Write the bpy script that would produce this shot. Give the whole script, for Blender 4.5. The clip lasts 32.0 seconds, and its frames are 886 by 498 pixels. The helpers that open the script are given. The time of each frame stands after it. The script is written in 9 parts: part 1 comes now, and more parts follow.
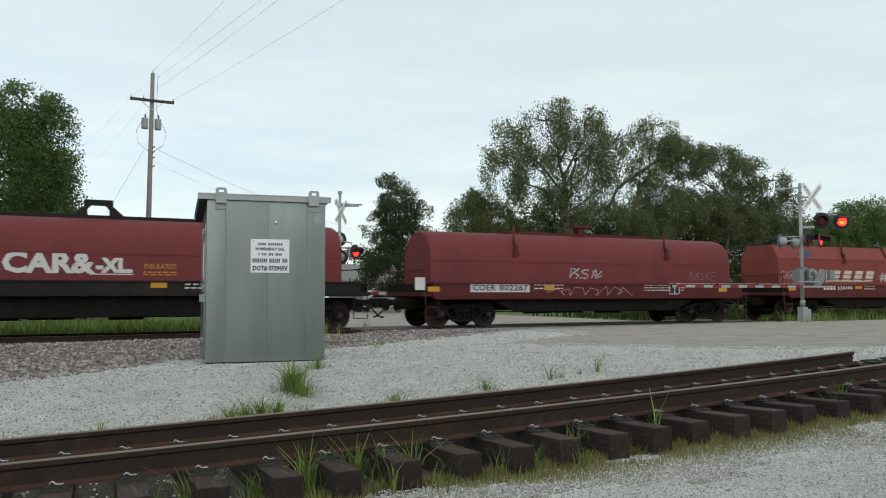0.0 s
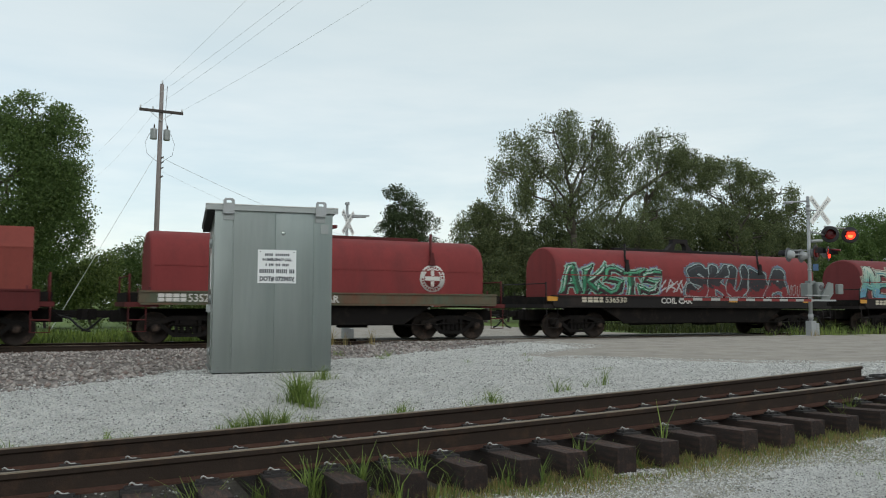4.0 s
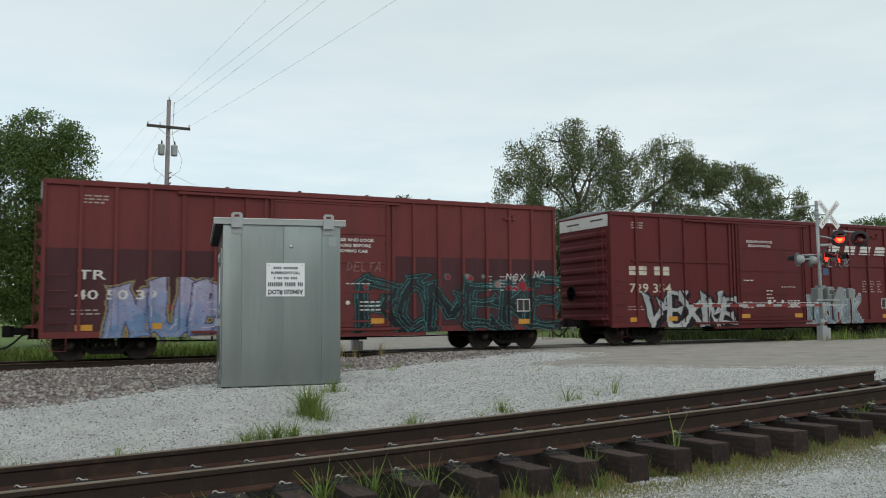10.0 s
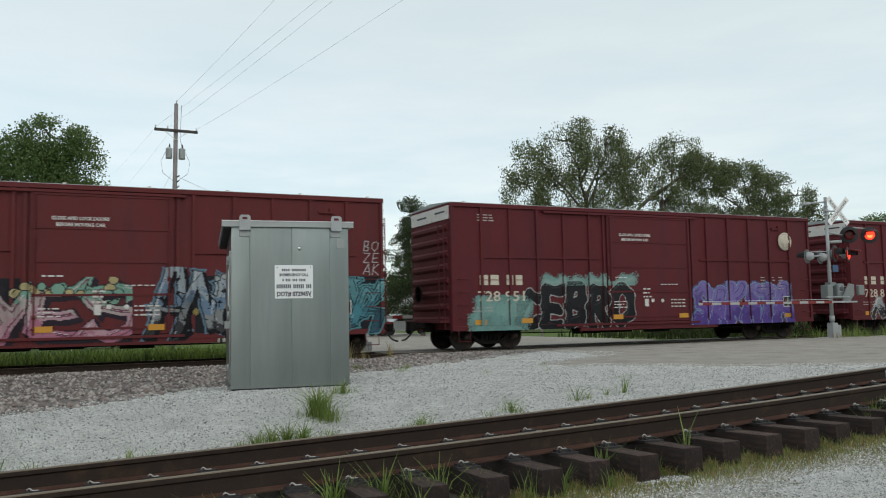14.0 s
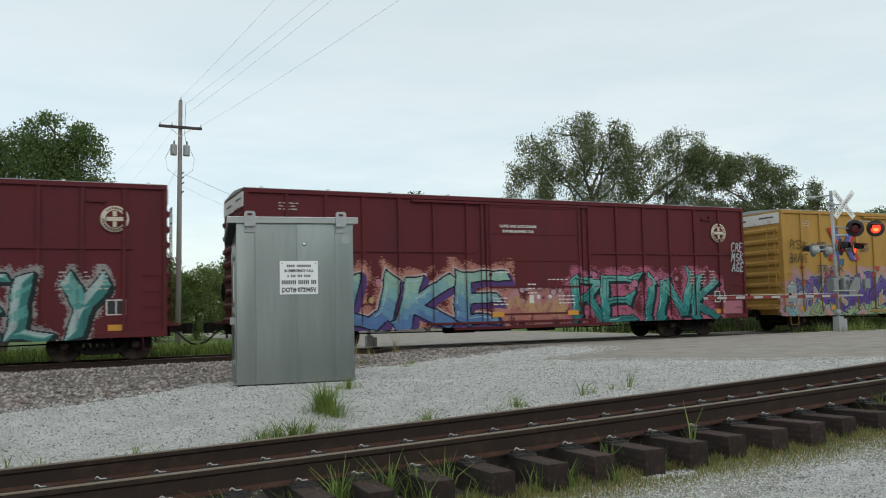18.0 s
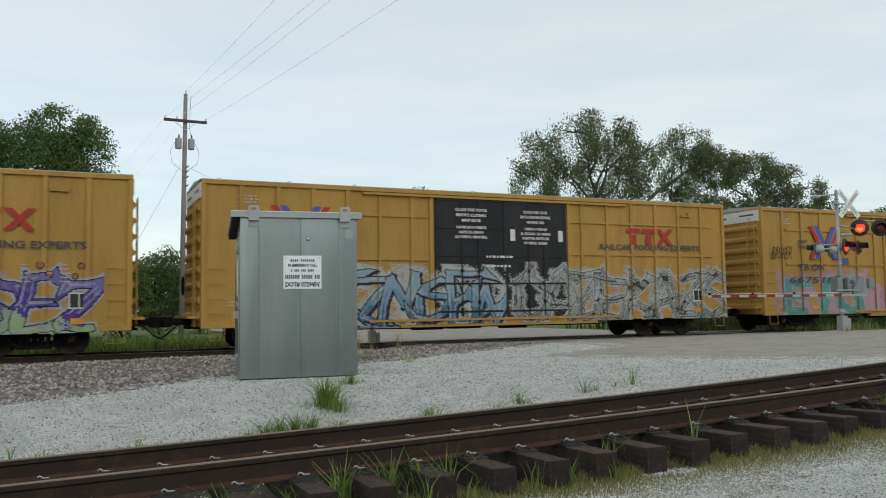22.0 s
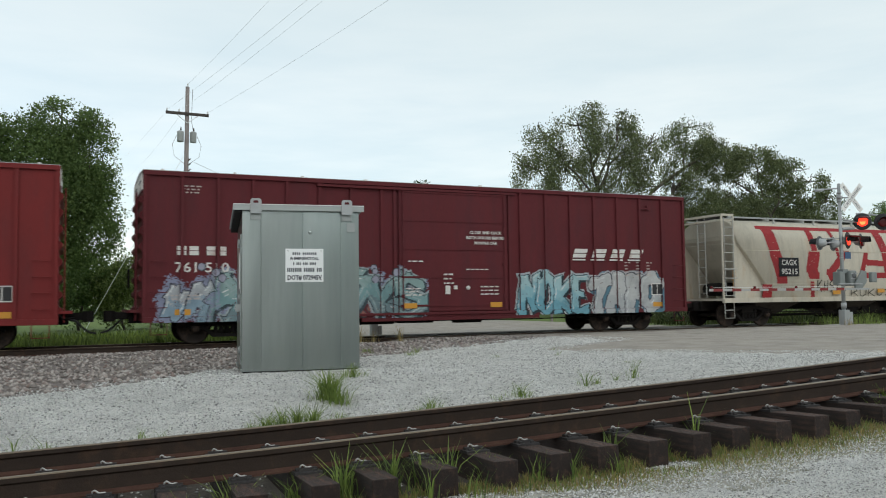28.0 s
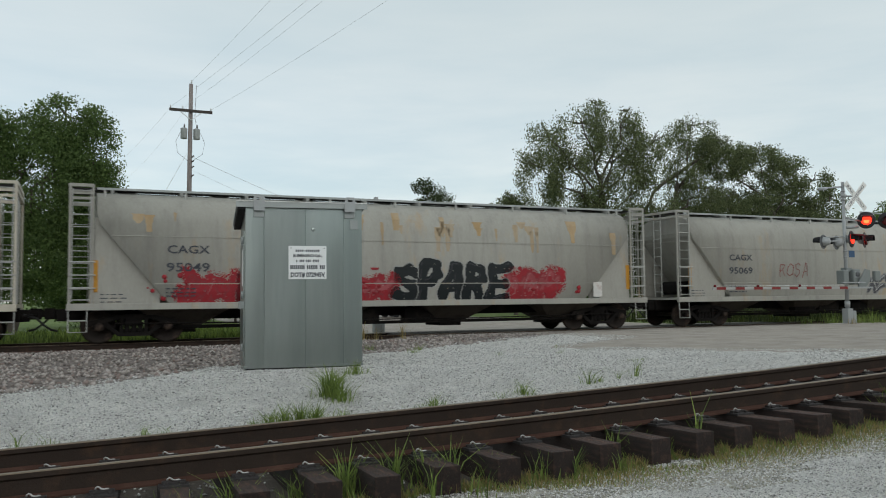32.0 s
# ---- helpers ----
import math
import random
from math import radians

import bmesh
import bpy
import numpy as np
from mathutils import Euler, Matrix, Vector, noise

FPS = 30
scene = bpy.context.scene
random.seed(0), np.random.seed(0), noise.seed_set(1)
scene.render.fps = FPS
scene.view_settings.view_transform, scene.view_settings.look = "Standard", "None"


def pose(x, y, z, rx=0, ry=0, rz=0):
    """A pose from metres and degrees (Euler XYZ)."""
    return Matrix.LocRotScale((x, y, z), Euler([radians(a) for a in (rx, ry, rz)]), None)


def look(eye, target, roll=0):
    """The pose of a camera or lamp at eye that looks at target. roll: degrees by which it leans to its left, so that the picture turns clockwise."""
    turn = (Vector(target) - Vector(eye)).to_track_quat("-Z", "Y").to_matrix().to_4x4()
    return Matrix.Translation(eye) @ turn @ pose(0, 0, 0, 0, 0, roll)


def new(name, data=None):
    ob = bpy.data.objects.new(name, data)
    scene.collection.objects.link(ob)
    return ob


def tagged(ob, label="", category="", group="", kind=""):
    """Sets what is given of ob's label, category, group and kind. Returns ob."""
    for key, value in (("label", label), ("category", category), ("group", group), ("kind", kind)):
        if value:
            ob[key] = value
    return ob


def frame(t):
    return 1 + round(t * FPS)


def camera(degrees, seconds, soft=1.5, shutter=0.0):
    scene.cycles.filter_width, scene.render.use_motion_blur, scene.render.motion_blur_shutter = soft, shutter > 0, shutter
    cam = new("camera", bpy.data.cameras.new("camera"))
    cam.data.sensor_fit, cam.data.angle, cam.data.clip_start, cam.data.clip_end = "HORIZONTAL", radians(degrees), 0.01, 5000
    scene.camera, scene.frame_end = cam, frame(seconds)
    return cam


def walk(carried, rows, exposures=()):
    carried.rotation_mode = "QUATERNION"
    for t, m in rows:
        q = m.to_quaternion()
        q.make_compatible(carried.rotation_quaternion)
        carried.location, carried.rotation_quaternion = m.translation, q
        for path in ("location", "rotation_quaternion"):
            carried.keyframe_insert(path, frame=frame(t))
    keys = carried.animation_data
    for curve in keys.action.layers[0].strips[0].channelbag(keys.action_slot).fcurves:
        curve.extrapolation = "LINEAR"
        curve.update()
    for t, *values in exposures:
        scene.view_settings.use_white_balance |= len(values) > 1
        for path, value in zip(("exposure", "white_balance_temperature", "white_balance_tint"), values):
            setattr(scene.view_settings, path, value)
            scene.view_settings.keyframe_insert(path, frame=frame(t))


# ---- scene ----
cam = camera(56.80, 32.0, soft=1.05, shutter=0.14)
EYE = (0.0, 0.0, 1.143)
walk(cam, [(t, pose(*EYE, rx, ry, rz)) for t, rx, ry, rz in (
    (0, 93.098, 0.049, -26.860), (0.5, 93.216, 0.061, -26.855), (1, 93.331, 0.155, -26.819), (1.5, 93.421, 0.186, -26.726),
    (2, 93.519, 0.228, -26.622), (2.5, 93.642, 0.170, -26.537), (3, 93.755, 0.020, -26.494), (3.5, 93.846, -0.204, -26.459),
    (5.5, 94.162, -0.298, -26.365), (6, 94.270, -0.111, -26.276), (6.5, 94.379, 0.073, -26.219), (7, 94.467, 0.283, -26.165),
    (7.5, 94.521, 0.456, -26.114), (8, 94.555, 0.629, -26.064), (8.5, 94.566, 0.670, -26.000), (9, 94.591, 0.617, -25.938),
    (9.5, 94.629, 0.587, -25.866), (10, 94.643, 0.609, -25.788), (10.5, 94.650, 0.670, -25.703), (11, 94.662, 0.727, -25.621),
    (11.5, 94.675, 0.768, -25.542), (12, 94.686, 0.833, -25.466), (12.5, 94.697, 0.887, -25.386), (13, 94.697, 0.925, -25.321),
    (13.5, 94.698, 1.003, -25.261), (14, 94.687, 1.127, -25.196), (14.5, 94.644, 1.176, -25.135), (16.5, 94.484, 1.290, -24.973),
    (17, 94.445, 1.455, -24.918), (17.5, 94.403, 1.391, -24.876), (18, 94.365, 1.349, -24.848), (18.5, 94.314, 1.089, -24.827),
    (19, 94.252, 0.887, -24.794), (19.5, 94.197, 0.885, -24.750), (20, 94.152, 0.925, -24.706), (20.5, 94.117, 0.920, -24.666),
    (21, 94.101, 0.923, -24.642), (21.5, 94.094, 0.891, -24.635), (22, 94.080, 0.832, -24.631), (22.5, 94.071, 0.831, -24.628),
    (23, 94.045, 0.880, -24.619), (23.5, 93.992, 0.867, -24.600), (24, 93.933, 0.821, -24.575), (24.5, 93.889, 0.813, -24.551),
    (25, 93.843, 0.798, -24.540), (25.5, 93.789, 0.735, -24.530), (27.5, 93.606, 0.762, -24.517), (28, 93.615, 0.748, -24.501),
    (28.5, 93.650, 0.818, -24.481), (29, 93.710, 0.872, -24.467), (29.5, 93.711, 0.812, -24.451), (30, 93.677, 0.754, -24.430),
    (30.5, 93.644, 0.702, -24.396), (31, 93.592, 0.679, -24.359), (31.5, 93.525, 0.638, -24.326), (32, 93.448, 0.591, -24.299),
)], [(0, 0.07), (3, 0.0), (6, -0.04), (7, -0.08), (8, -0.03), (10, 0.02), (12, 0.08), (14, 0.05), (17, 0.06), (21, 0.0), (25, 0.02), (28, 0.13), (29, 0.05), (30, -0.09), (32, -0.13)])

# ---- light: overcast sky, a broad soft sun from behind the camera ----
world = bpy.data.worlds.new("sky")
scene.world = world
world.use_nodes = True
wn, wl = world.node_tree.nodes, world.node_tree.links
wn.clear()


def wnode(kind, **kw):
    n = wn.new(kind)
    for k, v in kw.items():
        n.inputs[k].default_value = v
    return n


sky = wn.new("ShaderNodeTexSky")
sky.sky_type, sky.sun_disc = "NISHITA", False
sky.sun_elevation, sky.sun_rotation = radians(38), radians(150)
sky_bg = wnode("ShaderNodeBackground", Strength=0.05)
wl.new(sky.outputs[0], sky_bg.inputs["Color"])
# cloud sheet: soft grey-white layers, brighter towards the horizon
co = wn.new("ShaderNodeTexCoord")
sep = wn.new("ShaderNodeSeparateXYZ")
wl.new(co.outputs["Generated"], sep.inputs[0])
stretch = wn.new("ShaderNodeMapping")
stretch.inputs["Scale"].default_value = (1.6, 1.6, 9.0)
wl.new(co.outputs["Generated"], stretch.inputs[0])
cloud = wnode("ShaderNodeTexNoise", Scale=2.2, Detail=6.0, Roughness=0.55)
wl.new(stretch.outputs[0], cloud.inputs["Vector"])
ramp = wn.new("ShaderNodeValToRGB")
ramp.color_ramp.elements[0].position, ramp.color_ramp.elements[0].color = 0.32, (0.56, 0.68, 0.71, 1)
ramp.color_ramp.elements[1].position, ramp.color_ramp.elements[1].color = 0.68, (0.90, 0.925, 0.875, 1)
wl.new(cloud.outputs["Fac"], ramp.inputs[0])
high = wn.new("ShaderNodeMapRange")
high.inputs["From Min"].default_value, high.inputs["From Max"].default_value = 0.02, 0.32
wl.new(sep.outputs[2], high.inputs["Value"])
veil = wn.new("ShaderNodeMix")
veil.data_type = "RGBA"
veil.inputs[7].default_value = (0.74, 0.81, 0.756, 1)
fac = wn.new("ShaderNodeMath")
fac.operation = "MULTIPLY"
fac.inputs[1].default_value = 0.8
wl.new(high.outputs[0], fac.inputs[0])
wl.new(fac.outputs[0], veil.inputs[0])
wl.new(ramp.outputs[0], veil.inputs[6])
cloud_bg = wnode("ShaderNodeBackground", Strength=0.79)
wl.new(veil.outputs[2], cloud_bg.inputs["Color"])
addsh = wn.new("ShaderNodeAddShader")
wl.new(sky_bg.outputs[0], addsh.inputs[0])
wl.new(cloud_bg.outputs[0], addsh.inputs[1])
out = wn.new("ShaderNodeOutputWorld")
wl.new(addsh.outputs[0], out.inputs["Surface"])

sun = new("sun", bpy.data.lights.new("sun", "SUN"))
sun.data.energy, sun.data.angle, sun.data.color = 0.5, radians(25), (1.0, 0.95, 0.88)
sun.matrix_world = look((-12, -30, 26), (4, 20, 0))


# ---- materials ----
def mat(name, color, rough=0.7, metal=0.0, vary=0.25, scale=3.0, fine=40.0, bump=0.15, dist=0.01, tint=None, amount=0.0,
        tscale=0.8, rand=0.0, spec=0.4, stretch=None, coat=0.0, streak=None):
    """Base colour with large blotches and fine grain, a second tint in stains, and fine relief."""
    m = bpy.data.materials.new(name)
    m.use_nodes = True
    nt = m.node_tree
    N, L = nt.nodes, nt.links
    bs = N["Principled BSDF"]
    bs.inputs["Roughness"].default_value, bs.inputs["Metallic"].default_value = rough, metal
    bs.inputs["Specular IOR Level"].default_value = spec
    tc = N.new("ShaderNodeTexCoord")
    vec = tc.outputs["Object"]
    if stretch:
        mp = N.new("ShaderNodeMapping")
        mp.inputs["Scale"].default_value = stretch
        L.new(vec, mp.inputs[0])
        vec = mp.outputs[0]

    def noise_tex(sc, det=5.0, ro=0.6):
        n = N.new("ShaderNodeTexNoise")
        n.inputs["Scale"].default_value, n.inputs["Detail"].default_value, n.inputs["Roughness"].default_value = sc, det, ro
        L.new(vec, n.inputs["Vector"])
        return n.outputs["Fac"]

    def math(op, a, b):
        n = N.new("ShaderNodeMath")
        n.operation = op
        for i, v in enumerate((a, b)):
            if isinstance(v, (int, float)):
                n.inputs[i].default_value = v
            else:
                L.new(v, n.inputs[i])
        return n.outputs[0]

    big, small = noise_tex(scale), noise_tex(fine, 3.0)
    f = math("ADD", math("MULTIPLY", big, 1.3 * vary), math("MULTIPLY", small, 0.7 * vary))
    f = math("ADD", f, 1.0 - vary)
    if rand:
        oi = N.new("ShaderNodeObjectInfo")
        f = math("ADD", f, math("MULTIPLY", math("SUBTRACT", oi.outputs["Random"], 0.5), rand))
    base = N.new("ShaderNodeRGB")
    base.outputs[0].default_value = (*color, 1)
    col = base.outputs[0]
    if tint:
        st = N.new("ShaderNodeMapRange")
        st.inputs["From Min"].default_value, st.inputs["From Max"].default_value = 0.62 - 0.3 * amount, 0.78 - 0.2 * amount
        L.new(noise_tex(tscale, 6.0, 0.65), st.inputs["Value"])
        mx = N.new("ShaderNodeMix")
        mx.data_type = "RGBA"
        L.new(st.outputs[0], mx.inputs[0])
        L.new(col, mx.inputs[6])
        mx.inputs[7].default_value = (*tint, 1)
        col = mx.outputs[2]
    if streak:
        # rain-washed dirt running down in thin streaks
        mp2 = N.new("ShaderNodeMapping")
        mp2.inputs["Scale"].default_value = (3.6, 3.6, 0.4)
        L.new(tc.outputs["Object"], mp2.inputs[0])
        ns = N.new("ShaderNodeTexNoise")
        ns.inputs["Scale"].default_value, ns.inputs["Detail"].default_value, ns.inputs["Roughness"].default_value = 1.0, 6.0, 0.7
        L.new(mp2.outputs[0], ns.inputs["Vector"])
        sr = N.new("ShaderNodeMapRange")
        sr.inputs["From Min"].default_value, sr.inputs["From Max"].default_value, sr.inputs["To Max"].default_value = 0.50, 0.80, 0.60
        L.new(ns.outputs["Fac"], sr.inputs["Value"])
        m2 = N.new("ShaderNodeMix")
        m2.data_type = "RGBA"
        L.new(sr.outputs[0], m2.inputs[0])
        L.new(col, m2.inputs[6])
        m2.inputs[7].default_value = (*streak, 1)
        col = m2.outputs[2]
    sc = N.new("ShaderNodeVectorMath")
    sc.operation = "SCALE"
    L.new(col, sc.inputs[0])
    L.new(f, sc.inputs["Scale"])
    L.new(sc.outputs[0], bs.inputs["Base Color"])
    if bump:
        bp = N.new("ShaderNodeBump")
        bp.inputs["Strength"].default_value, bp.inputs["Distance"].default_value = bump, dist
        L.new(small, bp.inputs["Height"])
        L.new(bp.outputs[0], bs.inputs["Normal"])
    if rough > 0.15 and not metal:
        rr = math("ADD", math("MULTIPLY", big, 0.25), rough - 0.12)
        L.new(rr, bs.inputs["Roughness"])
    if coat:
        bs.inputs["Coat Weight"].default_value = coat
    return m


def glow(name, color, strength):
    m = bpy.data.materials.new(name)
    m.use_nodes = True
    bs = m.node_tree.nodes["Principled BSDF"]
    bs.inputs["Base Color"].default_value = (*[c * 0.3 for c in color], 1)
    bs.inputs["Emission Color"].default_value = (*color, 1)
    bs.inputs["Emission Strength"].default_value = strength
    return m


# ---- mesh helpers ----
def box(bm, x0, x1, y0, y1, z0, z1, bev=0.0):
    vs = [bm.verts.new((x, y, z)) for z in (z0, z1) for y in (y0, y1) for x in (x0, x1)]
    fs = [bm.faces.new([vs[i] for i in q]) for q in ((0, 2, 3, 1), (4, 5, 7, 6), (0, 1, 5, 4), (2, 6, 7, 3), (0, 4, 6, 2), (1, 3, 7, 5))]
    if bev:
        es = {e for f in fs for e in f.edges}
        bmesh.ops.bevel(bm, geom=list(es), offset=bev, segments=2, affect="EDGES", profile=0.5)
    return vs


def tube(bm, p, q, r, n=8, r2=None, caps=True):
    p, q = Vector(p), Vector(q)
    d = q - p
    rot = d.to_track_quat("Z", "Y")
    rings = []
    for c, rad in ((p, r), (q, r if r2 is None else r2)):
        rings.append([bm.verts.new(c + rot @ Vector((rad * math.cos(6.28318 * i / n), rad * math.sin(6.28318 * i / n), 0))) for i in range(n)])
    a, b = rings
    for i in range(n):
        f = bm.faces.new((a[i], a[(i + 1) % n], b[(i + 1) % n], b[i]))
        f.smooth = n > 6
    if caps:
        bm.faces.new(a[::-1])
        bm.faces.new(b)


def pipe(bm, pts, r, n=6):
    """One round bar bent along points."""
    pts = [Vector(p) for p in pts]
    rings = []
    for i, p in enumerate(pts):
        d = pts[min(i + 1, len(pts) - 1)] - pts[max(i - 1, 0)]
        rot = d.to_track_quat("Z", "Y")
        rings.append([bm.verts.new(p + rot @ Vector((r * math.cos(6.28318 * k / n), r * math.sin(6.28318 * k / n), 0))) for k in range(n)])
    for a, b in zip(rings, rings[1:]):
        for k in range(n):
            bm.faces.new((a[k], a[(k + 1) % n], b[(k + 1) % n], b[k])).smooth = n > 4
    bm.faces.new(rings[0][::-1])
    bm.faces.new(rings[-1])


def prism(bm, outline, axis, lo, hi, smooth=False):
    """A straight prism of an outline: axis 'x' takes (y, z), 'y' takes (x, z), 'z' takes (x, y)."""
    def at(u, v, w):
        return {"x": (w, u, v), "y": (u, w, v), "z": (u, v, w)}[axis]
    a = [bm.verts.new(at(u, v, lo)) for u, v in outline]
    b = [bm.verts.new(at(u, v, hi)) for u, v in outline]
    n = len(outline)
    for i in range(n):
        f = bm.faces.new((a[i], a[(i + 1) % n], b[(i + 1) % n], b[i]))
        f.smooth = smooth
    bm.faces.new(a[::-1])
    bm.faces.new(b)


def lathe(bm, profile, origin, direction, n=20):
    """Turn (radius, height) pairs round an axis."""
    rot = Vector(direction).to_track_quat("Z", "Y")
    o = Vector(origin)
    rings = [[bm.verts.new(o + rot @ Vector((r * math.cos(6.28318 * i / n), r * math.sin(6.28318 * i / n), h))) for i in range(n)] for r, h in profile]
    for a, b in zip(rings, rings[1:]):
        for i in range(n):
            bm.faces.new((a[i], a[(i + 1) % n], b[(i + 1) % n], b[i])).smooth = True
    bm.faces.new(rings[0][::-1])
    bm.faces.new(rings[-1])


def mesh_of(bm, name, material):
    bmesh.ops.recalc_face_normals(bm, faces=bm.faces[:])
    me = bpy.data.meshes.new(name)
    bm.to_mesh(me)
    bm.free()
    for m in material if isinstance(material, (list, tuple)) else [material]:
        me.materials.append(m)
    return me


def part(name, bm, material, parent=None, label=""):
    ob = new(name, mesh_of(bm, name, material))
    ob.parent = parent
    return tagged(ob, label)


def made(fn, *args, **kw):
    bm = bmesh.new()
    fn(bm, *args, **kw)
    return bm


def boxes(*specs):
    bm = bmesh.new()
    for s in specs:
        box(bm, *s)
    return bm


def root(name, m, label, category, group="", kind=""):
    ob = new(name)
    ob.matrix_world = m
    return tagged(ob, label, category, group, kind)


def shared(name, mesh, parent, loc, rot=(0, 0, 0), label="", size=None):
    ob = new(name, mesh)
    ob.parent = parent
    ob.location, ob.rotation_euler = loc, rot
    if size:
        ob.scale = size
    return tagged(ob, label)


def raw(name, verts, faces, material, parent=None, label="", smooth=False, slots=None):
    me = bpy.data.meshes.new(name)
    me.from_pydata(verts, [], faces)
    for m in material if isinstance(material, (list, tuple)) else [material]:
        me.materials.append(m)
    if slots is not None:
        me.polygons.foreach_set("material_index", slots)
    if smooth:
        me.polygons.foreach_set("use_smooth", [True] * len(faces))
    me.update()
    ob = new(name, me)
    ob.parent = parent
    return tagged(ob, label)


def letters(name, text, size, x, y, z, material, parent, width=None, label="", align="LEFT", rot=(1.5708, 0, 0), shear=0.0, fat=0.0):
    """Painted lettering as thin mesh, standing on a side that faces -y."""
    cu = bpy.data.curves.new(name, "FONT")
    cu.body, cu.size, cu.align_x, cu.extrude, cu.shear, cu.offset = text, size, align, 0.001, shear, fat
    cu.resolution_u = 2
    tmp = bpy.data.objects.new(name, cu)
    me = bpy.data.meshes.new_from_object(tmp)
    bpy.data.objects.remove(tmp)
    me.materials.clear()
    me.materials.append(material)
    if width:
        w = max(v.co.x for v in me.vertices) - min(v.co.x for v in me.vertices)
        for v in me.vertices:
            v.co.x *= width / w
    ob = new(name, me)
    ob.parent = parent
    ob.location, ob.rotation_euler = (x, y, z), rot
    return tagged(ob, label)


def smoothstep(a, b, v):
    t = min(1.0, max(0.0, (v - a) / (b - a)))
    return t * t * (3 - 2 * t)


M_ballast = mat("ballast_stone", (0.18, 0.155, 0.143), 0.9, vary=0.7, scale=9, fine=45, bump=0.9, dist=0.05, tint=(0.36, 0.31, 0.28), amount=0.4, tscale=14)
# the gravel's dark tint speckles paint the shade between stones
M_gravel = mat("limestone_gravel", (0.78, 0.765, 0.73), 0.95, vary=0.75, scale=2.0, fine=75, bump=1.0, dist=0.06, tint=(0.14, 0.136, 0.13), amount=0.40, tscale=52)
M_asphalt = mat("worn_asphalt", (0.365, 0.325, 0.285), 0.9, vary=0.6, scale=1.6, fine=60, bump=0.8, dist=0.03, tint=(0.27, 0.243, 0.212), amount=0.35, tscale=1.3)
M_soil = mat("grassy_soil", (0.42, 0.40, 0.34), 0.95, vary=0.75, scale=3.0, fine=55, bump=1.0, dist=0.05, tint=(0.15, 0.145, 0.085), amount=0.45, tscale=16)
M_meadow = mat("meadow", (0.115, 0.17, 0.04), 0.95, vary=0.5, scale=0.25, fine=14, bump=0.8, dist=0.06, tint=(0.20, 0.22, 0.07), amount=0.3, tscale=0.7)
# dark dirt, with the shade between the siding ties painted in
M_tie_bed = mat("dirt_and_shade_bed", (0.085, 0.07, 0.058), 0.95, vary=0.6, scale=6, fine=40, bump=0.8, dist=0.03, tint=(0.22, 0.20, 0.17), amount=0.25, tscale=9)
M_railrust = mat("rusty_rail_steel", (0.036, 0.026, 0.021), 0.8, vary=0.5, scale=3, fine=60, bump=0.3, tint=(0.062, 0.038, 0.026), amount=0.35, tscale=5, spec=0.15)
M_railfoot = mat("rust_red_rail_foot", (0.072, 0.038, 0.029), 0.85, vary=0.6, scale=3, fine=60, bump=0.4, tint=(0.10, 0.055, 0.04), amount=0.4, tscale=4, spec=0.1)
M_railtop = mat("worn_rail_head", (0.165, 0.125, 0.085), 0.5, 0.2, vary=0.35, scale=4, fine=50, bump=0.1)
# creosote-dark sides and paler weathered tops also carry the skylight contrast in colour
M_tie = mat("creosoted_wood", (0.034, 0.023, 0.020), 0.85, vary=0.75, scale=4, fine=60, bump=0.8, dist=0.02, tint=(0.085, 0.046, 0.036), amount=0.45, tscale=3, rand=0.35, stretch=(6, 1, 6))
M_tietop = mat("weathered_skylit_tie_top", (0.066, 0.044, 0.037), 0.9, vary=0.8, scale=3, fine=50, bump=0.9, dist=0.02, tint=(0.135, 0.07, 0.05), amount=0.5, tscale=3, rand=0.5, stretch=(6, 1, 6))
M_plate = mat("dark_tie_plate", (0.042, 0.038, 0.038), 0.6, 0.3, vary=0.4, fine=60)
M_clip = mat("galvanised_spring_clip", (0.46, 0.45, 0.44), 0.5, 0.3, vary=0.2, fine=90)
M_galv = mat("galvanised_sheet", (0.37, 0.40, 0.39), 0.28, 0.93, vary=0.36, scale=1.0, fine=2.4, bump=0.35, dist=0.03, tint=(0.31, 0.35, 0.34), amount=0.55, tscale=0.7, stretch=(1.3, 1.3, 0.16))
M_galv2 = mat("galvanised_trim", (0.34, 0.36, 0.355), 0.5, 0.4, vary=0.15, fine=80)
M_white = mat("white_paint", (0.75, 0.75, 0.73), 0.6, vary=0.15, fine=30, tint=(0.5, 0.48, 0.45), amount=0.2)
M_black = mat("black_paint", (0.022, 0.022, 0.024), 0.6, vary=0.35, fine=30)
M_darkprint = mat("dark_print", (0.05, 0.055, 0.07), 0.6, vary=0.2)
M_alu = mat("aluminium_paint", (0.35, 0.365, 0.37), 0.5, 0.25, vary=0.25, fine=60, tint=(0.28, 0.28, 0.28), amount=0.35)
M_redlens = mat("red_lens", (0.12, 0.01, 0.012), 0.2, vary=0.1)
M_lit = glow("lit_red_lamp", (1.0, 0.035, 0.015), 2.6)
M_litcore = glow("lit_lamp_core", (1.0, 0.12, 0.03), 4.0)
M_concrete = mat("concrete", (0.42, 0.41, 0.38), 0.9, vary=0.3, fine=40, bump=0.4)
M_shadow = mat("dark_parts_and_shade", (0.02, 0.02, 0.02), 0.9)
M_polewood = mat("weathered_pole_wood", (0.24, 0.21, 0.20), 0.85, vary=0.4, fine=40, bump=0.5, stretch=(5, 5, 0.5))
M_armwood = mat("dark_crossarm_wood", (0.06, 0.05, 0.045), 0.85, vary=0.4, fine=40)
M_wire = mat("grey_wire", (0.74, 0.77, 0.78), 0.6, vary=0.1)
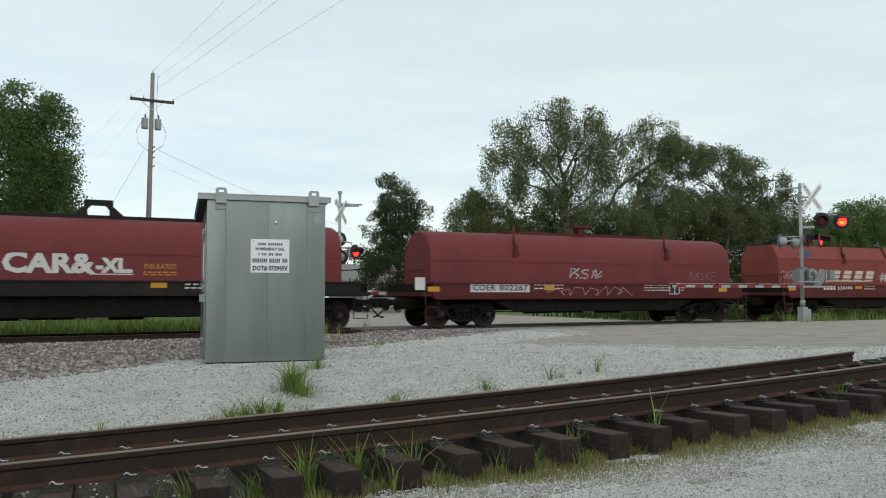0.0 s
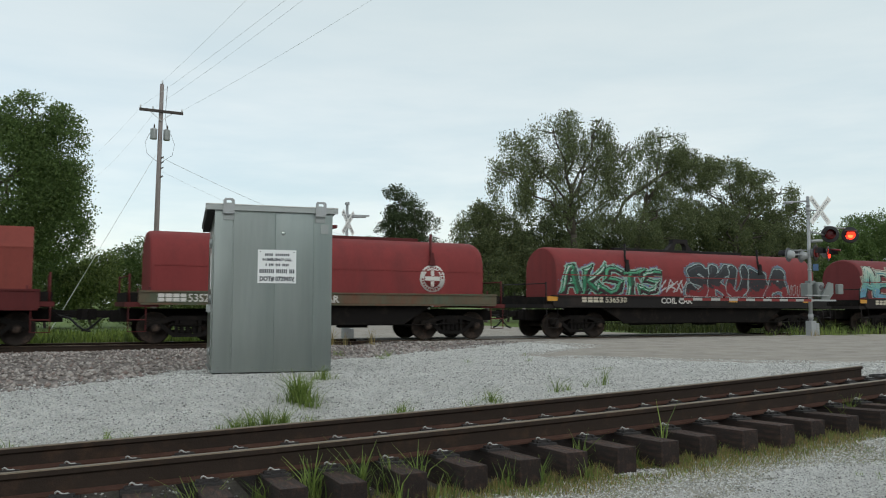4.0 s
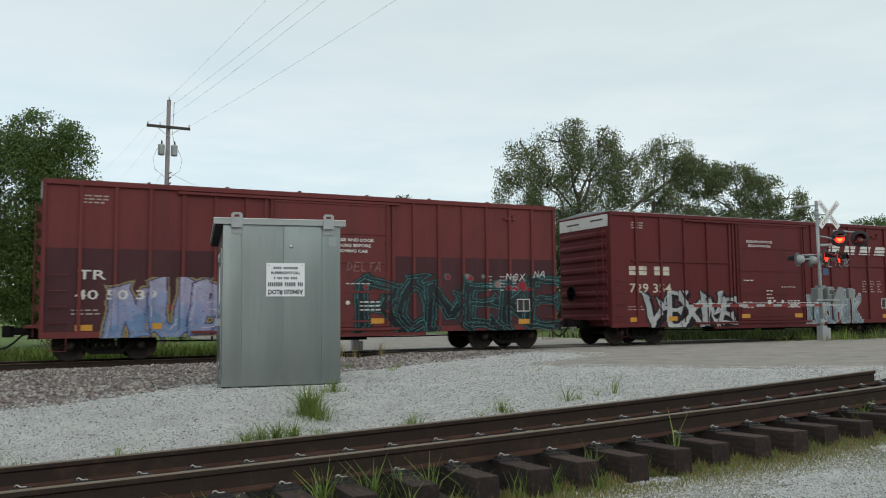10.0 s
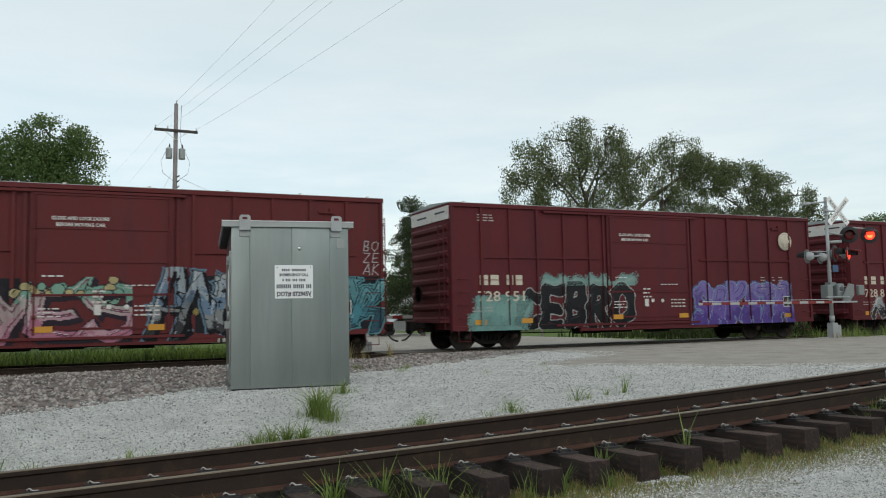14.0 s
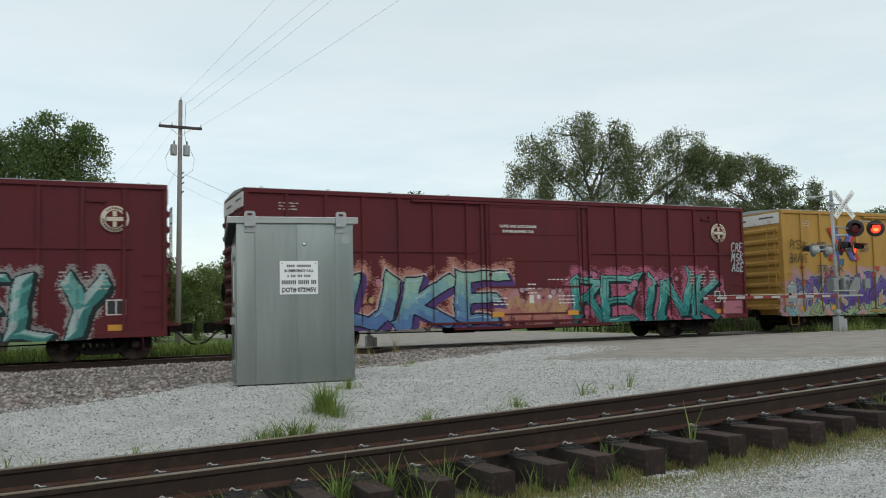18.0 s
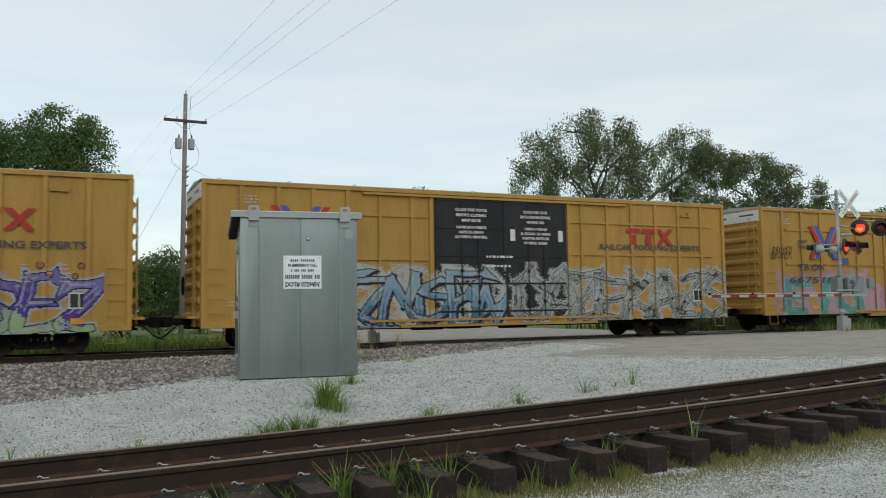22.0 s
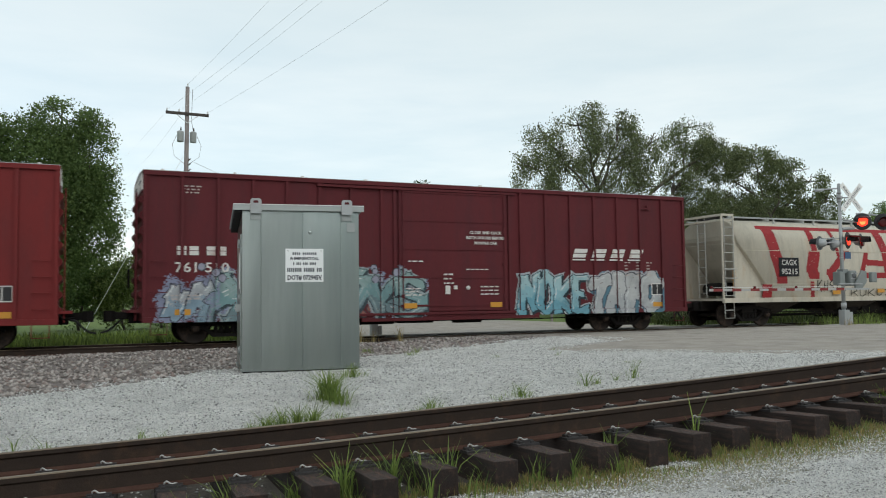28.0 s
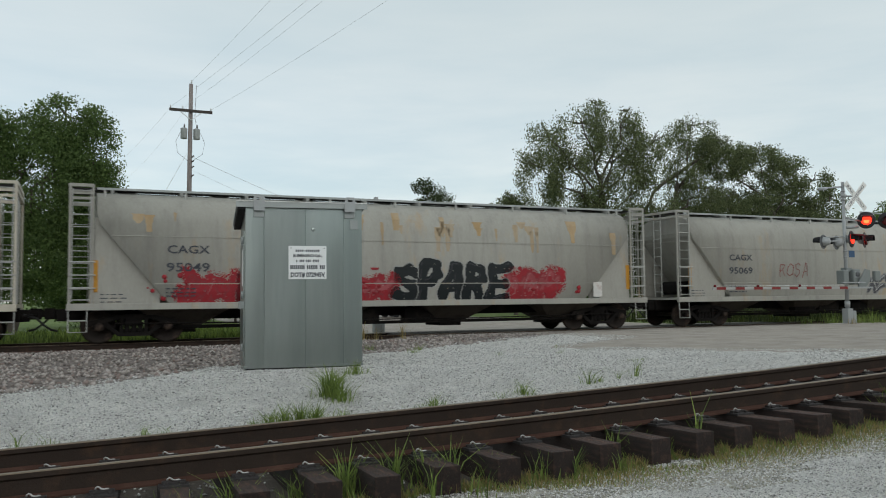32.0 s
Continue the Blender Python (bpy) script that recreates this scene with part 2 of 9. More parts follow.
M_bluesign = mat("blue_sign", (0.03, 0.08, 0.17), 0.5, vary=0.1)

# ---- the lie of the land ----
TRACK_Y = 25.15        # centre line of the main track; its rail heads are at z = 0
GAUGE = 1.505


def siding_y(u):
    return 7.76 - 0.066 * u + 0.006 * u * u


def siding_z(u):
    return -0.144 + 0.034 * u + 0.00012 * u * u


def siding_at(u, off=0.0, dz=0.0):
    d = -0.066 + 0.012 * u
    n = math.sqrt(1 + d * d)
    return Vector((u - d / n * off, siding_y(u) + off / n, siding_z(u) - 0.031 * off + dz))


def ground_z(x, y):
    """Height of the ground: the yard slopes up to the road, the main track lies on its ballast bed, fields behind."""
    u = min(max(x, -14.0), 15.0)
    s = siding_z(u)
    sy = siding_y(u)
    near = s - 0.40
    bed = s - 0.42
    pad = 0.03 - 0.30 * smoothstep(2.0, -9.0, x) + 0.11 * smoothstep(6, 22, x) * (1 - smoothstep(19.5, 23.5, y))
    z = near + (bed - near) * smoothstep(sy - 1.9, sy - 1.0, y)
    z = z + (s - 0.21 - bed) * smoothstep(sy + 0.75, sy + 1.25, y)
    z = z + (pad - (s - 0.21)) * smoothstep(sy + 1.2, sy + 4.2, y)
    left = smoothstep(6.5, 1.0, x)
    ditch = -0.16 * left * smoothstep(13.0, 17.5, y) * (1 - smoothstep(19.0, 22.5, y))
    z += ditch
    b = smoothstep(20.6, 23.4, y) * (1 - smoothstep(27.0, 29.5, y))
    top = -0.17 + 0.14 * smoothstep(8.5, 10.0, x) * (1 - smoothstep(27.5, 30.5, x))
    z = z + (top - z) * b
    back = -0.25
    return z + (back - z) * smoothstep(27.0, 30.5, y)


def axis(lo, hi, fine_lo, fine_hi, step):
    """Grid lines, close in the middle and wider outwards."""
    mid = list(np.arange(fine_lo, fine_hi + 1e-6, step))
    a, s = fine_lo, step
    low = []
    while a > lo:
        s *= 1.45
        a -= s
        low.append(max(a, lo))
    a, s = fine_hi, step
    up = []
    while a < hi:
        s *= 1.45
        a += s
        up.append(min(a, hi))
    return low[::-1] + mid + up


def road_edge(y):
    """Left edge of the paved road as it runs to the crossing."""
    return 9.6 + 3.4 * smoothstep(15.5, 10.0, y) + 3.2 * smoothstep(15.5, 18.0, y) * (1 - smoothstep(23.0, 24.5, y)) + 5.0 * smoothstep(11.0, 6.0, y)


def swell(x, y):
    """Gentle unevenness of the loose ground."""
    return 0.03 * noise.noise((x * 0.9, y * 0.9, 0.3))


def bed_edge(x):
    """Where the pale yard gravel ends and the darker ballast begins."""
    return float(np.interp(x, (-12, -0.34, 0.93, 2.3, 5.9, 8.5, 10.5, 13.0), (9.9, 12.1, 12.8, 15.0, 16.2, 17.8, 18.9, 20.6)))


XS = axis(-2600, 2600, -10, 34, 0.22)
YS = axis(-2600, 2600, 1, 33, 0.22)
verts, faces, slots = [], [], []
for y in YS:
    for x in XS:
        n = 0.0
        if abs(x) < 60 and abs(y) < 60:
            n = swell(x, y)
            if x > road_edge(y) and 9 < y < 30:
                n *= 0.25
        verts.append((x, y, ground_z(x, y) + n))
W = len(XS)
for j in range(len(YS) - 1):
    for i in range(W - 1):
        x, y = (XS[i] + XS[i + 1]) / 2, (YS[j] + YS[j + 1]) / 2
        jig = 0.35 * noise.noise((x * 0.8, y * 0.8, 7.7))
        k = 0
        if y > 28.3 + jig:
            k = 3
        elif x > road_edge(y) + jig * 0.6 and x < 60:
            k = 2 if y > 6.5 else 0
        elif y > bed_edge(x) + jig and x < 13.5:
            k = 1
        elif siding_y(x) - 1.5 + 0.3 * jig < y < siding_y(x) + 1.0 + 0.4 * jig and -16 < x < 12.5:
            k = 5
        elif siding_y(x) - 2.4 + jig * 1.6 < y < siding_y(x) - 1.3 and -14 < x < 14:
            k = 4
        if k == 3 and 9.3 < x < 27.5 and y < 75:
            k = 2
        faces.append((j * W + i, j * W + i + 1, (j + 1) * W + i + 1, (j + 1) * W + i))
        slots.append(k)
ground = raw("ground", verts, faces, [M_gravel, M_ballast, M_asphalt, M_meadow, M_soil, M_tie_bed], smooth=True, slots=slots)
tagged(ground, "pale gravel yard, ballast, worn asphalt road and meadow", "ground", kind="structure")


# ---- rails and ties ----
RAIL = [(-0.07, 0), (0.07, 0), (0.07, 0.012), (0.012, 0.03), (0.012, 0.125), (0.036, 0.14), (0.036, 0.172), (0.028, 0.178),
        (-0.028, 0.178), (-0.036, 0.172), (-0.036, 0.14), (-0.012, 0.125), (-0.012, 0.03), (-0.07, 0.012)]


def rail_along(name, points, parent, label="", tall=1.0):
    """A rail of T section along points of its base; the head is worn brighter."""
    vs, fs, sl = [], [], []
    n = len(RAIL)
    for i, p in enumerate(points):
        a, b = points[max(0, i - 1)], points[min(len(points) - 1, i + 1)]
        d = (b - a).normalized()
        side = Vector((-d.y, d.x, 0)).normalized()
        for u, v in RAIL:
            vs.append(p + side * u + Vector((0, 0, v * tall)))
    for i in range(len(points) - 1):
        for k in range(n):
            fs.append((i * n + k, i * n + (k + 1) % n, (i + 1) * n + (k + 1) % n, (i + 1) * n + k))
            sl.append(1 if k in (6, 7, 8) else 2 if k in (0, 1, 2, 12, 13) else 0)
    fs.append(tuple(range(n))[::-1])
    fs.append(tuple(range((len(points) - 1) * n, len(points) * n)))
    sl += [0, 0]
    return raw(name, vs, fs, [M_railrust, M_railtop, M_railfoot], parent, label, slots=sl)


siding = root("siding_track", Matrix(), "rusty industrial siding track on dark wooden ties", "railway track", kind="structure")
US = [-16 + 0.5 * i for i in range(200)]
rail_along("rail", [siding_at(u, GAUGE / 2, -0.205) for u in US if u < 11.75], siding, tall=1.152)
rail_along("rail", [siding_at(u, -GAUGE / 2, -0.205) for u in US if u < 15.2], siding, tall=1.152)

# ties with plates and spring clips under both rails
def clip_mesh():
    bm = bmesh.new()
    pipe(bm, [(-0.066, 0.012, 0.050), (-0.062, 0.004, 0.072), (-0.045, 0.0, 0.084), (-0.028, 0.0, 0.076), (-0.008, 0.0, 0.058), (0.018, -0.004, 0.052), (0.048, 0.0, 0.056), (0.066, 0.006, 0.050)], 0.0105, 6)
    pipe(bm, [(-0.066, 0.012, 0.050), (-0.062, 0.045, 0.036), (-0.01, 0.05, 0.03)], 0.0105, 6)
    return mesh_of(bm, "spring_clip", M_clip)


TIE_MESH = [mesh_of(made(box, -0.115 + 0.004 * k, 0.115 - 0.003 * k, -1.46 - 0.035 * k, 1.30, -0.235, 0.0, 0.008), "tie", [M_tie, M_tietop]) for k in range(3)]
# up-facing faces take the lighter, skylit top colour
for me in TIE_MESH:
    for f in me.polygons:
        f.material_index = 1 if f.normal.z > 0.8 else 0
PLATE_MESH = mesh_of(boxes((-0.115, 0.115, -0.215, 0.19, -0.004, 0.018), (-0.09, 0.09, -0.135, -0.085, 0.016, 0.042), (-0.09, 0.09, 0.085, 0.135, 0.016, 0.042),
                           (-0.075, -0.045, -0.18, -0.15, 0.016, 0.036), (0.045, 0.075, -0.18, -0.15, 0.016, 0.036)), "tie_plate", M_plate)
CLIP_MESH = clip_mesh()
for i in range(-26, 31):
    u = -0.21 + 0.512 * i + random.uniform(-0.02, 0.02)
    c = siding_at(u, 0, -0.223)
    yaw = math.atan(-0.066 + 0.012 * u) + random.uniform(-0.02, 0.02)
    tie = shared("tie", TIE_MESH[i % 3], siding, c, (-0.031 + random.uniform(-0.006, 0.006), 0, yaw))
    for s in (-1, 1):
        plate = shared("tie_plate", PLATE_MESH, tie, (0, s * GAUGE / 2, 0.0), (0, 0, 0 if s < 0 else 3.1416))
        shared("spring_clip", CLIP_MESH, tie, (0, s * GAUGE / 2 - 0.105, 0.004), (0, 0, random.uniform(-0.12, 0.12)), "pale galvanised spring clip", (0.74, 0.8, 0.72))
main = root("main_track", Matrix(), "main line track with dark rails in stone ballast", "railway track", kind="structure")
for off in (-GAUGE / 2, GAUGE / 2):
    rail_along("rail", [Vector((x, TRACK_Y + off, -0.178)) for x in (-420, -60, -20, 0, 10, 20, 40, 100, 420)], main)

M_tie_grey = mat("weathered_tie", (0.07, 0.058, 0.05), 0.9, vary=0.5, scale=4, fine=50, bump=0.6, rand=0.3)
MT = mesh_of(made(box, -0.115, 0.115, -1.3, 1.3, -0.18, 0.0, 0.01), "tie", M_tie_grey)
for i in range(-34, 22):
    shared("tie", MT, main, (i * 0.5, TRACK_Y + random.uniform(-0.04, 0.04), -0.192), (0, 0, random.uniform(-0.02, 0.02)))
# timber panel of the road crossing, flush with the rails
M_panel = mat("crossing_panel", (0.17, 0.16, 0.15), 0.85, vary=0.3, fine=40, bump=0.4)
crossing = root("crossing_panel", Matrix(), "worn grey crossing panels between the rails at the road", "crossing panel", kind="structure")
for k in range(8):
    part("panel", boxes((9.6 + 2.2 * k, 11.78 + 2.2 * k, TRACK_Y - 0.66, TRACK_Y + 0.66, -0.16, -0.006, 0.01)), M_panel, crossing)
    part("panel", boxes((9.6 + 2.2 * k, 11.78 + 2.2 * k, TRACK_Y + 0.86, TRACK_Y + 1.5, -0.16, -0.006, 0.01)), M_panel, crossing)


# ---- signal equipment house ----
def equipment_house():
    m = pose(2.53, 13.33, 0.03, 0, 0, -8.2)
    ob = root("equipment_house", m, "galvanised sheet-metal railway equipment house with emergency sign", "equipment house")
    W_, D_, T_ = 1.90, 1.80, 2.62
    part("skid", boxes((0.02, W_ - 0.02, 0.04, D_ - 0.04, -0.10, 0.05)), M_shadow, ob, "dark steel skid base")
    part("wall_shell", made(box, 0, W_, 0.004, D_, 0.05, T_, 0.01), M_galv, ob)
    # front sheets, each slightly bowed between its lap seams
    seams = (0.0, 0.155, 0.51, 0.84, 1.0)
    for a, b in zip(seams, seams[1:]):
        bm = bmesh.new()
        nx, nz = 10, 8
        grid = []
        for j in range(nz + 1):
            v = j / nz
            grid.append([bm.verts.new((W_ * (a + (b - a) * i / nx), -0.004 - 0.010 * math.sin(3.14159 * i / nx) * (0.6 + 0.4 * math.sin(5 * v + 9 * a)) - 0.004 * math.sin(3.1 * v + 7 * b), 0.055 + (T_ - 0.06) * v)) for i in range(nx + 1)])
        for p, q in zip(grid, grid[1:]):
            for i in range(nx):
                bm.faces.new((p[i], p[i + 1], q[i + 1], q[i])).smooth = True
        part("front_sheet", bm, M_galv, ob)
    for x in seams[1:-1]:
        bm = bmesh.new()
        prism(bm, [(W_ * x - 0.016, 0.002), (W_ * x - 0.005, -0.014), (W_ * x + 0.005, -0.014), (W_ * x + 0.012, 0.002)], "z", 0.06, T_ - 0.02)
        part("lap_seam", bm, M_galv, ob)
    part("dent", made(lathe, [(0.035, 0.0), (0.024, 0.004), (0.004, 0.008)], (1.09, -0.012, 2.27), (0, -1, 0), 10), M_galv, ob)
    part("base_flange", boxes((-0.012, W_ + 0.012, -0.018, 0.0, 0.02, 0.055), (-0.03, 0.0, 0.0, D_, 0.03, 0.06)), M_galv, ob)
    for x in (0.09, W_ - 0.09):
        part("bolt", made(tube, (x, -0.03, 0.10), (x, -0.005, 0.10), 0.022, 8), M_galv2, ob)
    # roof falls to the back, with a drip edge all round
    bm = bmesh.new()
    prism(bm, [(-0.05, T_ + 0.03), (-0.05, T_ + 0.09), (D_ + 0.12, T_ - 0.09), (D_ + 0.12, T_ - 0.15)], "x", -0.14, W_ + 0.07)
    part("roof", bm, M_galv2, ob)
    bm = boxes((-0.15, W_ + 0.08, -0.075, -0.05, T_ - 0.005, T_ + 0.085))
    part("drip_edge", bm, M_galv2, ob)
    part("roof_lip", boxes((-0.15, W_ + 0.08, -0.085, -0.04, T_ + 0.085, T_ + 0.096)), M_white, ob)
    bm = bmesh.new()
    prism(bm, [(-0.04, T_ - 0.03), (-0.04, T_ + 0.03), (D_ + 0.1, T_ - 0.15), (D_ + 0.1, T_ - 0.21)], "x", -0.12, 0.0)
    # shade under the overhang is painted on as a near-black soffit
    part("soffit", bm, M_shadow, ob, "dark underside of the roof overhang")
    for x in (0.21, 1.69):
        bm = bmesh.new()
        rim_o = [(x - 0.088, T_ + 0.08), (x - 0.088, T_ + 0.155), (x - 0.06, T_ + 0.185), (x + 0.06, T_ + 0.185), (x + 0.088, T_ + 0.155), (x + 0.088, T_ + 0.08)]
        rim_i = [(x - 0.04, T_ + 0.11), (x - 0.04, T_ + 0.14), (x - 0.03, T_ + 0.15), (x + 0.03, T_ + 0.15), (x + 0.04, T_ + 0.14), (x + 0.04, T_ + 0.11)]
        for i in range(6):
            k = (i + 1) % 6
            prism(bm, [rim_o[i], rim_o[k], rim_i[k], rim_i[i]], "y", -0.10, -0.086)
        box(bm, x - 0.088, x + 0.088, -0.10, -0.078, T_ - 0.06, T_ + 0.08)
        lug = part("lifting_lug", bm, M_alu, ob, "pale steel lifting lug with a hole")
        part("lug_plate", made(box, x - 0.085, x + 0.085, -0.03, -0.012, T_ - 0.16, T_ - 0.008, 0.004), M_galv2, lug)
        for bx in (-0.055, 0.055):
            for bz in (-0.13, -0.045):
                part("bolt", made(tube, (x + bx, -0.04, T_ + bz), (x + bx, -0.028, T_ + bz), 0.011, 6), M_alu, lug)
    part("patch_plate", boxes((1.70, 1.83, -0.022, -0.004, T_ - 0.34, T_ - 0.19)), M_galv2, ob)
    # side door seen edge-on: hinges, bolt and a label strip
    part("side_door", boxes((-0.02, 0.0, 0.25, 1.45, 0.12, 2.25)), M_galv, ob)
    part("label_strip", boxes((-0.028, -0.02, 0.4, 0.62, 1.35, 1.95)), M_white, ob)
    for z in (0.35, 1.2, 2.1):
        part("hinge", made(tube, (-0.035, 0.25, z - 0.06), (-0.035, 0.25, z + 0.06), 0.018, 8), M_galv2, ob)
    part("latch", made(box, -0.09, -0.02, 0.30, 0.36, 0.98, 1.1), M_galv2, ob)
    part("hasp", made(box, -0.06, -0.02, 0.29, 0.37, 2.02, 2.14), M_galv2, ob)
    # emergency notice
    sx, sz, sw, sh = 0.685, 1.45, 0.62, 0.545
    sign = part("notice_sign", made(box, sx, sx + sw, -0.026, -0.010, sz, sz + sh, 0.006), mat("sign_white", (0.80, 0.81, 0.81), 0.5, vary=0.06), ob, "white emergency notice with dark lettering")
    cx = sx + sw / 2
    def bar_row(nm, a, b, z0, z1, n, gaps=()):
        """Unreadable or withheld writing: a row of upright bars of its size."""
        bm = bmesh.new()
        step = (b - a) / n
        for k in range(n):
            if k not in gaps:
                box(bm, cx + a + step * (k + 0.14), cx + a + step * (k + 0.80), -0.029, -0.026, z0, z1)
        part(nm, bm, M_darkprint, sign)
    bar_row("name_bar", -0.20, 0.20, sz + 0.445, sz + 0.485, 12, (4,))
    letters("lettering", "IN EMERGENCY CALL", 0.06, cx, -0.029, sz + 0.365, M_darkprint, sign, 0.47, align="CENTER", fat=0.0025)
    bar_row("number_bar", -0.19, 0.19, sz + 0.28, sz + 0.32, 14, (1, 5, 9))
    bar_row("street_bar", -0.285, 0.285, sz + 0.165, sz + 0.23, 19, (8, 15))
    letters("lettering", "DOT# 072945V", 0.10, cx, -0.029, sz + 0.04, M_darkprint, sign, 0.56, align="CENTER", fat=0.004)
    bm = bmesh.new()
    for a in (0.04, sw - 0.04):
        for b in (0.035, sh - 0.035):
            tube(bm, (sx + a, -0.031, sz + b), (sx + a, -0.024, sz + b), 0.009, 6)
    part("screw", bm, M_plate, sign)


equipment_house()


# ---- crossing signals ----
M_stripered = mat("gate_red", (0.20, 0.018, 0.018), 0.5, vary=0.2, fine=30)
M_stripewhite = mat("gate_white", (0.38, 0.38, 0.37), 0.55, vary=0.15, fine=30)
M_backplate = mat("grey_backplate", (0.11, 0.115, 0.12), 0.6, vary=0.25, fine=50, spec=0.2)
M_machine = mat("gate_machine_grey", (0.21, 0.23, 0.225), 0.55, 0.2, vary=0.25, fine=50, tint=(0.2, 0.2, 0.19), amount=0.3)
FLASHERS = []


def lamp(parent, x, y, z, yaw, lit, big=0.305, face=None, beat=None):
    """A flasher: background disc, hood, red lens and housing, facing -y before its yaw. A beat adds a made-up shutter
    that swings up under the hood to mimic flashing.
    """
    def put(bm, nm, material, label="", sub=None):
        for v in bm.verts:
            v.co = Matrix.Rotation(radians(yaw), 3, "Z") @ v.co + Vector((x, y, z))
        return part(nm, bm, material, sub or parent, label)
    bm = bmesh.new()
    lathe(bm, [(big - 0.01, 0.0), (big, 0.006), (big, 0.014), (big - 0.03, 0.022), (0.12, 0.03)], (0, 0.015, 0), (0, -1, 0), 28)
    head = put(bm, "signal_lamp", face or M_black, "round flasher head")
    bm = bmesh.new()
    lathe(bm, [(0.05, -0.24), (0.12, -0.2), (0.165, -0.05), (0.165, -0.02)], (0, 0.0, 0), (0, -1, 0), 18)
    put(bm, "housing", M_alu, "grey lamp housing", head)
    bm = bmesh.new()
    n = 12
    rows = []
    for k, r in ((0.0, 0.19), (0.27, 0.165)):
        rows.append([bm.verts.new((r * math.cos(a), -0.03 - k, r * math.sin(a))) for a in [radians(-10 + 200 * i / n) for i in range(n + 1)]])
    for i in range(n):
        bm.faces.new((rows[0][i], rows[0][i + 1], rows[1][i + 1], rows[1][i])).smooth = True
    bmesh.ops.solidify(bm, geom=bm.faces[:], thickness=0.012)
    put(bm, "hood", M_black, "", head)
    bm = bmesh.new()
    lathe(bm, [(0.176, 0.0), (0.168, 0.02), (0.09, 0.038), (0.01, 0.044)], (0, -0.02, 0), (0, -1, 0), 20)
    lens = put(bm, "lens", M_lit if lit else M_redlens, "glowing red lens" if lit else "dark red lens", head)
    if lit and yaw < -20:
        bm = bmesh.new()
        lathe(bm, [(0.125, 0.0), (0.09, 0.012), (0.01, 0.018)], (0.0, -0.046, -0.01), (0, -1, 0), 16)
        put(bm, "lens_core", M_litcore, "", lens)
    # added cover, no real signal part: hides the ever-glowing lens when dark
    if beat is not None:
        bm = bmesh.new()
        lathe(bm, [(0.178, -0.052), (0.186, -0.052), (0.186, 0.006), (0.10, 0.014), (0.01, 0.017)], (0, 0, -0.16), (0, -1, 0), 20)
        shutter = part("shutter", bm, M_redlens, head, "added dark red cover that blanks the glowing lens")
        turn = Matrix.Rotation(radians(yaw), 3, "Z") @ Vector((0, -0.075, 0.16))
        FLASHERS.append((shutter, (x + turn.x, y + turn.y, z + turn.z), yaw, beat))
    return head


def crossbuck(parent, x, y, z, yaw, half=0.60):
    Rz = Matrix.Rotation(radians(yaw), 3, "Z")
    for k, (ang, dy, word) in enumerate(((47, 0.0, "RAIL ROAD"), (-47, -0.02, "CROSSING"))):
        bm = made(box, -half, half, dy - 0.006, dy + 0.006, -0.10, 0.10, 0.004)
        R2 = Matrix.Rotation(radians(ang), 3, "Y")
        for v in bm.verts:
            v.co = Rz @ (R2 @ v.co) + Vector((x, y, z))
        board = part("crossbuck_board", bm, M_white, parent, "white crossbuck board with black words")
        word_ob = letters("lettering", word, 0.14, 0, 0, 0, M_darkprint, board, 1.02, align="CENTER")
        word_ob.matrix_local = Matrix.Translation((x, y, z)) @ (Rz @ R2).to_4x4() @ pose(0, dy - 0.009, -0.05, 90, 0, 0)


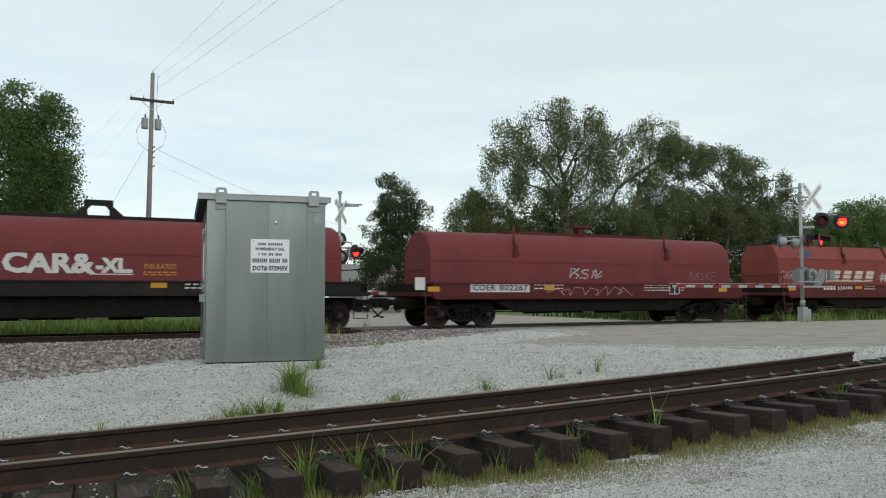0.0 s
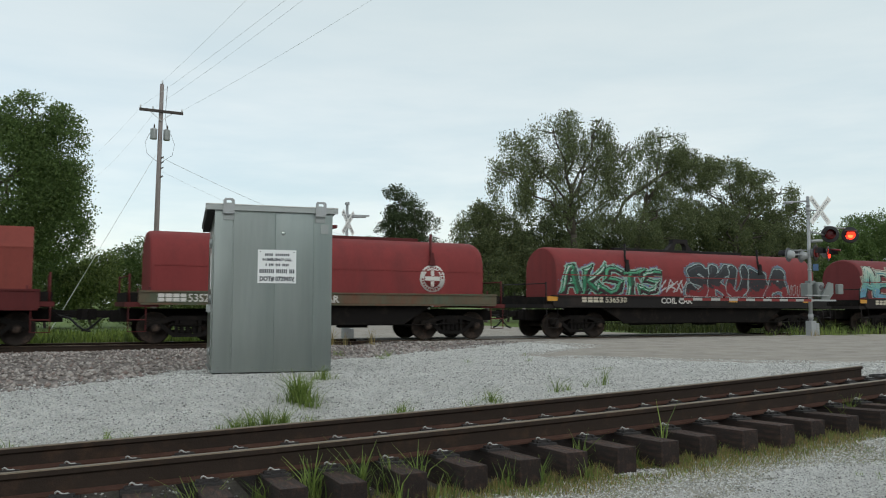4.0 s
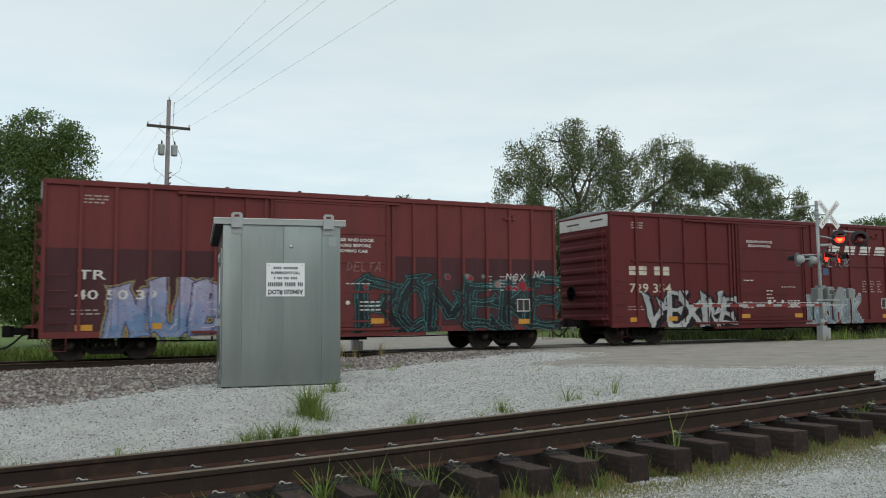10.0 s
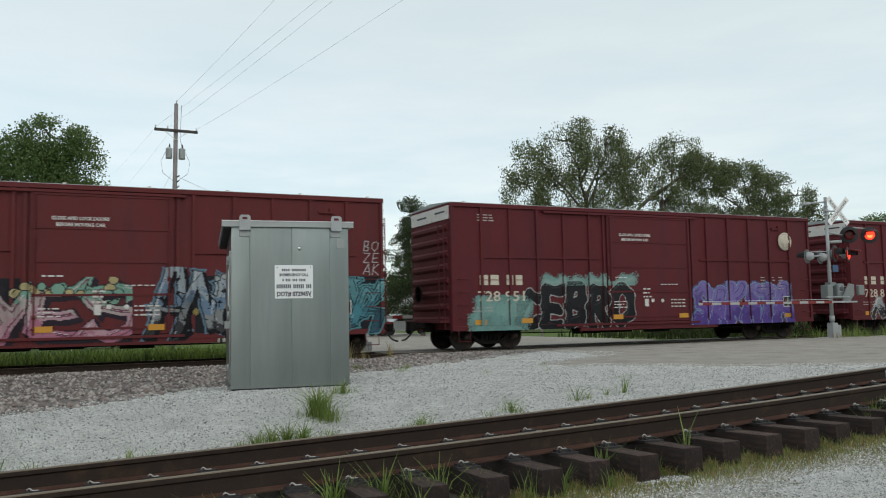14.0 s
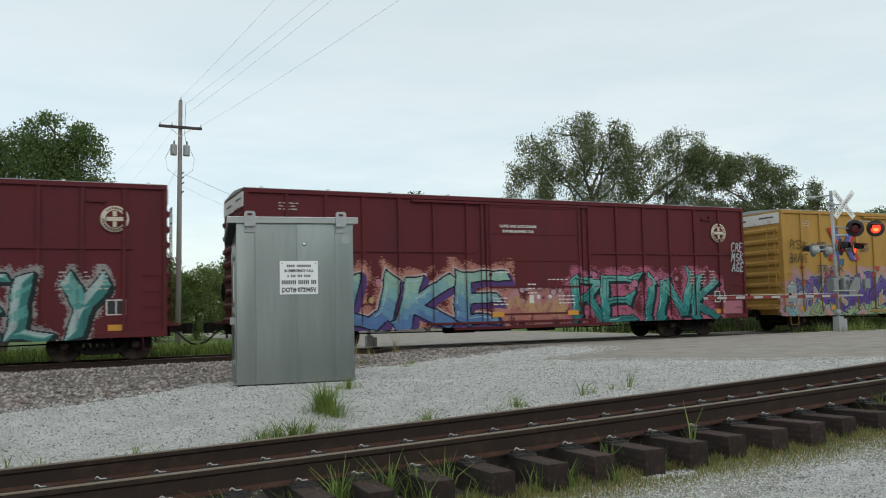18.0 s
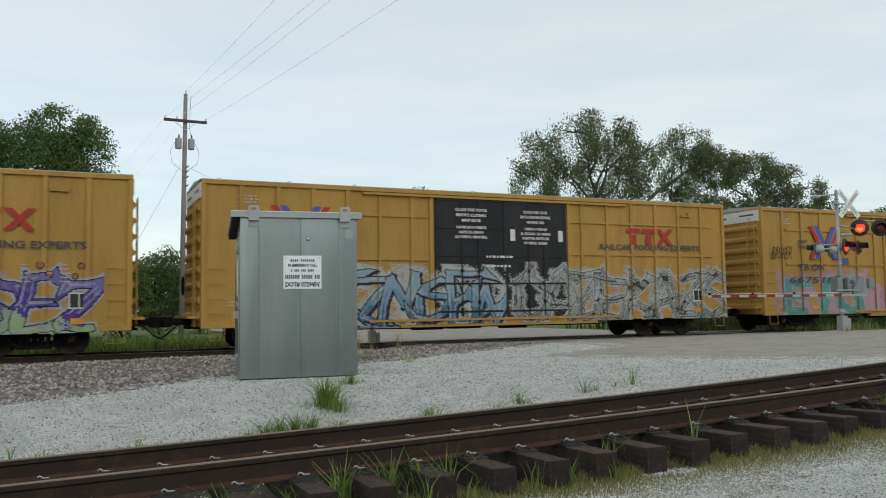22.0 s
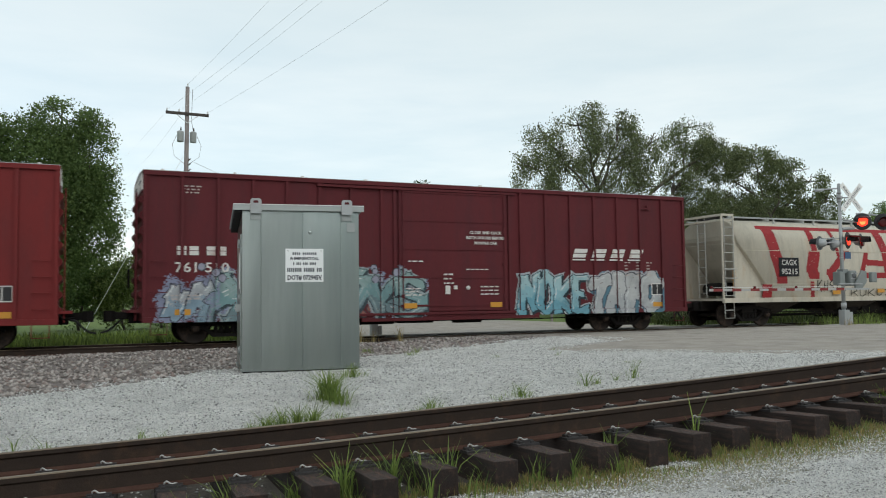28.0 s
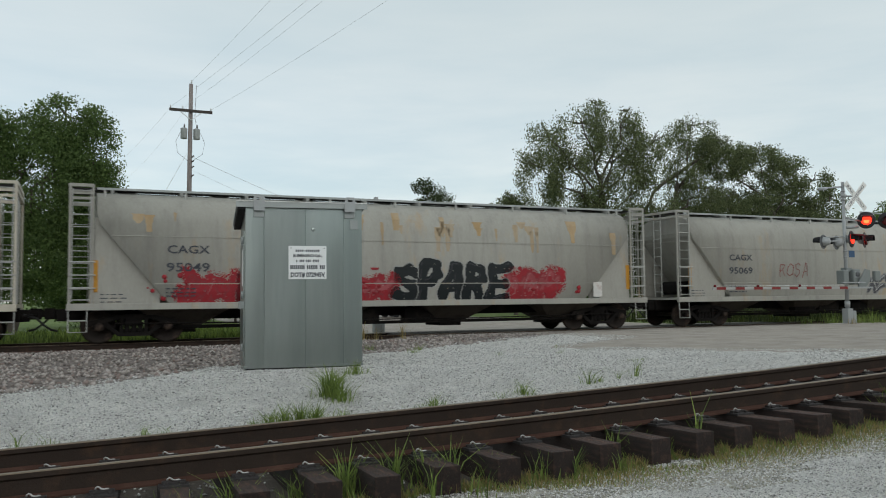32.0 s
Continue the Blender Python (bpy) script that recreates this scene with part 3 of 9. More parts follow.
def crossing_signal(x, y, z, label, far):
    ob = root("crossing_signal", pose(x, y, z), label, "railway signal", "crossing signals")
    H_ = 4.98 if not far else 5.25
    bm = bmesh.new()
    box(bm, -0.13, 0.13, -0.13, 0.13, -0.15, 0.50, 0.02)
    box(bm, 0.14, 0.30, -0.12, 0.06, -0.1, 0.42, 0.02)
    part("mast_base", bm, M_alu, ob)
    bm = bmesh.new()
    tube(bm, (0, 0, 0.4), (0, 0, H_), 0.068, 14, 0.055)
    lathe(bm, [(0.085, 0), (0.085, 0.12)], (0, 0, H_ - 0.55), (0, 0, 1), 14)
    lathe(bm, [(0.09, 0), (0.09, 0.2)], (0, 0, 0.55), (0, 0, 1), 14)
    part("mast", bm, M_alu, ob)
    part("footing", boxes((-0.5, 0.55, -0.45, 0.45, -0.3, -0.02)), M_concrete, ob)
    if not far:
        crossbuck(ob, 0.42, -0.16, 4.48, -6, 0.64)
        part("crossbuck_bracket", made(pipe, [(0, 0, 4.48), (0.42, -0.13, 4.48)], 0.028), M_alu, ob)
        part("bell_arm", made(pipe, [(-1.0, 0.1, 4.72), (0.05, 0, 4.82)], 0.03), M_alu, ob)
        part("arm_sleeve", made(tube, (-1.05, 0.1, 4.70), (-0.7, 0.08, 4.74), 0.05, 8), M_alu, ob)
        for z_ in (4.32, 4.62, 2.3, 2.5):
            part("mast_band", made(lathe, [(0.078, 0), (0.078, 0.05)], (0, 0, z_), (0, 0, 1), 12), M_alu, ob)
        bm = bmesh.new()
        pipe(bm, [(0.0, -0.05, 3.70), (0.5, -0.02, 3.66), (0.95, 0.06, 3.62)], 0.03)
        pipe(bm, [(1.0, 0.1, 3.95), (2.2, 0.16, 3.93)], 0.03)
        tube(bm, (0.95, 0.08, 3.6), (0.98, 0.1, 3.97), 0.035, 8)
        pipe(bm, [(0.05, -0.02, 3.36), (0.62, -0.05, 3.40)], 0.055, 8)
        part("upper_arm", bm, M_alu, ob)
        lamp(ob, 1.05, -0.06, 3.65, -44, True, beat=0)
        lamp(ob, 2.22, 0.0, 3.68, -44, True, beat=1)
        bm = bmesh.new()
        pipe(bm, [(-1.0, 0.0, 2.84), (1.0, -0.02, 2.94)], 0.032)
        pipe(bm, [(-0.9, 0.0, 3.0), (0.1, -0.02, 3.04)], 0.02)
        part("lower_arm", bm, M_alu, ob)
        lamp(ob, 0.2, -0.12, 2.95, 20, True, 0.30, beat=0)
        lamp(ob, 0.86, -0.12, 2.93, 26, True, 0.28, beat=1)
        lamp(ob, -0.28, 0.12, 2.83, 194, False, 0.25, M_backplate)
        lamp(ob, -0.92, 0.12, 2.85, 194, False, 0.25, M_backplate)
        part("number_sign", boxes((0.05, 0.33, -0.11, -0.095, 2.30, 2.54)), M_bluesign, ob, "small blue notice plate")
        # gate mechanism with its folded counterweight arms and the lowered arm
        bm = bmesh.new()
        box(bm, 0.08, 0.42, -0.26, 0.10, 1.34, 1.88, 0.05)
        prism(bm, [(0.16, 1.24), (0.50, 1.24), (0.74, 1.48), (0.74, 1.84), (0.52, 1.88), (0.16, 1.40)], "y", -0.38, -0.32)
        part("gate_mechanism", bm, M_machine, ob, "grey gate machine housing")
        part("junction_box", made(box, -0.36, -0.10, -0.20, 0.12, 1.36, 1.84, 0.03), M_machine, ob, "grey box on the mast's other side")
        for z_ in (1.42, 1.60, 1.78):
            part("housing_rib", boxes((0.10, 0.44, -0.275, -0.26, z_ - 0.012, z_ + 0.012)), M_alu, ob)
        part("inspection_cover", made(lathe, [(0.10, 0.0), (0.10, 0.012), (0.03, 0.02)], (0.25, -0.262, 1.7), (0, -1, 0), 16), M_backplate, ob)
        part("mast_clamp", boxes((-0.12, 0.14, -0.12, 0.12, 1.80, 1.93)), M_machine, ob)
        part("counterweight", made(box, 0.90, 1.18, -0.46, -0.32, 1.46, 1.82, 0.03), M_machine, ob, "grey counterweight at the arm's root")
        part("arm_bracket", boxes((-0.75, 0.4, -0.47, -0.41, 1.385, 1.425), (-0.45, 0.75, -0.47, -0.41, 1.20, 1.26)), M_alu, ob)
        arm = part("gate_arm", made(box, -6.5, -0.4, -0.46, -0.42, 1.185, 1.265, 0.006), M_stripewhite, ob, "lowered gate arm with red and white stripes")
        for k in range(8):
            x0 = -6.35 + 0.78 * k
            part("stripe", boxes((x0, x0 + 0.38, -0.465, -0.415, 1.182, 1.268)), M_stripered, arm)
        for xx in (-6.4, -4.6, -2.75):
            bm = bmesh.new()
            lathe(bm, [(0.04, 0), (0.05, 0.04), (0.03, 0.08)], (xx, -0.44, 1.265), (0, 0, 1), 10)
            part("arm_light", bm, M_redlens, arm, "small red light on the gate arm")
        bm = bmesh.new()
        pipe(bm, [(-6.4, -0.44, 1.30), (-0.5, -0.44, 1.32)], 0.006, 4)
        part("light_cable", bm, M_wire, arm)
    else:
        crossbuck(ob, 0.0, -0.12, H_ - 0.75, 38, 0.58)
        part("bell_arm", made(pipe, [(-0.2, 0, H_ - 0.45), (0.95, 0.1, H_ - 0.42)], 0.035), M_alu, ob)
        part("arm_sleeve", made(tube, (0.1, 0.05, H_ - 0.5), (0.8, 0.08, H_ - 0.46), 0.05, 8), M_alu, ob)
        part("mast_cap", made(box, -0.06, 0.06, -0.1, 0.1, H_ - 0.05, H_ + 0.05), M_alu, ob)
        part("upper_arm", made(pipe, [(-0.45, 0, 3.45), (0.5, 0.0, 3.3)], 0.03), M_alu, ob)
        part("lower_arm", made(pipe, [(-0.4, 0, 3.1), (0.8, 0.0, 3.12)], 0.035), M_alu, ob)
        part("arm_knob", made(lathe, [(0.1, 0), (0.12, 0.05), (0.05, 0.12)], (-0.42, 0, 3.46), (0, 0, 1), 12), M_alu, ob)
        lamp(ob, -0.30, -0.16, 2.95, 22, False, 0.29)
        lamp(ob, 0.58, -0.16, 2.95, 30, True, 0.29)
        lamp(ob, 0.05, 0.22, 3.45, 170, False, 0.29)
        lamp(ob, 0.12, 0.22, 2.75, 170, False, 0.29)
        bm = bmesh.new()
        box(bm, -0.35, 0.25, -0.25, 0.25, 1.15, 1.9, 0.04)
        prism(bm, [(0.3, 1.2), (0.8, 1.0), (0.95, 1.15), (0.5, 1.7), (0.3, 1.7)], "y", -0.1, 0.1)
        part("gate_mechanism", bm, M_machine, ob, "grey gate machine housing")
        arm = part("gate_arm", made(box, 0.8, 8.2, -0.02, 0.02, 1.28, 1.40, 0.006), M_stripewhite, ob, "lowered gate arm with red and white stripes")
        for k in range(8):
            x0 = 1.2 + 0.85 * k
            part("stripe", boxes((x0, x0 + 0.42, -0.025, 0.025, 1.276, 1.404)), M_stripered, arm)
    return ob


crossing_signal(24.88, 20.5, 0.14, "aluminium crossing signal with lit red flasher and lowered gate", False)
crossing_signal(10.72, 30.0, -0.2, "aluminium crossing signal beyond the tracks with crossbuck", True)


# ---- utility pole and wires ----
def utility_pole():
    ob = root("utility_pole", pose(5.38, 44.0, -0.3, 0, 0.55, 0), "weathered wooden utility pole with two transformers", "utility pole")
    bm = bmesh.new()
    tube(bm, (0, 0, -0.4), (0, 0, 12.8), 0.155, 14, 0.10)
    part("pole", bm, M_polewood, ob)
    part("crossarm", made(box, -1.08, 1.08, -0.2, -0.09, 11.27, 11.41, 0.01), M_armwood, ob)
    bm = bmesh.new()
    pipe(bm, [(-0.55, -0.16, 11.28), (0, -0.14, 10.85), (0.55, -0.16, 11.28)], 0.022)
    part("brace", bm, M_wire, ob)
    for x, z in ((-1.02, 11.41), (1.02, 11.41), (-0.42, 11.41), (0.0, 12.8)):
        bm = bmesh.new()
        lathe(bm, [(0.02, 0), (0.05, 0.04), (0.03, 0.08), (0.05, 0.12), (0.02, 0.17)], (x, -0.14, z), (0, 0, 1), 10)
        part("insulator", bm, M_wire, ob)
    for x in (-0.33, 0.31):
        bm = bmesh.new()
        lathe(bm, [(0.02, -0.03), (0.16, 0.0), (0.17, 0.04), (0.17, 0.48), (0.18, 0.52), (0.10, 0.57), (0.03, 0.59)], (x, -0.1, 9.86), (0, 0, 1), 18)
        tr = part("transformer", bm, M_galv2, ob, "grey transformer can")
        bm = bmesh.new()
        lathe(bm, [(0.035, 0), (0.045, 0.06), (0.02, 0.2)], (x + 0.02, -0.1, 10.44), (0, 0, 1), 10)
        part("bushing", bm, M_armwood, tr)
    bm = bmesh.new()
    for s, x0 in ((1, 0.5), (-1, -0.5)):
        pipe(bm, [(x0, -0.1, 10.2), (x0 + 0.22 * s, -0.1, 9.7), (x0 + 0.12 * s, -0.1, 9.1), (0.1 * s, -0.1, 8.7)], 0.009, 4)
    pipe(bm, [(0.25, -0.15, 12.7), (0.2, -0.15, 11.0), (0.3, -0.12, 10.5)], 0.012, 4)
    part("drop_lead", bm, M_armwood, ob)
    for z in (8.4, 8.7, 8.95, 7.95):
        part("spool", made(tube, (0.08, -0.13, z - 0.05), (0.2, -0.13, z + 0.05), 0.035, 6), M_armwood, ob)


utility_pole()


def cable(name, a, b, sag, r, label):
    a, b = Vector(a), Vector(b)
    bm = bmesh.new()
    pts = []
    for i in range(15):
        t = i / 14
        pts.append(a.lerp(b, t) - Vector((0, 0, sag * 4 * t * (1 - t))))
    pipe(bm, pts, r, 4)
    ob = part(name, bm, M_wire)
    return tagged(ob, label, "cable", "overhead wires")


for k, (dx, z, ex, ey, ez) in enumerate(((0.0, 12.6, 7.7, -30, 12.6), (-1.0, 11.2, 10.5, -30, 11.6), (-0.3, 11.25, 10.4, -30, 11.6), (1.05, 11.2, 13.1, -30, 11.6))):
    cable("overhead_wire", (5.5 + dx, 43.86, z), (ex + 2, ey, ez), 1.0, 0.0055, "thin grey overhead wire over the yard")
cable("overhead_wire", (4.5, 43.9, 11.2), (0.0, 80, 11.2), 0.8, 0.0035, "thin grey overhead wire beyond the pole")
cable("overhead_wire", (5.3, 43.9, 11.2), (2.5, 80, 11.2), 0.8, 0.0035, "thin grey overhead wire beyond the pole")
cable("service_drop", (5.6, 43.8, 8.6), (23.5, 63.0, 6.4), 0.3, 0.012, "grey service cable running to the buildings")
cable("service_drop", (5.6, 43.8, 7.9), (23.5, 63.0, 5.6), 0.4, 0.006, "grey service cable running to the buildings")
cable("guy_wire", (5.3, 43.9, 8.8), (0.6, 43.0, -0.3), 0.02, 0.011, "steel guy wire bracing the pole")


# ---- trees, bushes and grass ----
def leaf_mat(name, color, spread=0.5, yellow=0.15):
    m = bpy.data.materials.new(name)
    m.use_nodes = True
    N, L = m.node_tree.nodes, m.node_tree.links
    bs = N["Principled BSDF"]
    bs.inputs["Roughness"].default_value = 0.65
    bs.inputs["Specular IOR Level"].default_value = 0.25
    geo = N.new("ShaderNodeNewGeometry")
    rp = N.new("ShaderNodeValToRGB")
    lo, hi = rp.color_ramp.elements
    lo.color = (*[c * (1 - spread) for c in color], 1)
    hi.color = (color[0] * (1 + spread + yellow), color[1] * (1 + spread), color[2] * (1 + 0.4 * spread), 1)
    L.new(geo.outputs["Random Per Island"], rp.inputs[0])
    L.new(rp.outputs[0], bs.inputs["Base Color"])
    tr = N.new("ShaderNodeBsdfTranslucent")
    L.new(rp.outputs[0], tr.inputs["Color"])
    mx = N.new("ShaderNodeMixShader")
    mx.inputs[0].default_value = 0.42
    L.new(bs.outputs[0], mx.inputs[1])
    L.new(tr.outputs[0], mx.inputs[2])
    L.new(mx.outputs[0], N["Material Output"].inputs["Surface"])
    return m


M_leaf_dark = leaf_mat("dark_leaves", (0.132, 0.168, 0.090), 0.38)
# darker leaf copy: the undergrowth's shade is put into its colour
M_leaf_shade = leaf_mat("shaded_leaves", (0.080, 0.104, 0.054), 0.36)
M_leaf_pine = leaf_mat("dark_needles", (0.055, 0.080, 0.040), 0.34)
M_leaf_mid = leaf_mat("green_leaves", (0.100, 0.162, 0.056), 0.26)
M_leaf_light = leaf_mat("light_leaves", (0.14, 0.20, 0.07), 0.34)
M_grass = leaf_mat("grass_blades", (0.175, 0.265, 0.08), 0.45, 0.25)
M_grass2 = leaf_mat("dry_grass_blades", (0.27, 0.25, 0.125), 0.4, 0.3)
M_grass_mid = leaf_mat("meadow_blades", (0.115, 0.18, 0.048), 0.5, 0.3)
# darker copy of the meadow blades, with shadow put into the colour
M_grass_shade = leaf_mat("shaded_meadow_blades", (0.045, 0.065, 0.022), 0.5, 0.3)
M_bark = mat("tree_bark", (0.085, 0.072, 0.06), 0.9, vary=0.5, fine=20, bump=0.5)


def leaf_cloud(blobs, count, size, rng, droop=0.0, clump=30, gap=-0.12, wide=2.9):
    """Leaf quads in clumps inside egg shapes; droop draws each clump out into hanging strands."""
    weights = np.array([b[3] * b[4] * b[5] for b in blobs]) ** 0.75
    weights /= weights.sum()
    n_clumps = count // clump
    pick = rng.choice(len(blobs), n_clumps * 2, p=weights)
    V = []
    made_ = 0
    for b in pick:
        if made_ >= n_clumps:
            break
        cx, cy, cz, rx, ry, rz = blobs[b]
        d = rng.normal(size=3)
        d /= np.linalg.norm(d) + 1e-9
        rad = rng.uniform(0.25, 1.0) ** 0.45
        c = np.array((cx + d[0] * rx * rad, cy + d[1] * ry * rad, cz + d[2] * rz * rad))
        if noise.noise(Vector(c * 0.55)) < gap:
            continue
        made_ += 1
        k = clump
        spread = size * wide
        if droop:
            t = rng.uniform(0, 1, k)
            base = c + np.c_[rng.normal(0, spread * 0.35, k), rng.normal(0, spread * 0.35, k), -t * droop * rng.uniform(0.5, 1.3)]
        else:
            g = rng.normal(size=(k, 3))
            g *= (rng.uniform(0, 1, (k, 1)) ** 0.4) / (np.linalg.norm(g, axis=1, keepdims=True) + 1e-9)
            base = c + g * spread * 0.95 * (1, 1, 0.75)
        a = rng.normal(size=(k, 3))
        if droop:
            a[:, 2] -= 1.6
        a /= np.linalg.norm(a, axis=1, keepdims=True)
        n = rng.normal(size=(k, 3))
        s = np.cross(a, n)
        s /= np.linalg.norm(s, axis=1, keepdims=True) + 1e-9
        ln = size * rng.uniform(0.6, 1.4, (k, 1))
        wd = ln * (0.30 if droop else 0.42)
        V.append(np.stack([base, base + a * ln * 0.5 + s * wd, base + a * ln, base + a * ln * 0.5 - s * wd], axis=1))
    V = np.concatenate(V).reshape(-1, 3)
    return V, np.arange(len(V)).reshape(-1, 4)


def quads(name, V, F, material, parent=None, label=""):
    me = bpy.data.meshes.new(name)
    me.vertices.add(len(V))
    me.vertices.foreach_set("co", np.asarray(V, dtype=np.float32).ravel())
    me.loops.add(F.size)
    me.loops.foreach_set("vertex_index", np.asarray(F, dtype=np.int32).ravel())
    me.polygons.add(len(F))
    me.polygons.foreach_set("loop_start", np.arange(0, F.size, F.shape[1], dtype=np.int32))
    me.materials.append(material)
    me.update()
    me.validate()
    ob = new(name, me)
    ob.parent = parent
    return tagged(ob, label)


def limb(bm, p, q, r0, r1, bend, rng, n=4):
    p, q = Vector(p), Vector(q)
    prev, pr = p, r0
    for i in range(1, n + 1):
        t = i / n
        c = p.lerp(q, t) + Vector((rng.normal() * bend, rng.normal() * bend, rng.normal() * bend * 0.4)) * (1 if i < n else 0)
        r = r0 + (r1 - r0) * t
        tube(bm, prev, c, pr, 7, r)
        prev, pr = c, r


def tree(x, y, blobs, label, leaf, count, size, seed, trunk=0.28, droop=0.0, fork=2.5, gap=-0.12, name="tree", z=-0.3, twigs=3, lean=(), fine=2.6):
    """blobs are (dx, dy, height, rx, ry, rz) from the foot of the trunk."""
    rng = np.random.RandomState(seed)
    ob = root(name, pose(x, y, z), label, "tree" if name == "tree" else "bush", "trees behind the track" if name == "tree" else "bushes behind the track")
    bm = bmesh.new()
    top = np.mean([(b[0], b[1]) for b in blobs], axis=0) * 0.3
    limb(bm, (0, 0, -0.2), (top[0], top[1], fork), trunk, trunk * 0.8, 0.05, rng, 3)
    part("trunk", bm, M_bark, ob)
    bm = bmesh.new()
    lead = fork + 0.5 * (max(b[2] for b in blobs) - fork)
    limb(bm, (top[0], top[1], fork - 0.1), (top[0] * (1 + lead / (fork + 4)), top[1], lead), trunk * 0.8, trunk * 0.4, 0.1, rng, 4)
    for b in blobs:
        c = (b[0], b[1], b[2] + 0.2 * b[5])
        hz = fork - 0.1 + max(0.0, 0.45 * (c[2] - fork))
        limb(bm, (top[0] * (1 + hz / (fork + 4)), top[1], min(hz, lead)), c, trunk * 0.30, trunk * 0.10, 0.25, rng, 5)
        for k in range(twigs):
            d = rng.normal(size=3)
            d /= np.linalg.norm(d)
            limb(bm, c, (c[0] + d[0] * b[3] * 0.85, c[1] + d[1] * b[4] * 0.85, c[2] + abs(d[2]) * b[5] * 0.7), trunk * 0.16, 0.02, 0.1, rng, 3)
    for a, b in zip(lean, lean[1:]):
        limb(bm, a, b, 0.17, 0.13, 0.08, rng, 4)
    part("branchwork", bm, M_bark, ob)
    V, F = leaf_cloud(blobs, int(count * fine), size * 0.56 * (2.7 / fine) ** 0.5, rng, droop, gap=gap, wide=3.9 * (fine / 2.7) ** 0.5)
    quads("crown", V, F, leaf, ob)
    return ob


# big bright-green trees beyond the track where the view begins
tree(-2.6, 42, [(0.4, 0, 6.6, 3.7, 3.2, 3.6), (3.1, 0, 8.7, 1.5, 1.6, 2.1), (3.5, -0.2, 7.0, 1.3, 1.6, 1.8), (-2.5, 0.5, 8.2, 3.0, 2.6, 2.6), (3.2, -0.3, 5.2, 1.7, 1.8, 2.6), (2.2, 0, 9.9, 1.5, 1.4, 1.3), (0.5, -0.5, 3.6, 2.9, 2.6, 2.2)],
     "broad bright-green leafy tree behind the track", M_leaf_mid, 30000, 0.24, 1, droop=0.0, gap=-0.3, fine=5.0)
tree(-9.5, 44, [(0, 0, 6.5, 4.2, 3.5, 4.0), (2.5, 0, 8.6, 2.8, 2.5, 2.4), (-2, 0, 8, 3, 3, 3), (1, 0, 3.4, 4, 3, 2.4)], "broad bright-green leafy tree behind the track", M_leaf_mid, 18000, 0.26, 2, gap=-0.3)
# scrub in the gap beside the pole
for i, (bx, by, hh, w, lf) in enumerate(((2.8, 49, 4.4, 1.7, M_leaf_light), (5.0, 51, 5.2, 1.9, M_leaf_mid), (7.4, 52, 4.6, 1.8, M_leaf_light), (9.6, 54, 5.6, 2.0, M_leaf_light), (12.0, 57, 5.2, 2.1, M_leaf_light), (0.5, 50, 4.2, 2.2, M_leaf_mid), (14.6, 62, 4.2, 2.2, M_leaf_mid))):
    tree(bx, by, [(0, 0, hh * 0.45, w, w, hh * 0.42), (0.5, 0, hh * 0.75, w * 0.6, w * 0.6, hh * 0.25), (-0.6, 0, hh * 0.6, w * 0.7, w * 0.7, hh * 0.3)], "light green scrub bush beyond the track", lf, 5200, 0.20, 20 + i, trunk=0.09, fork=0.8, name="bush", gap=-0.35, twigs=2)
# dense dark tree and its neighbour
whorls = random.Random(31)
pine = [(0, 0, 3.2, 3.0, 2.6, 2.0), (0.1, 0, 5.4, 2.4, 2.2, 1.8), (-0.2, 0, 7.2, 1.5, 1.5, 1.5)]
for k in range(26):
    zz = 1.6 + 7.6 * k / 25
    rr = 3.9 * (1 - 0.76 * (k / 25) ** 1.3) * whorls.uniform(0.75, 1.12)
    aa = k * 2.4
    pine.append((rr * math.cos(aa) * 0.85, rr * math.sin(aa) * 0.85, zz + whorls.uniform(-0.2, 0.4), 0.9, 0.9, 0.5))
pine.append((-0.4, 0, 9.3, 0.35, 0.35, 0.6))
tree(24.2, 55, pine, "dense dark-green upright tree", M_leaf_pine, 20000, 0.19, 3, trunk=0.2, fork=1.2, gap=-0.5, twigs=0)
tree(32.6, 58, [(0, 0, 4.4, 3.0, 2.6, 2.6), (-1.0, 0, 7.0, 2.0, 2.0, 2.2), (1.2, 0, 7.2, 2.2, 2.0, 2.2), (-0.4, 0, 8.8, 1.1, 1.1, 1.1), (3.2, 0, 5.0, 2.0, 2, 2.6)], "dark-green leafy tree beside the willows", M_leaf_dark, 18000, 0.23, 4, trunk=0.2, fork=1.5, gap=-0.35)
# tall airy willows with hanging strands
tree(40.0, 56, [(-5.4, 0, 14.0, 2.7, 2.4, 1.9), (-2.0, 0, 15.2, 3.0, 2.3, 2.4), (1.8, 0, 15.2, 3.1, 2.3, 2.3), (4.9, 0, 14.0, 2.2, 2.2, 2.0), (-6.0, 0, 11.4, 2.1, 1.8, 2.0), (-3.4, 0, 11.4, 2.8, 2.2, 2.4), (0.8, 0, 12.0, 3.2, 2.4, 2.8), (4.4, 0, 10.4, 2.6, 2.2, 2.4), (-0.8, 0, 8.6, 3.0, 2.2, 2.2), (-0.6, 0, 17.2, 1.2, 1.0, 0.9), (2.6, 0, 16.9, 1.2, 1, 0.9)],
     "tall airy willow with drooping branches", M_leaf_dark, 22000, 0.25, 5, trunk=0.38, droop=1.7, fork=6.0, gap=-0.03, twigs=4)
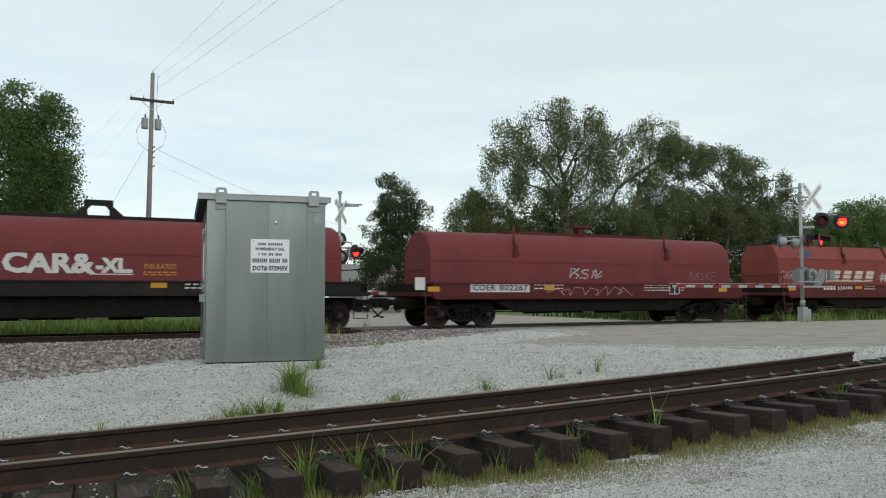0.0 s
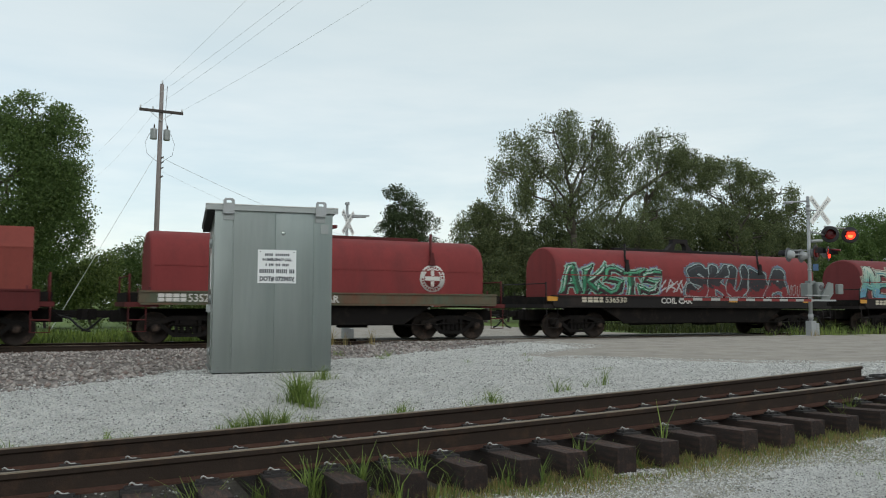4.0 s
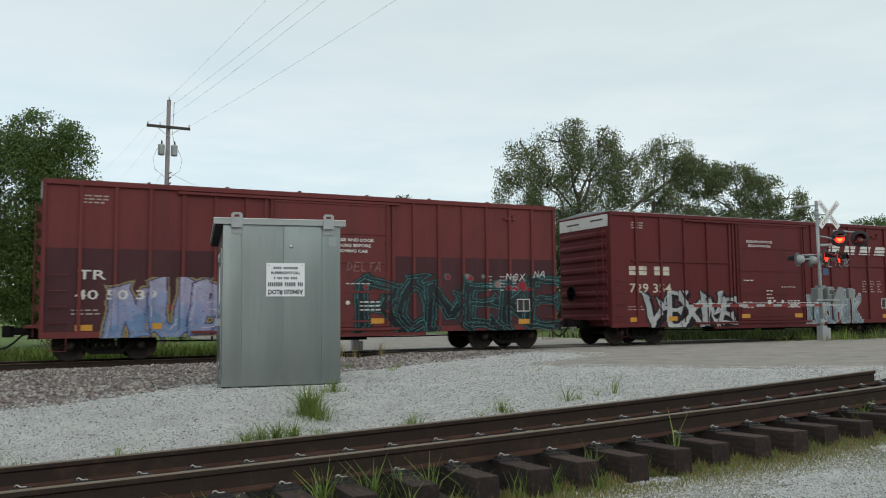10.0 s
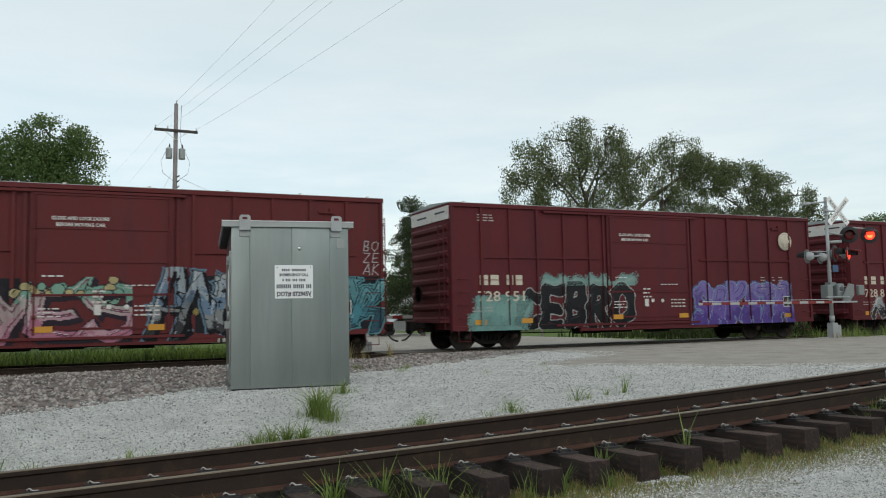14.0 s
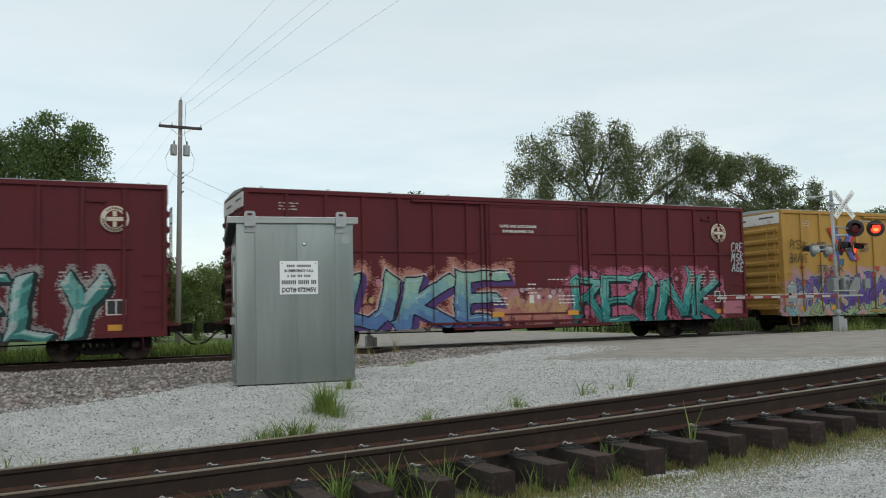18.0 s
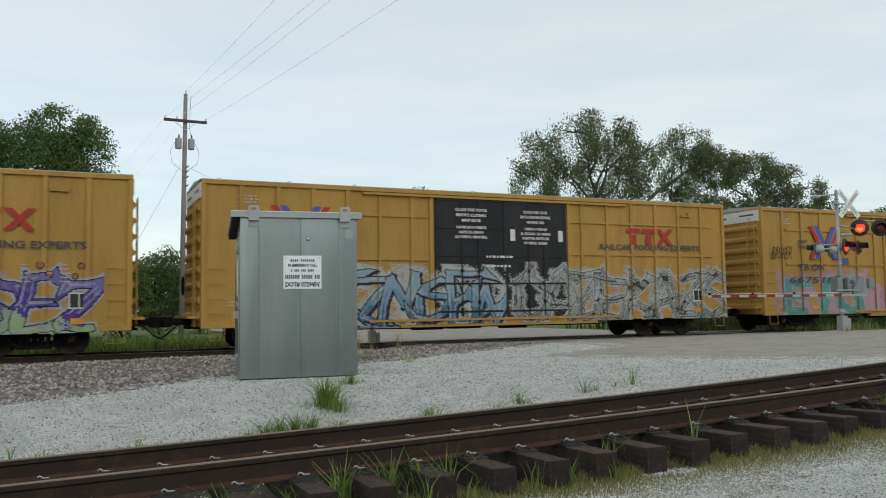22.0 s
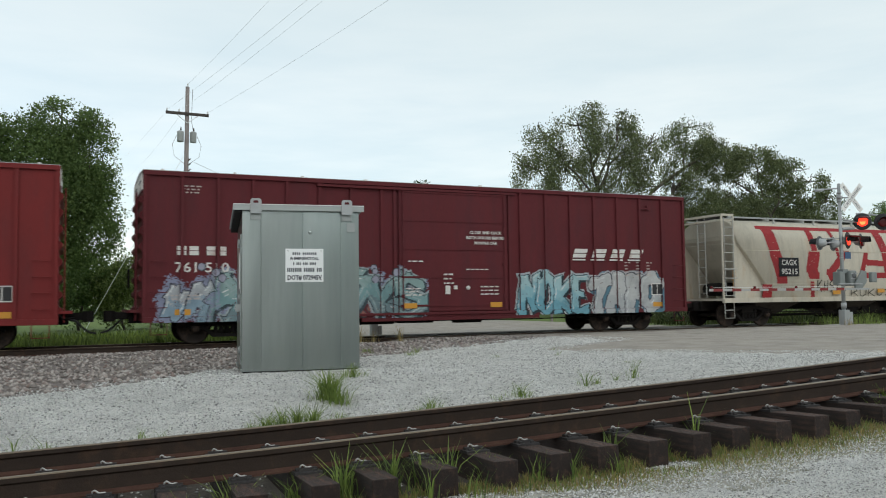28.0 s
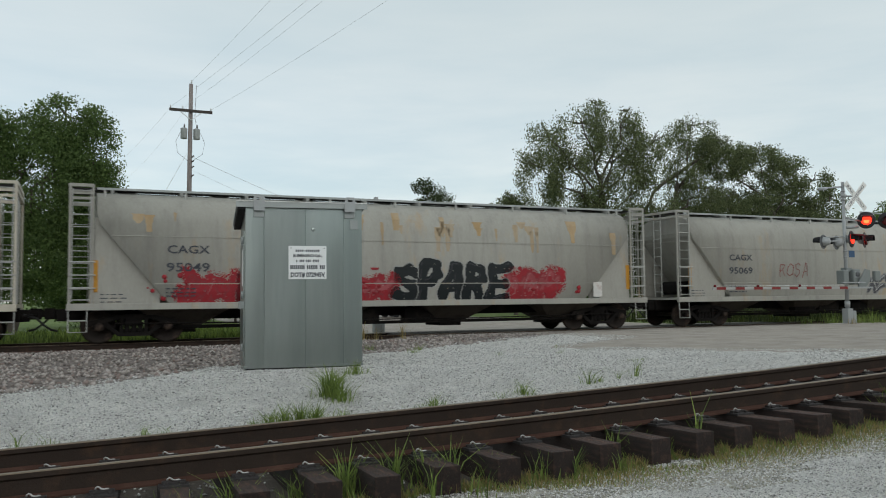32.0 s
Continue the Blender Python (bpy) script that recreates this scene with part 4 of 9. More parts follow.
tree(47.0, 58, [(4.2, 0, 16.6, 2.6, 2.2, 1.7), (6.6, 0, 14.8, 2.2, 2.0, 1.9), (2.6, 0, 13.2, 1.8, 2.0, 1.5), (5.2, 0, 10.8, 2.6, 2.2, 2.0), (1.8, 0, 9.4, 2.2, 2.2, 1.8), (3.6, 0, 7.0, 2.8, 2.2, 2.0)],
     "leaning willow with an open crown", M_leaf_dark, 14000, 0.25, 6, trunk=0.34, droop=1.5, fork=6.5, gap=0.0, twigs=4, lean=((-1.6, 0, 8.6), (-0.1, 0, 10.8), (5.4, 0, 14.1)))
tree(59.0, 59, [(-2.8, 0, 14.4, 2.6, 2.4, 2.0), (1.0, 0, 14.6, 2.8, 2.4, 1.9), (5.2, 0, 13.2, 3.0, 2.4, 2.2), (8.4, 0, 12.4, 2.6, 2.2, 2.2), (10.6, 0, 10.4, 2.0, 2.0, 2.2), (-3.4, 0, 9.6, 2.8, 2.4, 2.4), (1.4, 0, 9.4, 3.4, 2.6, 2.6), (6.2, 0, 8.2, 3.2, 2.6, 2.6), (9.4, 0, 6.6, 2.2, 2.2, 2.6), (11.2, 0, 7.2, 2.0, 2.0, 2.4)],
     "wide dark-green tree in the row behind the track", M_leaf_dark, 30000, 0.28, 7, trunk=0.36, droop=0.8, fork=4.5, gap=-0.12, twigs=4)
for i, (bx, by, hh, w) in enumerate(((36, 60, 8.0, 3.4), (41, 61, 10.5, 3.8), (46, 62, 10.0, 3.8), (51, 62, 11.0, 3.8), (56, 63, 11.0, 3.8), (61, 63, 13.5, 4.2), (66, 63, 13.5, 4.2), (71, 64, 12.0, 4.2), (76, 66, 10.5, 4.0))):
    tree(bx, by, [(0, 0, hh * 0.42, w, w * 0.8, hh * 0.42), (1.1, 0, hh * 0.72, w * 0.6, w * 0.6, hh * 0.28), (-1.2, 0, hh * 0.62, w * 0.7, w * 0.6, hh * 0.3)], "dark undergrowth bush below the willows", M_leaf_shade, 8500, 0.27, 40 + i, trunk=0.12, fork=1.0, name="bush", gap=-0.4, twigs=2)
for i, (bx, by, hh, w) in enumerate(((80, 66, 9.5, 4.0), (86, 68, 11.0, 4.2), (92, 70, 12.0, 4.2), (99, 72, 14.6, 5.0), (108, 74, 14.0, 5.0), (86, 74, 8.0, 4.0))):
    tree(bx, by, [(0, 0, hh * 0.5, w, w * 0.8, hh * 0.42), (1.5, 0, hh * 0.78, w * 0.7, w * 0.6, hh * 0.22), (-1.8, 0, hh * 0.70, w * 0.7, w * 0.6, hh * 0.25)], "green tree beyond the road", M_leaf_mid, 9000, 0.34, 60 + i, trunk=0.3, fork=3.0, gap=-0.2)


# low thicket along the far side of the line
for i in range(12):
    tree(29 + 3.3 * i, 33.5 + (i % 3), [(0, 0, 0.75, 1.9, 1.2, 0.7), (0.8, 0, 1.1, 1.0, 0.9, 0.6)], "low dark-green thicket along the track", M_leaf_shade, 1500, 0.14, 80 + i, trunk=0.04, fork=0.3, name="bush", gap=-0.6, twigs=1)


# far woods on the horizon
def far_woods():
    rng = np.random.RandomState(77)
    blobs = []
    for k in range(60):
        x = -140 + 5.6 * k + rng.uniform(-2, 2)
        h = rng.uniform(6, 12)
        blobs.append((x, 175 + rng.uniform(-8, 8), h * 0.45, rng.uniform(4, 6), 4, h * 0.5))
    V, F = leaf_cloud(blobs, 52000, 0.75, rng, gap=-0.6)
    ob = quads("far_woods", V, F, M_leaf_mid)
    tagged(ob, "distant line of green woods on the horizon", "woods", kind="stuff")


far_woods()


def mirror_woods():
    """Unseen woods added behind the camera to darken what the metal house mirrors."""
    rng = np.random.RandomState(78)
    blobs = []
    for k in range(26):
        h = rng.uniform(9, 15)
        blobs.append((-80 + 6.4 * k + rng.uniform(-2, 2), -56 + rng.uniform(-5, 5), h * 0.45, rng.uniform(4, 6), 4, h * 0.5))
    V, F = leaf_cloud(blobs, 13000, 1.3, rng, gap=-0.9)
    tagged(quads("mirror_woods", V, F, M_leaf_mid), "unseen green woods added behind the viewer for reflections", "woods", kind="stuff")


mirror_woods()


# ---- grass ----
def blades(name, spots, material, label, rng, lean=0.5, width=0.0055):
    """spots: (x, y, height). Each blade is a tapering bent strip of two quads."""
    n = len(spots)
    P = np.array(spots)
    ang = rng.uniform(0, 6.283, n)
    dx, dy = np.cos(ang), np.sin(ang)
    h = P[:, 2] * rng.uniform(0.55, 1.25, n)
    ln = lean * h * rng.uniform(0.2, 1.2, n)
    z = np.array([ground_z(a, b) + (swell(a, b) if b < 25 else 0.0) for a, b in P[:, :2]]) - 0.02
    sa = ang + 1.57 + rng.uniform(-0.6, 0.6, n)
    sx, sy = np.cos(sa), np.sin(sa)
    rows = []
    for t, wd in ((0, 1.0), (0.55, 0.8), (1.0, 0.12)):
        cx, cy, cz = P[:, 0] + dx * ln * t * t, P[:, 1] + dy * ln * t * t, z + h * t * (1 - 0.15 * t)
        w = width * wd * (0.6 + h * 1.2)
        rows.append((np.c_[cx - sx * w, cy - sy * w, cz], np.c_[cx + sx * w, cy + sy * w, cz]))
    V = np.stack([r for pair in rows for r in pair], axis=1).reshape(-1, 3)
    base = np.arange(n) * 6
    F = np.concatenate([np.c_[base, base + 1, base + 3, base + 2], np.c_[base + 2, base + 3, base + 5, base + 4]])
    ob = quads(name, V, F, material)
    return tagged(ob, label, "grass", kind="stuff")


def tuft_spots(rng, x, y, n, r, h, squash=1.0):
    a, d = rng.uniform(0, 6.283, n), np.abs(rng.normal(0, r * 0.6, n))
    return [(x + d[i] * math.cos(a[i]), y + d[i] * math.sin(a[i]) * squash, h * math.exp(-(d[i] / r) ** 2 * 0.5)) for i in range(n)]


def grass():
    rng = np.random.RandomState(5)
    green, dry, far, broad, sprig = [], [], [], [], []
    # fringe along the near tie ends, thinning towards the open gravel
    for k in range(105000):
        u = rng.uniform(-2.5, 15)
        d = rng.uniform(0, 1) ** 1.4 * 1.5
        x, y = u, siding_y(u) - 1.30 - d
        p = noise.noise((x * 0.9, y * 1.3, 3.1)) + 0.45 * noise.noise((x * 3.1, y * 3.1, 1.1)) + 0.52 - 0.62 * d
        if p < 0:
            continue
        (green if rng.uniform() < 0.36 else dry).append((x, y, 0.035 + 0.11 * max(0, 0.8 - d) * rng.uniform(0.3, 1.2)))
    # scattered sprigs on the yard
    for k in range(500):
        x, y = rng.uniform(-4, 12), rng.uniform(3.2, 6.4)
        if noise.noise((x * 0.7, y * 0.7, 9.0)) > 0.18:
            green += tuft_spots(rng, x, y, 7, 0.07, 0.07)
    # tall broad-bladed clumps at the tie ends
    for x, y, n, r, h in ((2.1, 6.6, 40, 0.12, 0.62), (2.35, 6.65, 30, 0.12, 0.50), (2.5, 6.55, 34, 0.10, 0.66), (2.75, 6.5, 30, 0.13, 0.55), (2.95, 6.4, 26, 0.10, 0.60), (3.3, 6.4, 22, 0.12, 0.42), (1.7, 6.6, 30, 0.14, 0.50),
                          (1.2, 6.55, 30, 0.16, 0.52), (0.6, 6.6, 26, 0.16, 0.44), (4.95, 6.42, 34, 0.20, 0.40), (4.7, 6.5, 16, 0.08, 0.62), (5.25, 6.4, 20, 0.18, 0.32), (5.65, 6.45, 9, 0.05, 0.75), (8.55, 6.6, 40, 0.20, 0.42),
                          (8.85, 6.75, 30, 0.14, 0.55), (7.35, 6.35, 20, 0.16, 0.26), (9.3, 6.75, 26, 0.2, 0.3), (10.3, 6.8, 30, 0.22, 0.26), (6.4, 6.35, 18, 0.14, 0.26)):
        broad += tuft_spots(rng, x, y, int(n * 1.7), r * 1.1, h * 0.74)
    for x in np.arange(-2.0, 5.0, 0.5):
        green += tuft_spots(rng, x + rng.uniform(-0.2, 0.2), siding_y(x) - rng.uniform(1.35, 1.7), int(rng.uniform(12, 30)), 0.16, rng.uniform(0.18, 0.36))
    # clumps on the pale gravel beyond the siding
    for x, y, n, r, h in ((3.06, 10.3, 260, 0.20, 0.44), (3.12, 10.05, 90, 0.22, 0.30), (3.85, 11.7, 90, 0.22, 0.24), (2.0, 9.1, 80, 0.12, 0.24), (2.15, 9.0, 110, 0.12, 0.28), (2.32, 8.98, 120, 0.12, 0.34), (2.5, 9.0, 90, 0.11, 0.30), (1.85, 9.2, 30, 0.12, 0.15),
                          (2.9, 9.3, 40, 0.2, 0.14), (4.1, 9.35, 60, 0.16, 0.20), (3.9, 9.3, 30, 0.25, 0.12), (5.45, 9.5, 70, 0.17, 0.24), (5.1, 9.45, 24, 0.2, 0.12), (6.66, 9.8, 22, 0.10, 0.30), (6.9, 9.9, 22, 0.14, 0.2), (7.65, 10.0, 20, 0.10, 0.32), (7.3, 9.95, 16, 0.16, 0.2), (0.7, 9.4, 22, 0.14, 0.2), (0.9, 9.4, 14, 0.1, 0.16),
                          (-0.2, 9.3, 24, 0.2, 0.2), (-0.5, 9.5, 10, 0.05, 0.4), (8.79, 11.6, 110, 0.4, 0.05), (9.1, 11.7, 60, 0.3, 0.05), (6.4, 15.7, 34, 0.25, 0.16), (6.9, 16.5, 30, 0.2, 0.18), (5.9, 16.9, 30, 0.2, 0.2), (7.6, 14.2, 14, 0.12, 0.14), (8.9, 14.0, 16, 0.15, 0.12), (9.6, 15.3, 14, 0.14, 0.14)):
        sprig += tuft_spots(rng, x, y, n, r, h)
    # weeds by the main rails and round the signal foot
    for x, y, n, r, h in ((8.3, 23.3, 40, 0.25, 0.55), (8.0, 23.6, 26, 0.2, 0.7), (9.2, 23.4, 34, 0.2, 0.6), (7.6, 22.6, 30, 0.3, 0.3), (6.8, 22.0, 26, 0.3, 0.25), (24.0, 19.6, 30, 0.3, 0.3)):
        dry += tuft_spots(rng, x, y, n, r, h)
    for k in range(60):
        green += tuft_spots(rng, rng.uniform(25.2, 33), rng.uniform(18.6, 23.4), 24, 0.35, rng.uniform(0.2, 0.65))
    blades("grass", green, M_grass, "bright green grass along the siding and on the gravel", rng)
    blades("tall_grass", broad, M_grass, "tall broad-bladed grass clumps by the tie ends", rng, 0.7, 0.0062)
    blades("gravel_grass", sprig, M_grass, "spreading green grass tufts on the pale gravel", rng, 1.0, 0.0055)
    blades("dry_grass", dry, M_grass2, "yellowish dry grass by the tie ends and rails", rng)
    for k in range(14000):
        x, y = rng.uniform(-14, 9.4), 28.0 + rng.uniform(0, 1) ** 1.4 * 12
        far.append((x, y, rng.uniform(0.12, 0.42)))
    for k in range(7000):
        far.append((rng.uniform(27.5, 60), 28.5 + rng.uniform(0, 1) * 14, rng.uniform(0.2, 0.7)))
    blades("meadow_grass", [q for q in far if q[0] < 10], M_grass_mid, "tall meadow grass beyond the main track", rng, 0.5, 0.03)
    # right-hand meadow takes the shade-coloured blades
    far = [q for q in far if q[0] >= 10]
    blades("meadow_grass", far, M_grass_shade, "tall meadow grass beyond the main track", rng, 0.5, 0.03)


grass()


# ---- loose stones ----
def stones(name, n, place, lo, hi, material, label, seed):
    rng = np.random.RandomState(seed)
    V, F = [], []
    octa = np.array(((1, 0, 0), (-1, 0, 0), (0, 1, 0), (0, -1, 0), (0, 0, 1), (0, 0, -1)), float)
    tri = ((0, 2, 4), (2, 1, 4), (1, 3, 4), (3, 0, 4), (2, 0, 5), (1, 2, 5), (3, 1, 5), (0, 3, 5))
    k = 0
    while k < n:
        p = place(rng)
        if p is None:
            continue
        s = rng.uniform(lo, hi)
        v = octa * rng.uniform(0.6, 1.25, (6, 1)) * (s, s * rng.uniform(0.6, 1), s * rng.uniform(0.45, 0.8))
        a = rng.uniform(0, 6.28)
        c, d = math.cos(a), math.sin(a)
        v = np.c_[v[:, 0] * c - v[:, 1] * d, v[:, 0] * d + v[:, 1] * c, v[:, 2]] + (p[0], p[1], ground_z(*p) + swell(*p) + s * 0.3)
        V.append(v)
        F.append(np.array(tri) + 6 * k)
        k += 1
    ob = quads(name, np.concatenate(V), np.concatenate(F), material)
    return tagged(ob, label, "gravel", kind="stuff")


def stone_mat(name, ramp_colors):
    m = bpy.data.materials.new(name)
    m.use_nodes = True
    N, L = m.node_tree.nodes, m.node_tree.links
    bs = N["Principled BSDF"]
    bs.inputs["Roughness"].default_value = 0.9
    geo = N.new("ShaderNodeNewGeometry")
    rp = N.new("ShaderNodeValToRGB")
    rp.color_ramp.elements[0].color = (*ramp_colors[0], 1)
    rp.color_ramp.elements[1].color = (*ramp_colors[-1], 1)
    for i, c in enumerate(ramp_colors[1:-1]):
        e = rp.color_ramp.elements.new((i + 1) / (len(ramp_colors) - 1))
        e.color = (*c, 1)
    L.new(geo.outputs["Random Per Island"], rp.inputs[0])
    L.new(rp.outputs[0], bs.inputs["Base Color"])
    return m


# the dark ramp end adds the gaps' shade to the stones' own tones
M_pebble = stone_mat("limestone_pebbles", ((0.13, 0.127, 0.12), (0.56, 0.55, 0.53), (0.82, 0.81, 0.79), (0.40, 0.39, 0.37)))
M_chip = stone_mat("ballast_chips", ((0.11, 0.092, 0.085), (0.27, 0.235, 0.215), (0.45, 0.41, 0.38), (0.21, 0.15, 0.13)))


def yard_spot(rng):
    y = 8.6 + rng.uniform(0, 1) ** 1.6 * 12
    x = rng.uniform(-5.5, 17)
    return (x, y) if y < bed_edge(x) + 0.5 and x < road_edge(y) + 0.9 and y > siding_y(x) + 0.9 else None


def front_spot(rng):
    x, y = rng.uniform(1.5, 12), rng.uniform(4.0, 6.6)
    return (x, y) if y < siding_y(x) - 1.25 else None


def bed_spot(rng):
    x, y = rng.uniform(-13, 14.2), rng.uniform(11.5, 24.1)
    if x > 9 and (y < 18.2 or rng.uniform() < 0.5 + 0.1 * (x - 9)):
        return None
    return (x, y) if y > bed_edge(x) - 0.2 and (y > 20 or rng.uniform() < 0.7) else None


def infill_spot(rng):
    u = rng.uniform(-8, 12)
    return (u, siding_y(u) + rng.uniform(-0.9, 1.3))


stones("yard_gravel", 74000, yard_spot, 0.008, 0.019, M_pebble, "loose pale limestone gravel on the yard", 11)
stones("front_gravel", 62000, front_spot, 0.005, 0.013, M_pebble, "loose pale gravel beside the siding", 12)
stones("bed_ballast", 15000, bed_spot, 0.025, 0.065, M_chip, "reddish-grey crushed ballast stones", 13)
stones("tie_gravel", 2600, infill_spot, 0.012, 0.03, M_pebble, "gravel between the siding ties", 14)


# ---- beyond the crossing: a low building, vehicles and fence ----
def house_beyond():
    ob = root("low_building", pose(27, 78, -0.3, 0, 0, 20), "low pale building with a grey roof beyond the road", "building")
    wall = mat("pale_siding", (0.5, 0.49, 0.46), 0.8, vary=0.2, fine=10)
    roof = mat("grey_shingle_roof", (0.22, 0.215, 0.21), 0.9, vary=0.3, fine=12, bump=0.3)
    part("wall", boxes((-9, 9, -4, 4, 0, 2.5)), wall, ob)
    bm = bmesh.new()
    prism(bm, [(-4.6, 2.4), (0, 4.4), (4.6, 2.4)], "x", -9.6, 9.6)
    part("roof", bm, roof, ob)
    for x in (-6.5, -2.5, 2.0, 6.0):
        w = part("window", boxes((x, x + 1.1, -4.05, -3.98, 1.0, 2.0)), M_white, ob)
        part("pane", boxes((x + 0.08, x + 1.02, -4.08, -4.05, 1.08, 1.92)), M_shadow, w)
    part("door", boxes((-0.5, 0.45, -4.05, -3.98, 0.0, 2.05)), M_white, ob)


def parked_car(x, y, turn, color, label):
    ob = root("parked_car", pose(x, y, -0.25, 0, 0, turn), label, "car", "parked vehicles")
    m = mat("car_paint", color, 0.35, vary=0.08, coat=0.5)
    bm = bmesh.new()
    prism(bm, [(-2.3, 0.35), (-2.35, 0.75), (-2.2, 0.95), (-1.2, 1.05), (-0.6, 1.62), (1.3, 1.68), (1.95, 1.08), (2.3, 0.98), (2.35, 0.4)], "y", -0.88, 0.88)
    part("body", bm, m, ob)
    bm = bmesh.new()
    prism(bm, [(-1.0, 1.08), (-0.5, 1.54), (1.22, 1.58), (1.7, 1.1)], "y", -0.9, 0.9)
    part("windows", bm, M_shadow, ob, "dark side windows")
    for xx in (-1.45, 1.45):
        for yy in (-0.82, 0.82):
            bm = bmesh.new()
            lathe(bm, [(0.33, -0.1), (0.34, -0.08), (0.34, 0.08), (0.33, 0.1)], (xx, yy, 0.34), (0, 1, 0), 16)
            part("wheel", bm, M_black, ob)


house_beyond()
parked_car(20.5, 58, 10, (0.7, 0.7, 0.7), "white pickup-sized car parked beyond the crossing")
parked_car(24.5, 60, 12, (0.62, 0.63, 0.64), "white car parked beyond the crossing")
parked_car(17.2, 61, 8, (0.12, 0.13, 0.16), "dark car parked beyond the crossing")


def wire_fence():
    ob = root("fence", pose(0, 0, 0), "low wooden rail fence beyond the track", "fence")
    for k in range(9):
        part("post", boxes((27.5 + 3.0 * k, 27.62 + 3.0 * k, 44.0, 44.12, -0.4, 1.0)), M_polewood, ob)
        if k < 8:
            for z in (0.3, 0.75):
                part("fence_rail", boxes((27.62 + 3.0 * k, 30.5 + 3.0 * k, 44.03, 44.08, z, z + 0.1)), M_polewood, ob)


wire_fence()


# ---- the train ----
SPEED = 10.75           # metres a second, towards -x
CARS = []
WHEELS = []
M_under = mat("grimy_underframe", (0.013, 0.0115, 0.011), 0.85, vary=0.5, scale=3, fine=40, bump=0.3, tint=(0.03, 0.024, 0.02), amount=0.3, tscale=2, spec=0.1)
M_wheel = mat("wheel_steel", (0.030, 0.024, 0.021), 0.65, 0.2, vary=0.5, scale=4, fine=40, tint=(0.09, 0.06, 0.045), amount=0.3, tscale=3, spec=0.15)
M_hose = mat("black_rubber_hose", (0.02, 0.02, 0.02), 0.7, vary=0.2)
M_cream = mat("faded_cream_paint", (0.55, 0.50, 0.40), 0.65, vary=0.25, fine=30, tint=(0.35, 0.27, 0.2), amount=0.25, tscale=2)
M_letter = mat("white_stencil", (0.62, 0.60, 0.57), 0.65, vary=0.3, fine=20, tint=(0.4, 0.3, 0.27), amount=0.3, tscale=3)
M_faint = mat("faded_stencil", (0.40, 0.35, 0.33), 0.7, vary=0.4, fine=20, spec=0.1)
M_cardwhite = mat("white_number_field", (0.52, 0.51, 0.49), 0.6, vary=0.2, fine=20, spec=0.1)
M_bay = mat("grimy_hopper_steel", (0.065, 0.055, 0.046), 0.8, vary=0.4, scale=2, fine=30, tint=(0.03, 0.025, 0.02), amount=0.4, tscale=2, spec=0.15)
M_tab = mat("yellow_reflector", (0.55, 0.26, 0.03), 0.5, vary=0.25, fine=30)
PAINTS = {}


def paint(r, g, b):
    key = (r, g, b)
    if key not in PAINTS:
        col = tuple(c * 0.9 for c in key)
        PAINTS[key] = mat("spray_paint", col, 0.55, vary=0.32, scale=2.0, fine=14, bump=0.03, tint=tuple(c * 0.72 + 0.008 for c in col), amount=0.35, tscale=1.6, spec=0.12, streak=tuple(c * 0.6 + 0.012 for c in col))
    return PAINTS[key]


def livery(name, color, worn, amount=0.35, rust=None):
    return mat(name, color, 0.62, vary=0.36, scale=0.7, fine=24, bump=0.10, tint=worn, amount=amount, tscale=0.8, stretch=(1.0, 1.0, 0.3), spec=0.14, streak=rust or tuple(0.55 * c + 0.012 for c in color))


M_red1 = livery("boxcar_red_old", (0.150, 0.038, 0.037), (0.110, 0.035, 0.035))
M_red2 = livery("boxcar_red", (0.118, 0.025, 0.026), (0.092, 0.026, 0.029))
M_red3 = livery("boxcar_red_dark", (0.102, 0.020, 0.024), (0.080, 0.021, 0.026))
M_red4 = livery("boxcar_red_bright", (0.168, 0.024, 0.024), (0.125, 0.026, 0.027))
M_patch = livery("dull_repaint", (0.066, 0.026, 0.030), (0.085, 0.036, 0.038))
M_yel = livery("boxcar_yellow", (0.40, 0.235, 0.062), (0.29, 0.165, 0.05), 0.25)
M_blk = livery("door_black", (0.024, 0.024, 0.027), (0.04, 0.038, 0.037))
M_hood1 = livery("hood_red", (0.175, 0.040, 0.042), (0.14, 0.038, 0.040))
M_hood2 = livery("hood_orange_red", (0.23, 0.056, 0.045), (0.18, 0.046, 0.042))
M_hood3 = livery("hood_bright_red", (0.215, 0.040, 0.040), (0.165, 0.038, 0.038))
M_hoodk = livery("hood_black", (0.023, 0.022, 0.022), (0.038, 0.035, 0.033))
M_sillred = livery("sill_red", (0.10, 0.022, 0.022), (0.06, 0.02, 0.02))
M_sillk = livery("sill_black", (0.018, 0.016, 0.016), (0.035, 0.027, 0.024))
M_sillg = livery("sill_green_rust", (0.10, 0.11, 0.075), (0.14, 0.07, 0.045), 0.6)
M_hopgrey = livery("hopper_grey", (0.36, 0.35, 0.315), (0.45, 0.30, 0.15), 0.10)
M_hopcream = livery("hopper_cream", (0.52, 0.48, 0.40), (0.45, 0.30, 0.17), 0.15)
M_rusty = livery("rust_streaks", (0.40, 0.28, 0.15), (0.38, 0.33, 0.26), 0.6)
M_rail_grey = mat("grey_handrail", (0.38, 0.38, 0.36), 0.6, vary=0.2)


